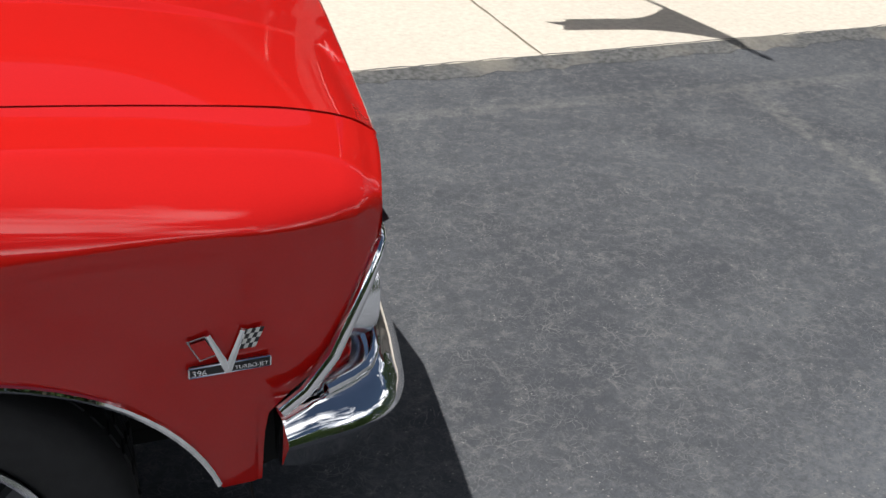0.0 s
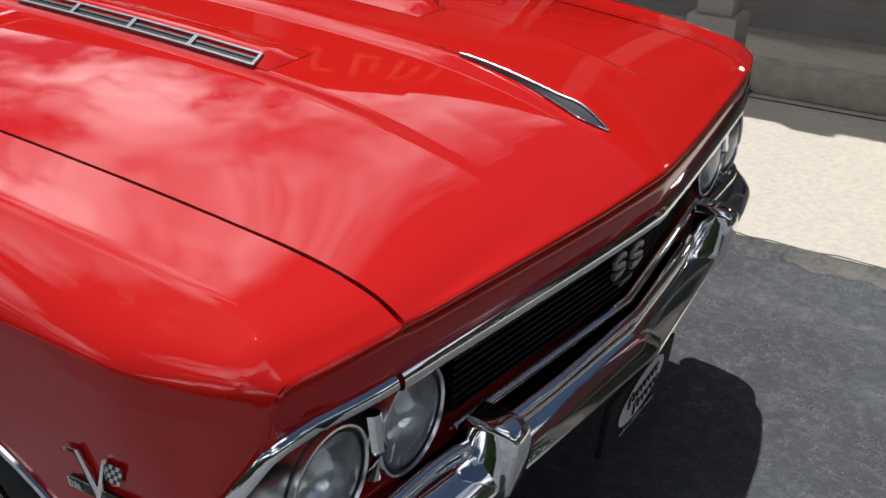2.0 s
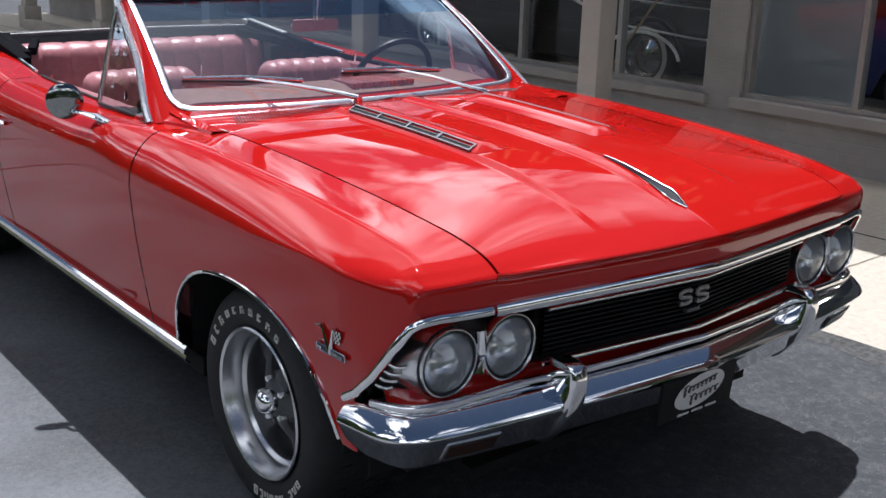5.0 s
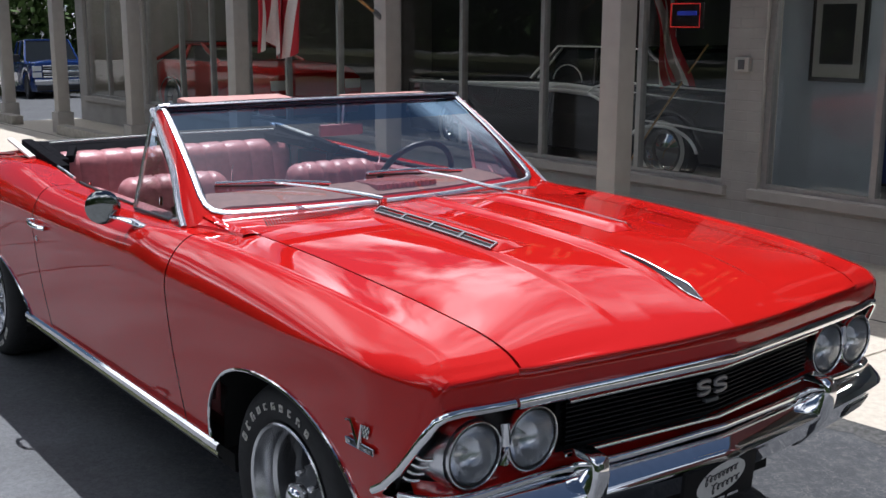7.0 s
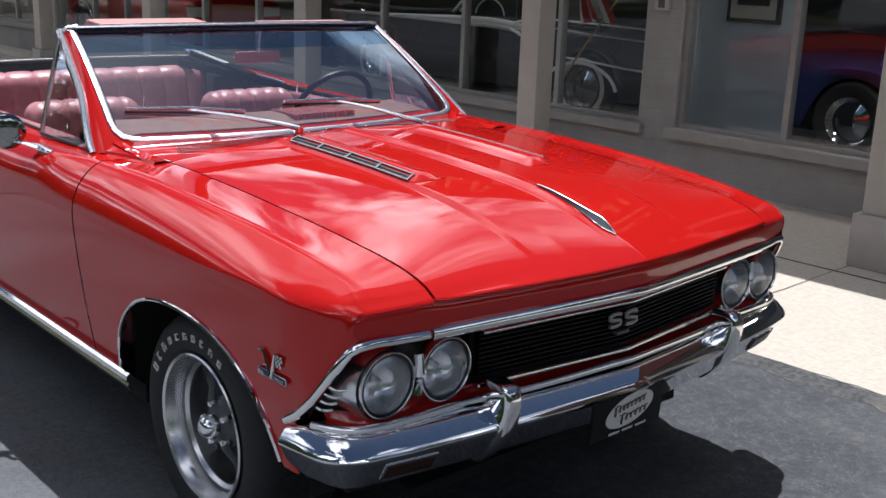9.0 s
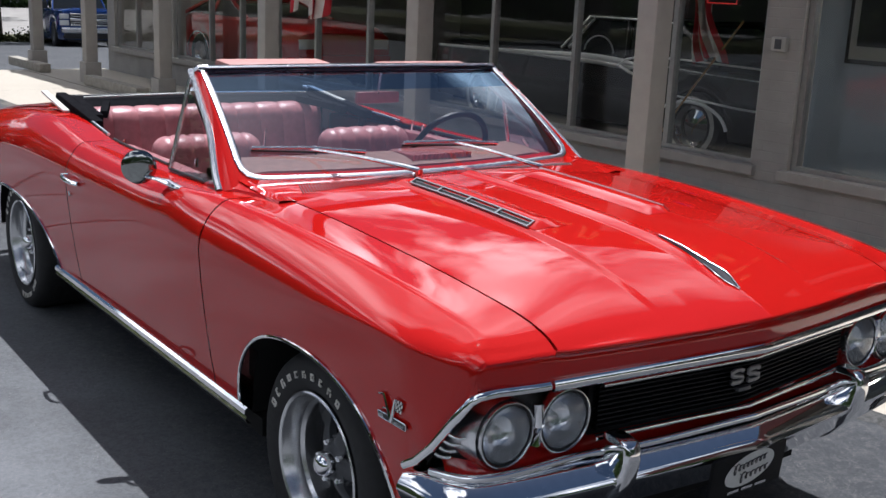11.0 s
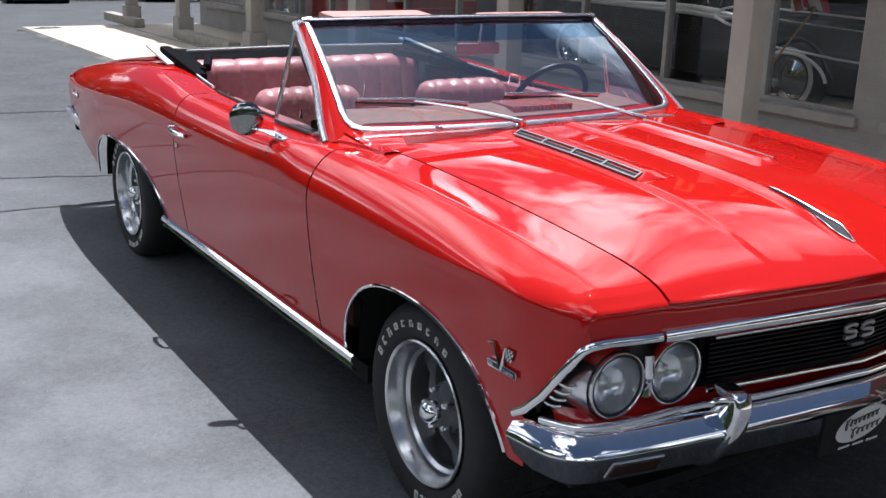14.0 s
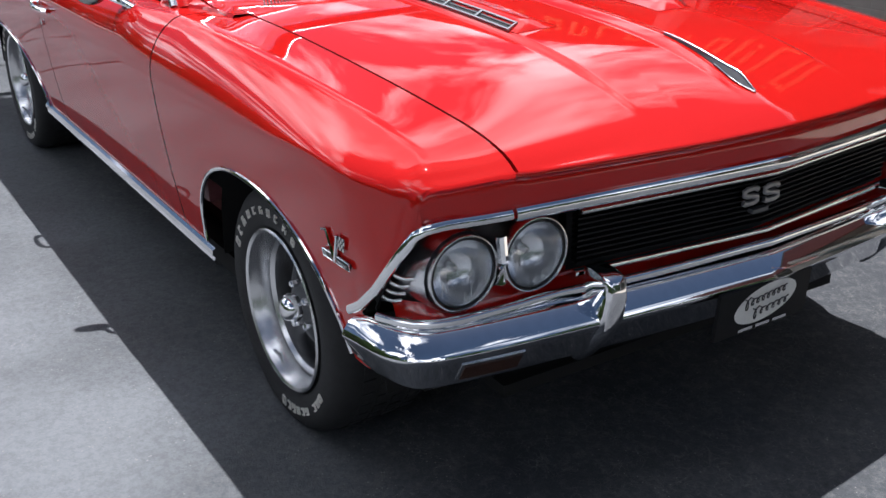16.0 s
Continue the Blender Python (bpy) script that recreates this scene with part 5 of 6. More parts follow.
part("tail_panel", sheet(rows, flip=True), RED, car)
rows = []
for y in sorted([s * v for v in np.linspace(0, 0.86, 26) for s in (-1, 1) if v > 0] + [0.0]):
    k = abs(y) / 0.86
    x = -4.24 + 0.03 * k + 0.13 * smooth(0.88, 1.0, k)
    rows.append([(x + 0.06, y, 0.575), (x + 0.015, y, 0.572), (x, y, 0.555), (x + 0.005, y, 0.51), (x + 0.03, y, 0.465), (x + 0.07, y, 0.45)])
part("rear_bumper", sheet(rows, thick=0.004, flip=True), CHROME, car)
for s in (-1, 1):            # the bumper's ends lie along the quarter panels
    rows = []
    for x in np.linspace(-4.235, -3.80, 10):
        k = smooth(-4.0, -3.80, x)
        y = lerp(0.865, side_y(x, 0.56) + 0.020, smooth(-4.26, -4.02, x)) - 0.022 * k
        rows.append([(x, s * (y - 0.03), 0.566 - 0.012 * k), (x, s * (y - 0.004), 0.560 - 0.014 * k), (x, s * y, 0.540 - 0.012 * k), (x, s * (y - 0.016), 0.496), (x, s * (y - 0.045), 0.456 + 0.02 * k)])
    part("bumper_end", sheet(rows, flip=(s < 0)), CHROME, car)
for s in (-1, 1):
    bm = bmesh.new()
    for k in range(7):
        x0 = -3.90 + 0.026 * k
        zz = 0.685 + 0.002 * k
        add_tube(bm, [(x0, s * (y_crease(x0) - 0.004), zz - (0.022 if k in (0, 3) else 0.012)), (x0 + 0.012, s * (y_crease(x0) - 0.002), zz + (0.022 if k in (0, 3, 5) else 0.010)), (x0 + 0.024, s * (y_crease(x0) - 0.003), zz - 0.012)], 0.0028, 6)
    part("quarter_script", bm, CHROME, car)

TOP_Y = np.linspace(-0.66, 0.66, 25)
rows = []
for y in TOP_Y:
    k = abs(y) / 0.66
    b = 0.02 * math.sin(y * 19) * 0.35
    rows.append([(-3.10, y, 0.955), (-3.06, y, 0.990 + b), (-2.97, y, 1.018 + b), (-2.86, y, 1.026 - b), (-2.76, y, 1.016), (-2.70, y, 0.97), (-2.70, y, 0.85)])
part("folded_top", sheet(rows, thick=0.0), VINYL_BLACK, car, "black folded convertible top in its well")
part("top_bow", tube([(-2.78, y, 1.034 + 0.004 * math.cos(y * 4)) for y in np.linspace(-0.60, 0.60, 13)], 0.005, 8), PALE_METAL, car)
part("top_bow", tube([(-2.92, y, 1.020) for y in np.linspace(-0.60, 0.60, 13)], 0.009, 8), BLACK, car)
for s in (-1, 1):
    y = s * 0.70
    ahead = Matrix.Translation((-2.56, y * 0.985, 0.992)) @ pose(0, 0, 0, 0, 6.5, s * 1.5)
    part("top_arm", box(-0.31, 0.27, -0.026, 0.026, -0.022, 0.024, bevel=0.011, m=ahead), VINYL_BLACK, car)
    ahead = Matrix.Translation((-2.60, y * 0.90, 0.985)) @ pose(0, 0, 0, 0, 5, s * 4)
    part("top_arm", box(-0.26, 0.16, -0.020, 0.020, -0.02, 0.022, bevel=0.010, m=ahead), VINYL_BLACK, car)
    ahead = Matrix.Translation((-2.60, y * 0.80, 0.995)) @ pose(0, 0, 0, 0, 5, s * 22)
    part("top_link", box(-0.12, 0.12, -0.018, 0.018, -0.018, 0.018, bevel=0.008, m=ahead), VINYL_BLACK, car)
    ahead = Matrix.Translation((-2.81, y * 1.035, 1.012)) @ pose(0, 0, 0, 0, 7.5, s * 2)
    part("top_rail", box(-0.20, 0.19, -0.015, 0.015, -0.005, 0.006, bevel=0.003, m=ahead), OFFWHITE, car)
    if s > 0:
        ahead = Matrix.Translation((-2.56, y * 0.96, 1.020)) @ pose(0, 0, 0, 0, 6.5, s * 1.5)
        part("top_rail", box(-0.30, 0.06, -0.016, 0.016, -0.004, 0.005, bevel=0.003, m=ahead), PALE_METAL, car)
    part("top_hinge", tube([(-2.36, y * 1.0, 0.90), (-2.34, y * 1.0, 0.965)], 0.022, 10), BLACK, car)
    part("well_moulding", tube([Vector((x, s * (y_top(x) - 0.006), z_top(x) + 0.006)) for x in np.linspace(-3.1, -2.05, 9)], 0.007, 8), CHROME, car)

# cabin
part("cabin_floor", box(-2.62, -0.75, -0.72, 0.72, 0.26, 0.30), CARPET, car)
for s in (-1, 1):
    bm = box(-2.016, -0.80, s * 0.735 - 0.028, s * 0.735 + 0.022, 0.34, 0.925, bevel=0.012)
    card = part("door_card", bm, VINYL_RED, car)
    part("armrest", box(-1.55, -1.15, s * 0.675 - 0.035, s * 0.675 + 0.035, 0.63, 0.69, bevel=0.02), VINYL_RED, card)
    part("quarter_card", box(-2.70, -2.02, s * 0.665 - 0.035, s * 0.665 + 0.035, 0.34, 0.83, bevel=0.012), VINYL_RED, car)
    # added strip that stops sun leaking between the skin and the card
    part("quarter_leak_block", box(-2.70, -2.02, s * 0.733 - 0.032, s * 0.733 + 0.032, 0.34, 0.925, bevel=0.008), TRIMDARK, car)
    part("door_top_pad", box(-1.95, -0.90, s * 0.705 - 0.035, s * 0.705 + 0.035, 0.885, 0.932, bevel=0.016), VINYL_RED, card)
    part("door_sill_trim", tube([Vector((x, s * (y_top(x) - 0.004), z_top(x) + 0.003)) for x in np.linspace(-1.97, -1.36, 8)], 0.006, 8), BLACK, car)
    part("lock_button", tube([(-1.86, s * 0.735, 0.92), (-1.86, s * 0.735, 0.965)], 0.005, 8), CHROME, car)
part("firewall", box(-0.80, -0.74, -0.70, 0.70, 0.26, 0.93), BLACK, car)


def pleated(x0, x1, y0, y1, z0, z1, lean, pleats, depth=0.0045, side=0.09):
    """An upholstered back: narrow sewn grooves run up it and over its full, rounded top."""
    bm = bmesh.new()
    rows = []
    n = pleats * 10
    for i in range(n + 1):
        t = i / n
        y = lerp(y0, y1, t)
        edge = min(t, 1 - t) * abs(y1 - y0)
        fall = 1 - math.sqrt(max(0.0, 1 - (1 - min(edge / side, 1.0)) ** 2))      # rounded ends
        f_ = (t * pleats) % 1.0
        near = min(f_, 1 - f_) * abs(y1 - y0) / pleats
        dip = depth * math.exp(-(near / 0.009) ** 2) if 0.5 / pleats < t < 1 - 0.5 / pleats else 0.0
        puff = -dip + 0.003 * math.sin(math.pi * f_)
        row = []
        prof = [(x1, z0), (x1 - lean * 0.3, lerp(z0, z1, 0.3)), (x1 - lean * 0.7, lerp(z0, z1, 0.72))]
        cx, cz, rx, rz = (x0 + x1) / 2 - lean, z1 - 0.07, (x1 - x0) / 2 + 0.012, 0.07
        for a in np.linspace(0, math.pi, 11):
            prof.append((cx + rx * math.cos(a), cz + rz * math.sin(a)))
        prof += [(x0 - lean * 0.6, z1 - 0.2), (x0, z0)]
        mx = sum(p[0] for p in prof) / len(prof)
        for k, (x, z) in enumerate(prof):
            nx = 1.0 if k < 6 else math.cos(math.pi * min(max((k - 3) / 10, 0), 1))
            nz = math.sin(math.pi * min(max((k - 3) / 10, 0), 1)) if 3 <= k <= 13 else 0.0
            row.append((lerp(x, mx, 0.75 * fall) + puff * nx, y, z + puff * nz - 0.055 * fall * (1 if k >= 2 else 0)))
        rows.append(row)
    vs = add_grid(bm, rows)
    bm.faces.new(vs[0])
    bm.faces.new(list(reversed(vs[-1])))
    bmesh.ops.recalc_face_normals(bm, faces=list(bm.faces))
    return bm


for y0, y1 in ((-0.61, -0.125), (0.185, 0.655)):
    seat = new("front_seat")
    seat.parent = car
    part("backrest", pleated(-1.86, -1.73, y0, y1, 0.48, 0.965, 0.10, 6), VINYL_RED, seat)
    part("cushion", box(-1.78, -1.25, y0, y1, 0.32, 0.50, bevel=0.05), VINYL_RED, seat)
    part("seat_release", tube([(-1.87, y1 + 0.02, 0.90), (-1.865, y1 + 0.025, 0.985)], 0.004, 6), CHROME, seat)
rear = new("rear_seat")
rear.parent = car
part("backrest", pleated(-2.69, -2.55, -0.64, 0.64, 0.48, 0.992, 0.09, 10), VINYL_RED, rear)
part("cushion", box(-2.60, -2.12, -0.62, 0.62, 0.32, 0.50, bevel=0.05), VINYL_RED, rear)

# dash: red metal lip by the glass, padded top behind it
rows, lip = [], []
for y in np.linspace(-0.70, 0.70, 29):
    b = screen_base(y)
    e = 0.03 * smooth(0.62, 0.70, abs(y))
    lip.append([(b.x - 0.004, y, b.z - 0.006), (b.x - 0.06, y, b.z - 0.002), (b.x - 0.105, y, b.z + 0.004)])
    rows.append([(b.x - 0.095, y, b.z - 0.01), (b.x - 0.10, y, b.z + 0.010 - e), (b.x - 0.20, y, 1.002 - e), (b.x - 0.29, y, 1.005 - e), (b.x - 0.335, y, 0.992 - e), (b.x - 0.345, y, 0.955), (b.x - 0.30, y, 0.84), (b.x - 0.24, y, 0.74)])
part("dash_pad", sheet(rows), DASHPAD, car, "grey-brown padded dash top")
part("dash_lip", sheet(lip), RED, car)
bm = bmesh.new()
for k in range(15):
    y = lerp(0.0, 0.26, k / 14)
    add_box(bm, -1.02, -0.86, y - 0.0055, y + 0.0055, 0.990, 1.010, bevel=0.002)
part("speaker_grille", bm, VINYL_RED, car)
wheel_c, wheel_n = Vector((-1.175, 0.385, 0.955)), Vector((-0.90, 0.0, 0.43)).normalized()
turn = wheel_n.to_track_quat("Z", "Y").to_matrix().to_4x4()
steer = new("steering_wheel")
steer.parent = car
ring = [wheel_c + turn.to_3x3() @ Vector((0.185 * math.cos(a), 0.185 * math.sin(a), 0)) for a in np.linspace(0, 2 * math.pi, 41)]
part("wheel_rim", tube(ring, 0.0125, 10, cap=False), BLACK, steer)
for a in (0.0, math.pi, -math.pi / 2):
    part("wheel_spoke", tube([wheel_c - wheel_n * 0.03, wheel_c + turn.to_3x3() @ Vector((0.19 * math.cos(a), 0.19 * math.sin(a), 0))], 0.011, 8, flat=0.4), STEEL, steer)
part("horn_button", tube([wheel_c - wheel_n * 0.05, wheel_c - wheel_n * 0.01], 0.045, 20), BLACK, steer)
part("steering_column", tube([wheel_c - wheel_n * 0.03, wheel_c - wheel_n * 0.40], 0.028, 12), BLACK, steer)
part("column_lever", tube([wheel_c - wheel_n * 0.10, wheel_c - wheel_n * 0.10 + Vector((0.02, -0.16, 0.07))], 0.006, 8), CHROME, steer)

# mirror inside, visors, mirror outside
mir = new("rear_view_mirror")
mir.parent = car
part("mirror_stem", tube([(-1.20, 0.06, 1.285), (-1.232, 0.07, 1.20)], 0.006, 8), CHROME, mir)
part("mirror_shell", box(-1.247, -1.226, -0.03, 0.17, 1.158, 1.205, bevel=0.009), VINYL_RED, mir)
part("mirror_edge", tube([(-1.247, 0.07 + 0.096 * math.cos(a), 1.181 + 0.021 * math.sin(a)) for a in np.linspace(0, 2 * math.pi, 25)], 0.004, 6, cap=False), CHROME, mir)
for y0, y1 in ((-0.565, -0.13), (0.13, 0.565)):
    zc = 1.307 if y0 < 0 else 1.294
    part("sun_visor", box(-0.065, 0.065, y0, y1, -0.015, 0.015, bevel=0.0148, m=Matrix.Translation((-1.305, 0, zc)) @ pose(0, 0, 0, 0, 4, 0)), VISOR, car, "padded pale red sun visor turned up")
    part("visor_arm", tube([(-1.235, y0 + 0.03, 1.30), (-1.28, y0 + 0.03, zc + 0.004)], 0.006, 8), CHROME, car)

m_c = Vector((-1.10, -0.960, 0.987))
om = new("door_mirror")
om.parent = car
aim = Vector((0.93, -0.34, 0.0)).normalized()
tm = Matrix.Translation(m_c) @ aim.to_track_quat("-Y", "Z").to_matrix().to_4x4()
part("mirror_head", lathe([(0.0, 0.004), (0.015, 0.0036), (0.03, 0.0022), (0.045, -0.001), (0.054, -0.005), (0.0585, -0.011), (0.0585, -0.018), (0.054, -0.022)], 32, tm), DARKCHROME, om)
part("mirror_glass", lathe([(0.0, -0.021), (0.0525, -0.021)], 32, tm), CHROME, om)
foot = Vector((-0.965, -0.878, 0.930))
part("mirror_arm", tube([m_c + Vector((0.01, 0.02, -0.03)), m_c.lerp(foot, 0.45) + Vector((0, 0, -0.006)), foot + Vector((-0.05, -0.012, 0.014)), foot + Vector((0.03, 0, 0.006))], 0.010, 10, taper=[0.8, 0.8, 1.5, 1.0], flat=0.8), CHROME, om)

for s, d in ((-1, door_r), (1, door_l)):
    h = new("door_handle")
    h.parent = d
    y = side_y(-1.9, 0.80)
    part("handle_grip", tube([(-1.955, s * (y + 0.004), 0.813), (-1.935, s * (y + 0.026), 0.815), (-1.88, s * (y + 0.032), 0.812), (-1.835, s * (y + 0.024), 0.807), (-1.815, s * (y + 0.003), 0.803)], 0.0095, 8, taper=[1.2, 1.0, 1.0, 0.9, 1.0]), CHROME, h)
    part("handle_button", tube([(-1.952, s * y, 0.813), (-1.952, s * (y + 0.026), 0.813)], 0.013, 12), CHROME, h)
    part("key_lock", tube([(-1.935, s * (side_y(-1.93, 0.745) - 0.004), 0.745), (-1.935, s * (side_y(-1.93, 0.745) + 0.006), 0.745)], 0.011, 12), STEEL, d)


# crossed-flag badge on each front fender
def fender_badge(s):
    b = new("fender_badge")
    b.parent = fender_r if s < 0 else fender_l
    x0, z0 = 0.413, 0.634
    K = 0.74

    def P(dx, dz, out=0.0):
        x, z = x0 + dx * K, z0 + dz * K
        return Vector((x, s * (side_y(x, z) + 0.004 + out), z))
    bm = bmesh.new()
    for dx in (-0.034, 0.030):
        add_tube(bm, [P(0, -0.018, 0.002), P(dx, 0.072, 0.002)], 0.0042, 6, taper=[1.5, 0.8])
    part("badge_vee", bm, CHROME, b)
    part("badge_bar", box(-0.070 * K, 0.078 * K, -0.004, 0.004, -0.008 * K, 0.010 * K, bevel=0.001, m=Matrix.Translation(P(0.0, -0.012)) @ pose(0, 0, 0, 0, 0, 0)), BLACK, b)
    bm = bmesh.new()
    for dz in (-0.0225, -0.0005):
        add_tube(bm, [P(-0.071, dz, 0.003), P(0.079, dz, 0.003)], 0.0016, 5)
    for dx in (-0.071, 0.079):
        add_tube(bm, [P(dx, -0.0225, 0.003), P(dx, -0.0005, 0.003)], 0.0016, 5)
    part("badge_bar_edge", bm, CHROME, b)
    for text, dx, size in (("396", -0.066, 0.018), ("TURBO-JET", 0.012, 0.0125)):
        cu = bpy.data.curves.new("badge_lettering", "FONT")
        cu.body, cu.size, cu.extrude = text, size * K, 0.0006
        if text != "396":
            cu.offset = 0.0
        cu.materials.append(CHROME)
        t = new("badge_lettering", cu)
        t.parent = b
        base = P(dx if s < 0 else -dx, -0.0175 if text == "396" else -0.0155, 0.0055)
        t.matrix_world = Matrix.Translation(base) @ pose(0, 0, 0, 90, 0, 0 if s < 0 else 180)
    # plain flag with a red mark
    bm = bmesh.new()
    q = [P(-0.072, 0.062, 0.001), P(-0.036, 0.070, 0.001), P(-0.014, 0.022, 0.001), P(-0.050, 0.012, 0.001)]
    bm.faces.new([bm.verts.new(p) for p in q])
    bmesh.ops.solidify(bm, geom=list(bm.faces), thickness=0.002)
    part("badge_flag", bm, STEEL, b, smooth=False)
    bm = bmesh.new()
    q = [P(-0.067, 0.057, 0.0035), P(-0.039, 0.063, 0.0035), P(-0.021, 0.025, 0.0035), P(-0.049, 0.018, 0.0035)]
    bm.faces.new([bm.verts.new(p) for p in q])
    part("badge_flag_mark", bm, RED, b, smooth=False)
    # chequered flag
    a, c, d = P(0.032, 0.070, 0.001), P(0.070, 0.070, 0.001), P(0.014, 0.026, 0.001)
    for name, parity, mat in (("badge_check", 0, BLACK), ("badge_check", 1, OFFWHITE)):
        bm = bmesh.new()
        for i in range(5):
            for j in range(4):
                if (i + j) % 2 != parity:
                    continue
                q = [a + (c - a) * u + (d - a) * v for u, v in ((i / 5, j / 4), ((i + 1) / 5, j / 4), ((i + 1) / 5, (j + 1) / 4), (i / 5, (j + 1) / 4))]
                bm.faces.new([bm.verts.new(p) for p in q])
        part(name, bm, mat, b, smooth=False)


fender_badge(-1)
fender_badge(1)

# ---- other cars ----
def plain_car(name, label, m, paint, length, width, height, belt, hood_z_, cabin, nose=0.15, wheel_r=0.34, group="", roof=True, wall=None, lamps=True, dark_rim=False, bed=None, white=(0.66, 0.80)):
    """A car along x, its front at +x: lofted body, glazed cabin, wheels, bumpers and lamps."""
    c = thing(name, label, "car" if "truck" not in name else "truck", m, group)
    L, Wd = length / 2, width / 2
    ax = (L - 0.19 * length, -L + 0.20 * length)
    top = curve([(-L, belt - 0.06), (-L + 0.25, belt), (cabin[0], belt), (cabin[1], belt), (L - 0.35, hood_z_), (L, hood_z_ - 0.10)]) if bed is None else curve([(-L, belt), (cabin[0], belt), (cabin[1], belt), (L - 0.2, hood_z_), (L, hood_z_ - 0.05)])
    rows = []
    for x in np.linspace(-L, L, 57):
        k = abs(x) / L
        w = Wd * (1 - 0.10 * smooth(0.80, 1.0, k))
        zt = top(x)
        zl = 0.24
        for a in ax:
            if abs(x - a) < wheel_r * 1.18:
                zl = max(zl, math.sqrt((wheel_r * 1.18) ** 2 - (x - a) ** 2) + wheel_r * 0.9)
        zl = min(zl, zt - 0.1)
        half = [(w * 0.0, zt + 0.02), (w * 0.5, zt + 0.015), (w * 0.84, zt), (w * 0.96, zt - 0.05), (w, lerp(zl, zt, 0.6)), (w * 0.985, lerp(zl, zt, 0.3)), (w * 0.93, zl)]
        rows.append([(x, -y, z) for y, z in reversed(half[1:])] + [(x, y, z) for y, z in half])
    bm = bmesh.new()
    vs = add_grid(bm, rows)
    bm.faces.new(vs[0])
    bm.faces.new(list(reversed(vs[-1])))
    bmesh.ops.recalc_face_normals(bm, faces=list(bm.faces))
    part("body", bm, paint, c, angle=40)
    part("underbody", box(-L + 0.15, L - 0.15, -Wd * 0.7, Wd * 0.7, 0.18, 0.4), BLACK, c)
    r0, r1 = cabin[0] + cabin[2], cabin[1] - cabin[3]
    if roof:
        gl = [[(cabin[0], -Wd * 0.86, belt - 0.01), (cabin[1], -Wd * 0.86, belt - 0.01), (cabin[1], Wd * 0.86, belt - 0.01), (cabin[0], Wd * 0.86, belt - 0.01), (cabin[0], -Wd * 0.86, belt - 0.01)],
              [(r0, -Wd * 0.70, height - 0.05), (r1, -Wd * 0.70, height - 0.05), (r1, Wd * 0.70, height - 0.05), (r0, Wd * 0.70, height - 0.05), (r0, -Wd * 0.70, height - 0.05)]]
        for k, nm in enumerate(("side_window", "car_windscreen", "side_window", "rear_window")):
            part(nm, sheet([row[k:k + 2] for row in gl]), CARGLASS, c, "dark car glass")
        part("roof", box(r0 - 0.02, r1 + 0.02, -Wd * 0.72, Wd * 0.72, height - 0.06, height, bevel=0.025), paint, c)
        for s in (-1, 1):
            for xa, xb in ((cabin[0], r0), (cabin[1], r1), ((cabin[0] + cabin[1]) / 2 - 0.1, (r0 + r1) / 2 - 0.05)):
                part("pillar", tube([(xa, s * Wd * 0.865, belt - 0.01), (xb, s * Wd * 0.705, height - 0.04)], 0.03, 6), paint, c)
    for a in ax:
        for s in (-1, 1):
            w = new("wheel")
            w.parent = c
            w.location = (a, s * (Wd - 0.13), wheel_r)
            if s > 0:
                w.rotation_euler = (0, 0, math.pi)
            part("tyre", lathe([(wheel_r * 0.62, 0.10), (wheel_r * 0.75, 0.115), (wheel_r * 0.92, 0.11), (wheel_r, 0.08), (wheel_r, -0.10), (wheel_r * 0.7, -0.11)], 28), RUBBER, w)
            if wall:
                part("whitewall", lathe([(wheel_r * white[0], 0.117), (wheel_r * white[1], 0.1185)], 28), wall, w)
            part("rim", lathe([(wheel_r * 0.64, 0.10), (wheel_r * 0.60, 0.09), (wheel_r * 0.5, 0.05), (wheel_r * 0.3, 0.07), (0.0, 0.10)], 28), GUNMETAL if dark_rim else CHROME, w)
    for xe, sg in ((L, 1), (-L, -1)):
        part("bumper", box(min(xe - 0.06 * sg, xe + 0.05 * sg), max(xe - 0.06 * sg, xe + 0.05 * sg), -Wd * 0.9, Wd * 0.9, 0.36, 0.52, bevel=0.03), CHROME if wall else paint, c)
        for s in (-1, 1) if lamps else ():
            part("headlamp" if sg > 0 else "tail_lamp", box(min(xe - 0.03 * sg, xe + 0.012 * sg), max(xe - 0.03 * sg, xe + 0.012 * sg), s * Wd * 0.72 - 0.14, s * Wd * 0.72 + 0.14, hood_z_ - 0.32, hood_z_ - 0.18, bevel=0.01), OFFWHITE if sg > 0 else TAILRED, c)
    return c


TAILRED = material("red_lamp_plastic", (0.35, 0.01, 0.01), rough=0.25, spread=0.1, spread_scale=40)
TAILDARK = material("smoked_lamp_plastic", (0.06, 0.012, 0.014), rough=0.25, spread=0.1, spread_scale=40)
CARGLASS = material("dark_car_glass", (0.012, 0.015, 0.017), rough=0.04, spread=0.1, spread_scale=10)
PAINT_BLACK = material("gloss_black_paint", (0.010, 0.010, 0.011), rough=0.25, coat=1.0, spread=0.05, spread_scale=40)
PAINT_DKRED = material("gloss_dark_red_paint", (0.42, 0.011, 0.010), rough=0.3, coat=0.8, spread=0.05, spread_scale=40)
PAINT_BLUE = material("gloss_blue_paint", (0.035, 0.05, 0.18), rough=0.3, coat=0.8, spread=0.05, spread_scale=40)
PAINT_TRUCK = material("bright_blue_truck_paint", (0.012, 0.045, 0.19), rough=0.2, coat=0.8, spread=0.05, spread_scale=40)
PAINT_GREY = material("dark_slate_paint", (0.011, 0.012, 0.017), rough=0.22, coat=0.8, spread=0.05, spread_scale=40)
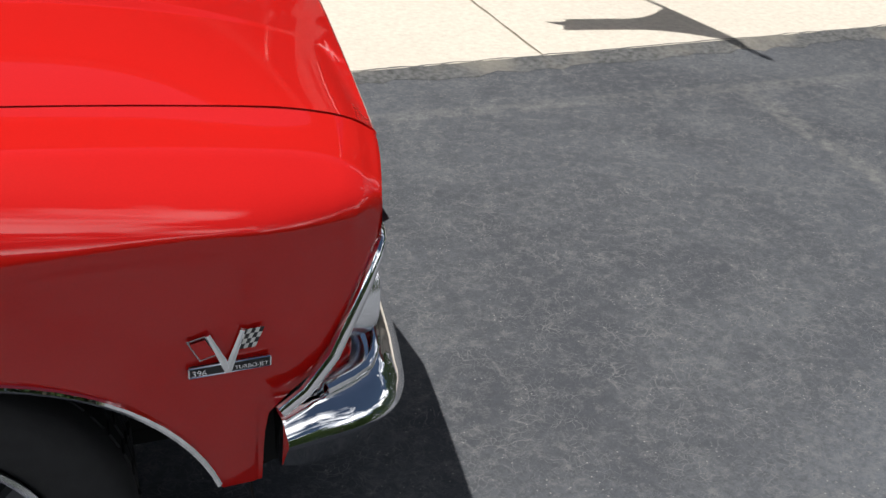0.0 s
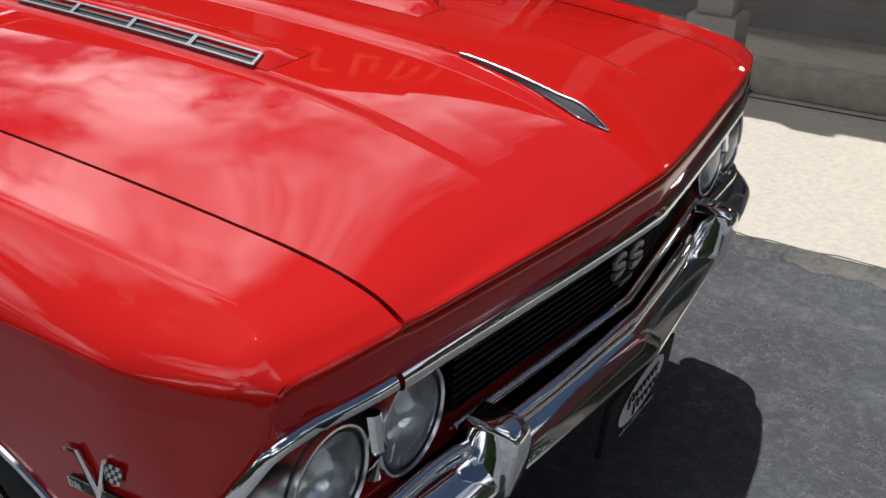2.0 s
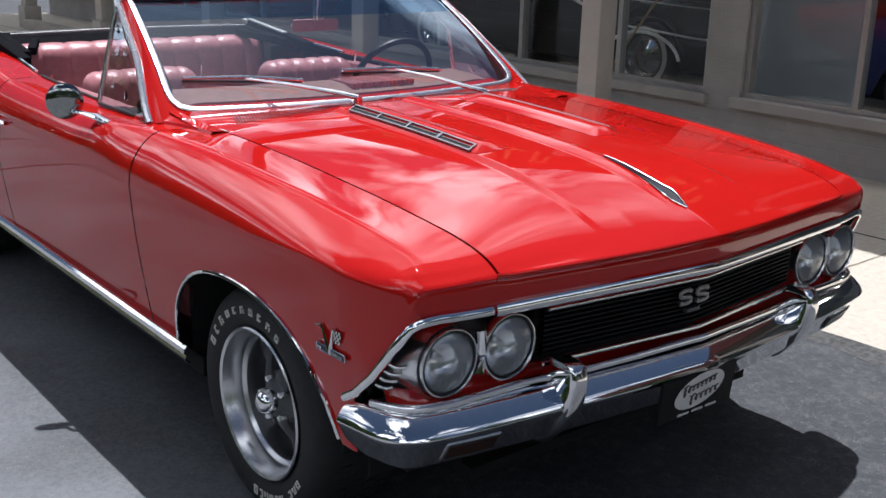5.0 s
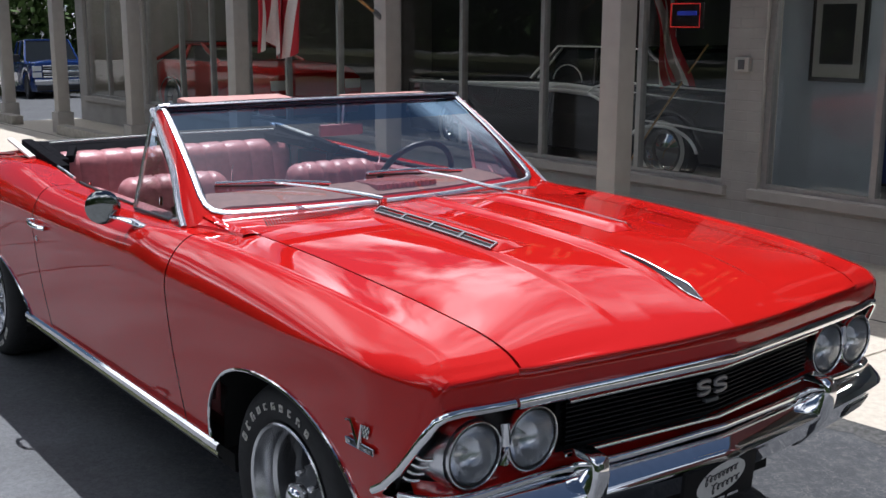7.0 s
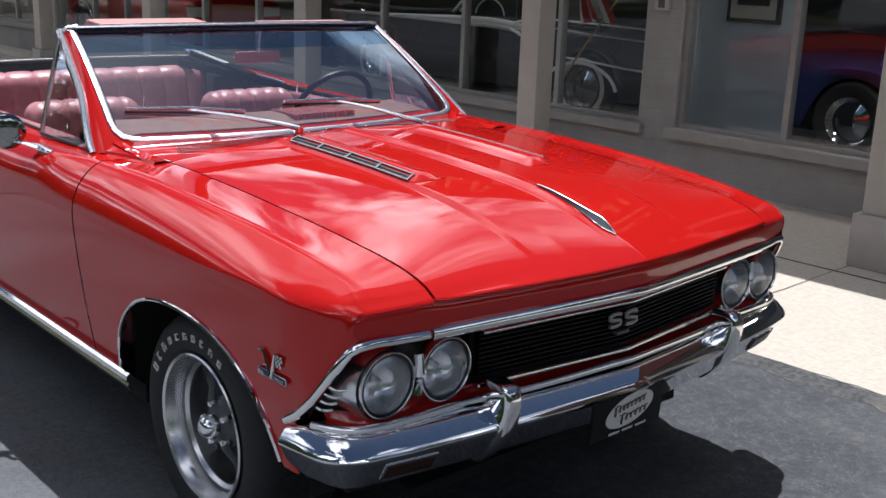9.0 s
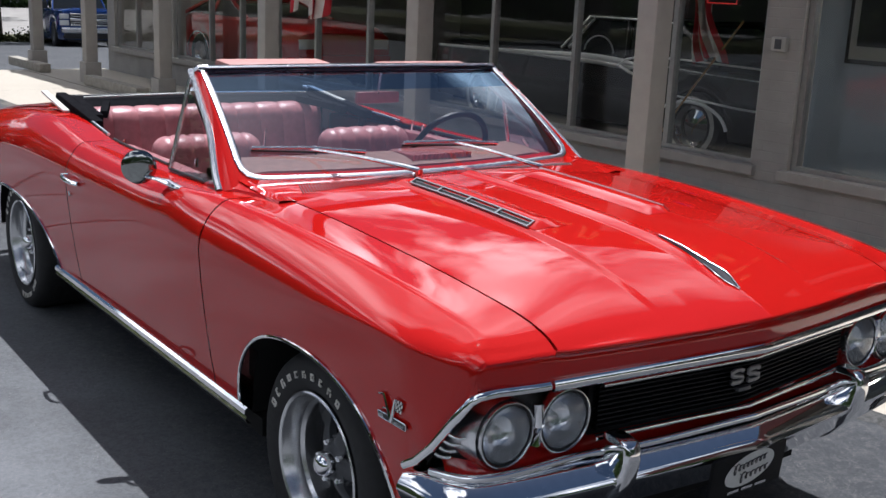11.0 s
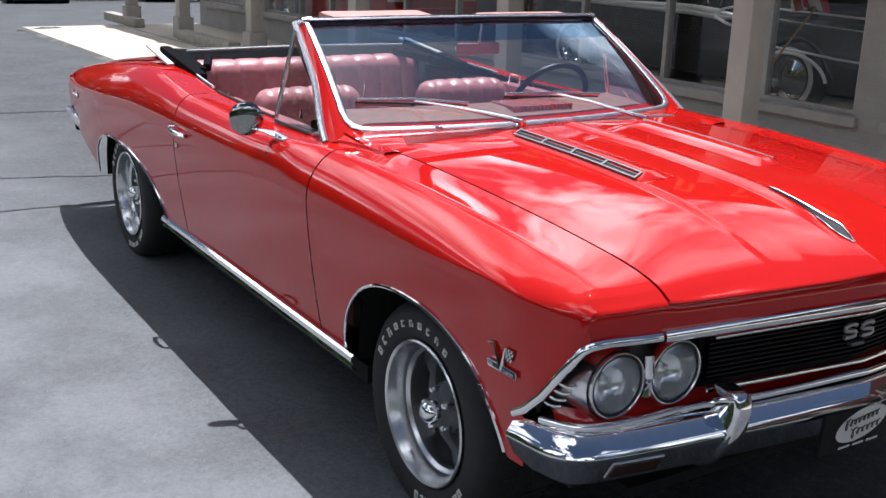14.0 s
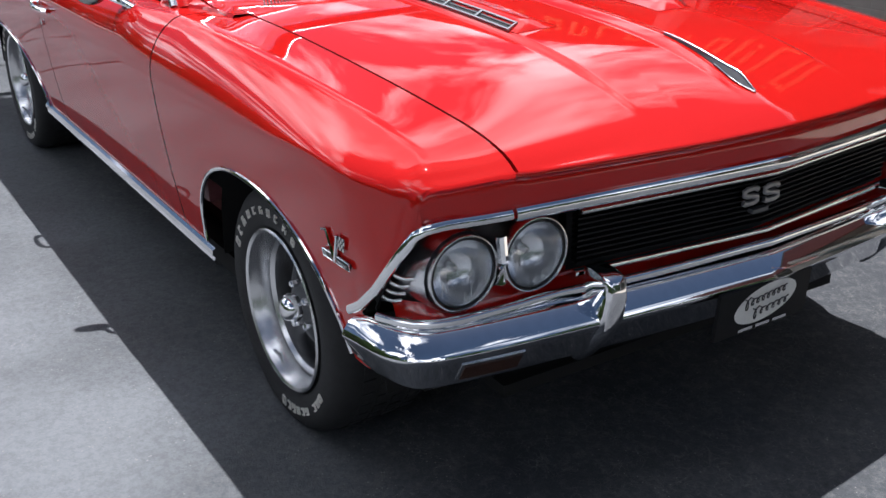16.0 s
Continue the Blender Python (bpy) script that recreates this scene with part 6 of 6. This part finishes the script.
PAINT_WHITE = material("white_car_paint", (0.7, 0.7, 0.69), rough=0.35, coat=0.6, spread=0.04, spread_scale=40)
WHITEWALL = material("whitewall_rubber", (0.55, 0.54, 0.50), rough=0.6, spread=0.08, spread_scale=40)

BRIGHT = material("bright_trim_metal", (0.86, 0.86, 0.84), rough=0.30, metal=0.3, spread=0.05, spread_scale=40)
SILVER = material("silver_enamel", (0.52, 0.52, 0.51), rough=0.3, metal=0.2, spread=0.05, spread_scale=40)

# showroom cars
bc = plain_car("vintage_car", "black vintage hardtop with whitewall tyres and chrome trim in the showroom", SITE @ pose(-6.29, 5.60, 0.02, 0, 0, 0), PAINT_BLACK, 5.3, 1.95, 1.36, 0.96, 0.96, (-0.34, 1.80, 0.26, 0.62), wheel_r=0.335, wall=WHITEWALL, white=(0.74, 0.90))
SIDE = -0.988
for lift, drop, mat, lab in ((1.0, -0.1, BRIGHT, "bright upper band of the side flash"), (-0.1, -1.0, SILVER, "silver lower band of the side flash")):
    rows = []
    for x in np.linspace(-2.45, 0.92, 18):       # broad bright side flash that ends round a dark eye
        h = 0.016 + 0.040 * smooth(-1.9, 0.5, x) - 0.030 * smooth(0.70, 0.92, x)
        zc = 0.868 + 0.012 * (x + 2.3) - 0.035 * smooth(0.2, 0.92, x)
        rows.append([(x, SIDE, zc + h * lift), (x, SIDE - 0.012, zc + h * lerp(lift, drop, 0.3)), (x, SIDE - 0.012, zc + h * lerp(lift, drop, 0.7)), (x, SIDE, zc + h * drop)])
    part("side_flash", sheet(rows), mat, bc, lab)
part("flash_eye", tube([(0.66, SIDE - 0.010, 0.870), (0.76, SIDE - 0.012, 0.93), (0.92, SIDE - 0.010, 0.968), (1.10, SIDE - 0.008, 0.985), (1.3, SIDE + 0.01, 0.985)], 0.013, 6), BRIGHT, bc)
part("flash_eye", tube([(0.68, SIDE - 0.010, 0.850), (0.82, SIDE - 0.012, 0.80), (1.02, SIDE - 0.010, 0.755)], 0.014, 6, taper=[1.4, 1.2, 0.5]), BRIGHT, bc)
part("fender_top_moulding", tube([(1.2, SIDE + 0.02, 0.985), (1.8, SIDE + 0.03, 0.975), (2.50, SIDE + 0.10, 0.955)], 0.011, 6), BRIGHT, bc)
part("fender_crease", tube([(1.25, SIDE - 0.004, 0.90), (1.9, SIDE + 0.004, 0.865), (2.5, SIDE + 0.09, 0.84)], 0.006, 6), SILVER, bc)
part("arch_moulding", tube([(1.643 + 0.47 * math.cos(a), SIDE - 0.006, 0.30 + 0.28 * math.sin(a)) for a in np.linspace(0.15, 2.5, 16)], 0.017, 6), BRIGHT, bc)
part("sill_spear", tube([(1.35, SIDE - 0.004, 0.625), (1.8, SIDE - 0.004, 0.605), (2.2, SIDE, 0.575), (2.55, SIDE + 0.09, 0.555)], 0.011, 6), BRIGHT, bc)
part("screen_post", tube([(-0.36, -0.855, 0.97), (-0.10, -0.70, 1.325)], 0.034, 6, flat=0.5), BRIGHT, bc)
part("quarter_light", tube([(-0.25, -0.850, 0.98), (-0.02, -0.70, 1.315)], 0.040, 6, flat=0.3), BRIGHT, bc)
part("roof_drip_moulding", tube([(-0.10, -0.71, 1.335), (0.5, -0.715, 1.338), (1.20, -0.70, 1.325)], 0.010, 6), BRIGHT, bc)
part("cabin_wheel", tube([(0.22 + 0.22 * math.cos(a), -0.86, 0.95 + 0.19 * math.sin(a)) for a in np.linspace(0.1, 3.0, 15)], 0.008, 6), SILVER, bc)
rc = plain_car("sports_car", "dark red fastback parked inside the showroom", SITE @ pose(-13.28, 4.90, 0.02, 0, 0, 0), PAINT_DKRED, 3.8, 1.8, 1.27, 0.98, 0.93, (-1.85, 0.33, 0.65, 0.80), wheel_r=0.33)
part("window_moulding", tube([(0.40, -0.79, 0.94), (-0.15, -0.72, 1.10), (-0.50, -0.655, 1.245), (-1.3, -0.655, 1.245)], 0.013, 6), CHROME, rc)
part("black_roof", box(-1.22, -0.45, -0.66, 0.66, 1.262, 1.278, bevel=0.006), BLACK, rc, "black vinyl roof skin")
part("arch_moulding", tube([(-1.14 + 0.40 * math.cos(a), -0.905, 0.33 + 0.36 * math.sin(a)) for a in np.linspace(0.3, 2.84, 14)], 0.012, 6), CHROME, rc)
plain_car("muscle_car", "deep blue coupe parked inside the showroom", SITE @ pose(-0.42, 5.75, 0.02, 0, 0, 0), PAINT_BLUE, 4.9, 1.9, 1.22, 0.84, 0.80, (-1.3, 0.6, 0.6, 0.5), wheel_r=0.335)

# parked cars past the building
plain_car("parked_suv", "black off-road vehicle parked at the verge", pose(-34.6, 2.05, -0.910, 0, 0, -6), PAINT_BLACK, 4.3, 1.85, 1.85, 1.15, 1.10, (-2.0, 0.6, 0.05, 0.2), wheel_r=0.40, dark_rim=True)
plain_car("parked_sedan", "dark grey sedan seen from behind at the verge", pose(-34.3, 5.05, -0.90, 0, 0, 170), PAINT_GREY, 4.8, 1.85, 1.46, 0.98, 0.92, (-1.6, 1.0, 0.6, 0.7), wheel_r=0.33, dark_rim=True, lamps=False)
plain_car("parked_car", "dark red car half hidden behind others at the verge", pose(-40.5, 3.6, -1.183, 0, 0, 95), PAINT_DKRED, 4.6, 1.8, 1.5, 1.0, 0.95, (-1.6, 0.9, 0.5, 0.6), wheel_r=0.34, dark_rim=True)
sd = bpy.data.objects["parked_sedan"]
part("rear_plate", box(-2.475, -2.455, -0.26, 0.26, 0.62, 0.74, bevel=0.006), OFFWHITE, sd, "plain pale rear plate")
part("boot_lip", tube([(-2.36, -0.78, 0.99), (-2.42, -0.4, 1.01), (-2.43, 0, 1.015), (-2.42, 0.4, 1.01), (-2.36, 0.78, 0.99)], 0.025, 8), PAINT_GREY, sd)
for s in (-1, 1):
    part("tail_lamp", box(-2.42, -2.38, s * 0.66 - 0.16, s * 0.66 + 0.16, 0.80, 0.87, bevel=0.012), TAILDARK, sd, "dark slim tail lamp")
part("rear_skirt", box(-2.47, -2.38, -0.72, 0.72, 0.22, 0.36, bevel=0.03), BLACK, sd)
su = bpy.data.objects["parked_suv"]
for s in (-1, 1):
    part("round_lamp", tube([(2.14, s * 0.55, 0.93), (2.19, s * 0.55, 0.93)], 0.11, 20), OFFWHITE, su)
part("winch_bumper", box(2.12, 2.28, -0.80, 0.80, 0.48, 0.66, bevel=0.03), GUNMETAL, su)
tr = plain_car("pickup_truck", "bright blue pickup truck with a chrome grille", pose(-35.40, 9.54, -0.953, 0, -2.6, -6), PAINT_TRUCK, 5.6, 2.0, 1.95, 1.20, 1.19, (-0.9, 1.15, 0.1, 0.62), wheel_r=0.40, bed=True, dark_rim=True, lamps=False)
part("grille_panel", box(2.78, 2.815, -0.66, 0.66, 0.66, 1.06, bevel=0.02), BLACK, tr)
for z, h in ((0.69, 0.022), (0.86, 0.040), (1.04, 0.022)):
    part("grille_bar", box(2.80, 2.84, -0.64, 0.64, z - h, z + h, bevel=0.008), CHROME, tr)
for k in range(2):
    part("grille_slat", box(2.80, 2.83, -0.62, 0.62, 0.76 + 0.19 * k, 0.785 + 0.19 * k, bevel=0.004), STEEL, tr)
part("truck_bumper", box(2.80, 2.95, -0.94, 0.94, 0.44, 0.62, bevel=0.035), POLISHED, tr)
part("bumper_valance", box(2.72, 2.90, -0.86, 0.86, 0.26, 0.43, bevel=0.03), BLACK, tr)
part("hood_bulge", box(1.3, 2.70, -0.55, 0.55, 1.16, 1.235, bevel=0.035), PAINT_TRUCK, tr)
for s in (-1, 1):
    for z0, z1 in ((0.68, 0.84), (0.88, 1.04)):
        part("headlamp", box(2.74, 2.82, s * 0.82 - 0.14, s * 0.82 + 0.14, z0, z1, bevel=0.02), OFFWHITE, tr, "pale square headlamp")
    part("side_mirror", box(0.95, 1.10, s * 1.12 - 0.12, s * 1.12 + 0.12, 1.20, 1.44, bevel=0.03), BLACK, tr)
# street side, behind the viewer
for k, (x, y, pnt, lab) in enumerate(((-9.0, -17.0, PAINT_WHITE, "white wagon parked across the lot"), (-4.0, -17.5, PAINT_GREY, "grey wagon parked across the lot"), (3.5, -17.0, PAINT_WHITE, "white wagon parked across the lot"))):
    plain_car("parked_wagon", lab, pose(x, y, GROUND_Z, 0, 0, 92), pnt, 4.6, 1.85, 1.70, 1.05, 1.0, (-2.0, 0.8, 0.15, 0.5), wheel_r=0.36, dark_rim=True)

# ---- flags ----
FLAG_RED = material("red_flag_cloth", (0.40, 0.02, 0.03), rough=0.85, spread=0.1, spread_scale=60, bump=0.2, bump_scale=700)
FLAG_WHITE = material("white_flag_cloth", (0.68, 0.66, 0.62), rough=0.85, spread=0.06, spread_scale=60, bump=0.2, bump_scale=700)
FLAG_BLUE = material("navy_flag_cloth", (0.02, 0.03, 0.12), rough=0.85, spread=0.1, spread_scale=60, bump=0.2, bump_scale=700)


def flag_cloth(f, P, split):
    for k in range(13):
        rows = [[P(lerp(k / 13, (k + 1) / 13, a), v) for a in (0.0, 0.5, 1.0)] for v in np.linspace(split if k >= 6 else 0.0, 1.0, 18)]
        part("stripe", sheet(rows), FLAG_RED if k % 2 == 0 else FLAG_WHITE, f)
    rows = [[P(lerp(6 / 13, 1.0, a), v) for a in np.linspace(0, 1, 9)] for v in np.linspace(0.0, split, 9)]
    part("canton", sheet(rows), FLAG_BLUE, f)


def hanging_flag(m, sway, gather=0.35):
    """A striped flag that hangs in folds from a slanting wooden pole."""
    f = thing("flag", "red and white striped flag with a blue corner hanging in folds", "flag", m, "flags on poles")
    part("pole", tube([(0, 0.03, -0.02), (0.01, -0.65, 0.41), (0.02, -1.36, 0.85)], 0.013, 8), WOODPOLE, f)
    part("pole_tip", tube([(0.02, -1.35, 0.84), (0.021, -1.41, 0.88)], 0.02, 10, taper=[1.0, 0.5]), BRASS, f)
    part("pole_socket", tube([(0, 0.06, -0.05), (0, -0.06, 0.045)], 0.024, 10), GUNMETAL, f)

    def P(u, v):                      # u along the pole, v down the cloth
        k = smooth(0.0, 0.7, v)
        y = -0.80 - 0.50 * u * (1 - gather * k) - (0.08 + 0.35 * (gather - 0.35)) * k
        z = 0.50 + 0.31 * u * (1 - 0.75 * k) - 0.74 * v - 0.14 * abs(math.sin(4.1 * u + 0.5)) * v
        fold = 0.085 * (1.35 - gather) * math.sin(u * 14 + 1.3 * v) * smooth(0.0, 0.35, v)
        return Vector((0.012 + fold - sway * v * v, y + 0.03 * math.sin(u * 23 + 2 * v) * k, z))
    flag_cloth(f, P, 0.42)


BRASS = material("brass", (0.60, 0.42, 0.16), rough=0.3, metal=1.0, spread=0.08, spread_scale=40)
for u, sway, gather in ((-5.44, 0.06, 0.35), (2.48, 0.42, 0.80), (-15.75, 0.06, 0.35)):
    hanging_flag(SITE @ pose(u, V_POST - 0.09, 1.66), sway, gather)

# a furled flag on a slanting pole stands inside the window
inside = thing("standing_flag", "striped flag gathered on a slanting wooden pole behind the glass", "flag", SITE @ pose(-4.95, 4.36, 0.02), "flags on poles")
part("stand", lathe([(0.0, 0.05), (0.03, 0.05), (0.05, 0.03), (0.15, 0.015), (0.16, 0.0)], 24, pose(0, 0, 0, 90, 0, 0)), BRASS, inside)
part("pole", tube([(0, 0, 0.03), (0.52, 0, 0.75), (1.02, 0, 1.40)], 0.010, 8), WOODPOLE, inside)
part("staff", tube([(0.42, 0.03, 2.15), (0.36, 0.03, 2.98)], 0.012, 8), BLACK, inside)


def furled(u, v):
    k = smooth(0.0, 0.6, v)
    return Vector((0.40 + (u - 0.5) * lerp(0.12, 0.26, k) + 0.30 * v - 0.045 * math.sin(8 * v + 3 * u), -0.02 + 0.07 * math.sin(u * 17 + 3 * v), 2.22 - 1.16 * v - 0.14 * abs(u - 0.6)))


flag_cloth(inside, furled, 0.30)

# ---- verge and trees ----
GRASS = material("dry_verge_grass", (0.070, 0.078, 0.034), rough=0.95, spread=0.35, spread_scale=3, bump=0.6, bump_scale=60, second=(0.16, 0.13, 0.06), second_scale=0.8, second_amount=0.7)
BARK = material("grey_brown_bark", (0.10, 0.08, 0.06), rough=0.95, spread=0.3, spread_scale=8, bump=0.6, bump_scale=30)
LEAF = material("tree_leaves", (0.050, 0.085, 0.024), rough=0.7, spec=0.12, spread=0.45, spread_scale=2.0)
HEDGELEAF = material("dusty_olive_leaves", (0.034, 0.038, 0.018), rough=0.9, spec=0.0, spread=0.5, spread_scale=1.2, second=(0.085, 0.062, 0.035), second_scale=0.5, second_amount=0.7)
ROAD = material("sunlit_concrete_road", (0.30, 0.285, 0.265), rough=0.9, spread=0.1, spread_scale=1.0)
structure("verge", box(-43, -37.6, -30, 40, -1.7, -1.04), GRASS, "strip of dry grass along the lot", category="verge")
structure("road", box(-75, -43.5, -60, 60, -1.9, -1.16), ROAD, "pale sunlit street beyond the verge", category="road")
structure("verge_south", box(-60, 60, -26, -20, -0.3, 0.05), GRASS, "strip of grass on the street side", category="verge")


def tree(m, height, spread, seed):
    rnd = random.Random(seed)
    t = thing("tree", "broad leafy tree with a grey-brown trunk", "tree", m, "trees round the lot")
    bm = bmesh.new()
    add_tube(bm, [(0, 0, -0.2), (0.05, 0.02, height * 0.2), (0.0, 0.1, height * 0.42), (0.1, 0.05, height * 0.7)], 0.22, 9, taper=[1.3, 1.0, 0.75, 0.3])
    tips = []
    for k in range(9):
        a = k * 2.4 + rnd.random()
        h0 = height * (0.30 + 0.04 * k)
        tip = Vector((math.cos(a) * spread * rnd.uniform(0.5, 0.8), math.sin(a) * spread * rnd.uniform(0.5, 0.8), h0 + height * rnd.uniform(0.15, 0.35)))
        add_tube(bm, [(0.03, 0.05, h0), tip * 0.5 + Vector((0, 0, h0 * 0.5 + 0.2)), tip], 0.08, 6, taper=[1.0, 0.7, 0.3])
        tips.append(tip)
    part("trunk", bm, BARK, t)
    tips += [Vector((0, 0, height * 0.85)), Vector((spread * 0.3, 0, height * 0.75)), Vector((-spread * 0.3, 0.2, height * 0.8))]
    verts, faces = [], []
    for tip in tips:
        for k in range(260):
            d = Vector((rnd.gauss(0, 1), rnd.gauss(0, 1), rnd.gauss(0, 0.7)))
            d = d.normalized() * (rnd.random() ** 0.45) * spread * 0.42
            p = tip + d
            n_ = Vector((rnd.gauss(0, 1), rnd.gauss(0, 1), rnd.gauss(0, 1) + 0.6)).normalized()
            a = n_.orthogonal().normalized() * rnd.uniform(0.09, 0.2)
            b = n_.cross(a) * rnd.uniform(0.5, 0.8)
            i = len(verts)
            verts += [p - a, p + b, p + a, p - b]
            faces.append((i, i + 1, i + 2, i + 3))
    me = bpy.data.meshes.new("crown")
    me.from_pydata([tuple(v) for v in verts], [], faces)
    me.materials.append(LEAF)
    cr = new("crown", me)
    cr.parent = t
    return t


t0 = tree(pose(-39.5, 8.0, -1.1), 8.5, 3.2, 3)
t1 = tree(pose(-42, 0.0, -1.1), 9.5, 3.8, 8)
for k, (x, y, s) in enumerate(((-41, 13.5, 40), (-60, 12.0, 200), (-62, 5.0, 310), (-58, -2, 150), (-40, -10.0, 80), (-61, 20.0, 20), (-44, 22, 100))):
    copy_thing(t0 if k % 2 else t1, pose(x, y, -1.0, 0, 0, s))
for k, x in enumerate((-26, -20, -14.5, -9, -3.5, 2, 8, 14)):
    copy_thing(t1 if k % 2 else t0, pose(x, -23 - 1.5 * (k % 3), -0.1, 0, 0, 70 * k))
# low hedge at the verge
rnd = random.Random(5)
verts, faces = [], []
for k in range(15000):
    y = rnd.uniform(-8, 22)
    p = Vector((-38.4 + rnd.gauss(0, 0.40), y, -1.06 + abs(rnd.gauss(0, 0.27)) * (0.9 + 0.25 * math.sin(y * 1.3) + 0.2 * math.sin(y * 3.7))))
    n_ = Vector((rnd.gauss(0, 1), rnd.gauss(0, 1), rnd.gauss(0, 1) + 0.6)).normalized()
    a = n_.orthogonal().normalized() * rnd.uniform(0.03, 0.065)
    b = n_.cross(a)
    i = len(verts)
    verts += [p - a, p + b, p + a, p - b]
    faces.append((i, i + 1, i + 2, i + 3))
me = bpy.data.meshes.new("hedge")
me.from_pydata([tuple(v) for v in verts], [], faces)
me.materials.append(HEDGELEAF)
tagged(new("hedge", me), "low ragged green hedge along the verge", "hedge", "", "stuff")


def woods(name, label, spot, count, seed):
    """A far, dense wall of leaves with an uneven top."""
    r = random.Random(seed)
    vs_, fs_ = [], []
    for _ in range(count):
        p = spot(r)
        n_ = Vector((r.gauss(0, 1), r.gauss(0, 1), r.gauss(0, 1) + 0.5)).normalized()
        a = n_.orthogonal().normalized() * r.uniform(0.18, 0.40)
        b = n_.cross(a) * r.uniform(0.5, 0.9)
        i = len(vs_)
        vs_ += [p - a, p + b, p + a, p - b]
        fs_.append((i, i + 1, i + 2, i + 3))
    me_ = bpy.data.meshes.new(name)
    me_.from_pydata([tuple(v) for v in vs_], [], fs_)
    me_.materials.append(LEAF)
    return tagged(new(name, me_), label, "woods", "", "stuff")


def south_spot(r):
    x = r.uniform(-75, 40)
    return Vector((x, -33 + r.gauss(0, 1.3), r.random() ** 1.0 * (12.5 + 1.6 * math.sin(x * 0.5) + 0.9 * math.sin(x * 1.3))))


def west_spot(r):
    y = r.uniform(-45, 75)
    return Vector((-80 + r.gauss(0, 1.5), y, -1.4 + r.random() ** 1.25 * (9.5 + 1.8 * math.sin(y * 0.45) + 1.0 * math.sin(y * 1.2))))


def east_spot(r):
    y = r.uniform(-45, 40)
    return Vector((36 + r.gauss(0, 1.3), y, r.random() ** 0.9 * (13.0 + 1.6 * math.sin(y * 0.5) + 0.9 * math.sin(y * 1.3))))


woods("far_woods", "dense dark green woods across the street", south_spot, 80000, 21)
# east woods are out of view, added to block low sky light
woods("far_woods", "unseen dark green woods added to block low sky light", east_spot, 40000, 23)
woods("far_woods", "dense dark green woods beyond the road", west_spot, 60000, 22)
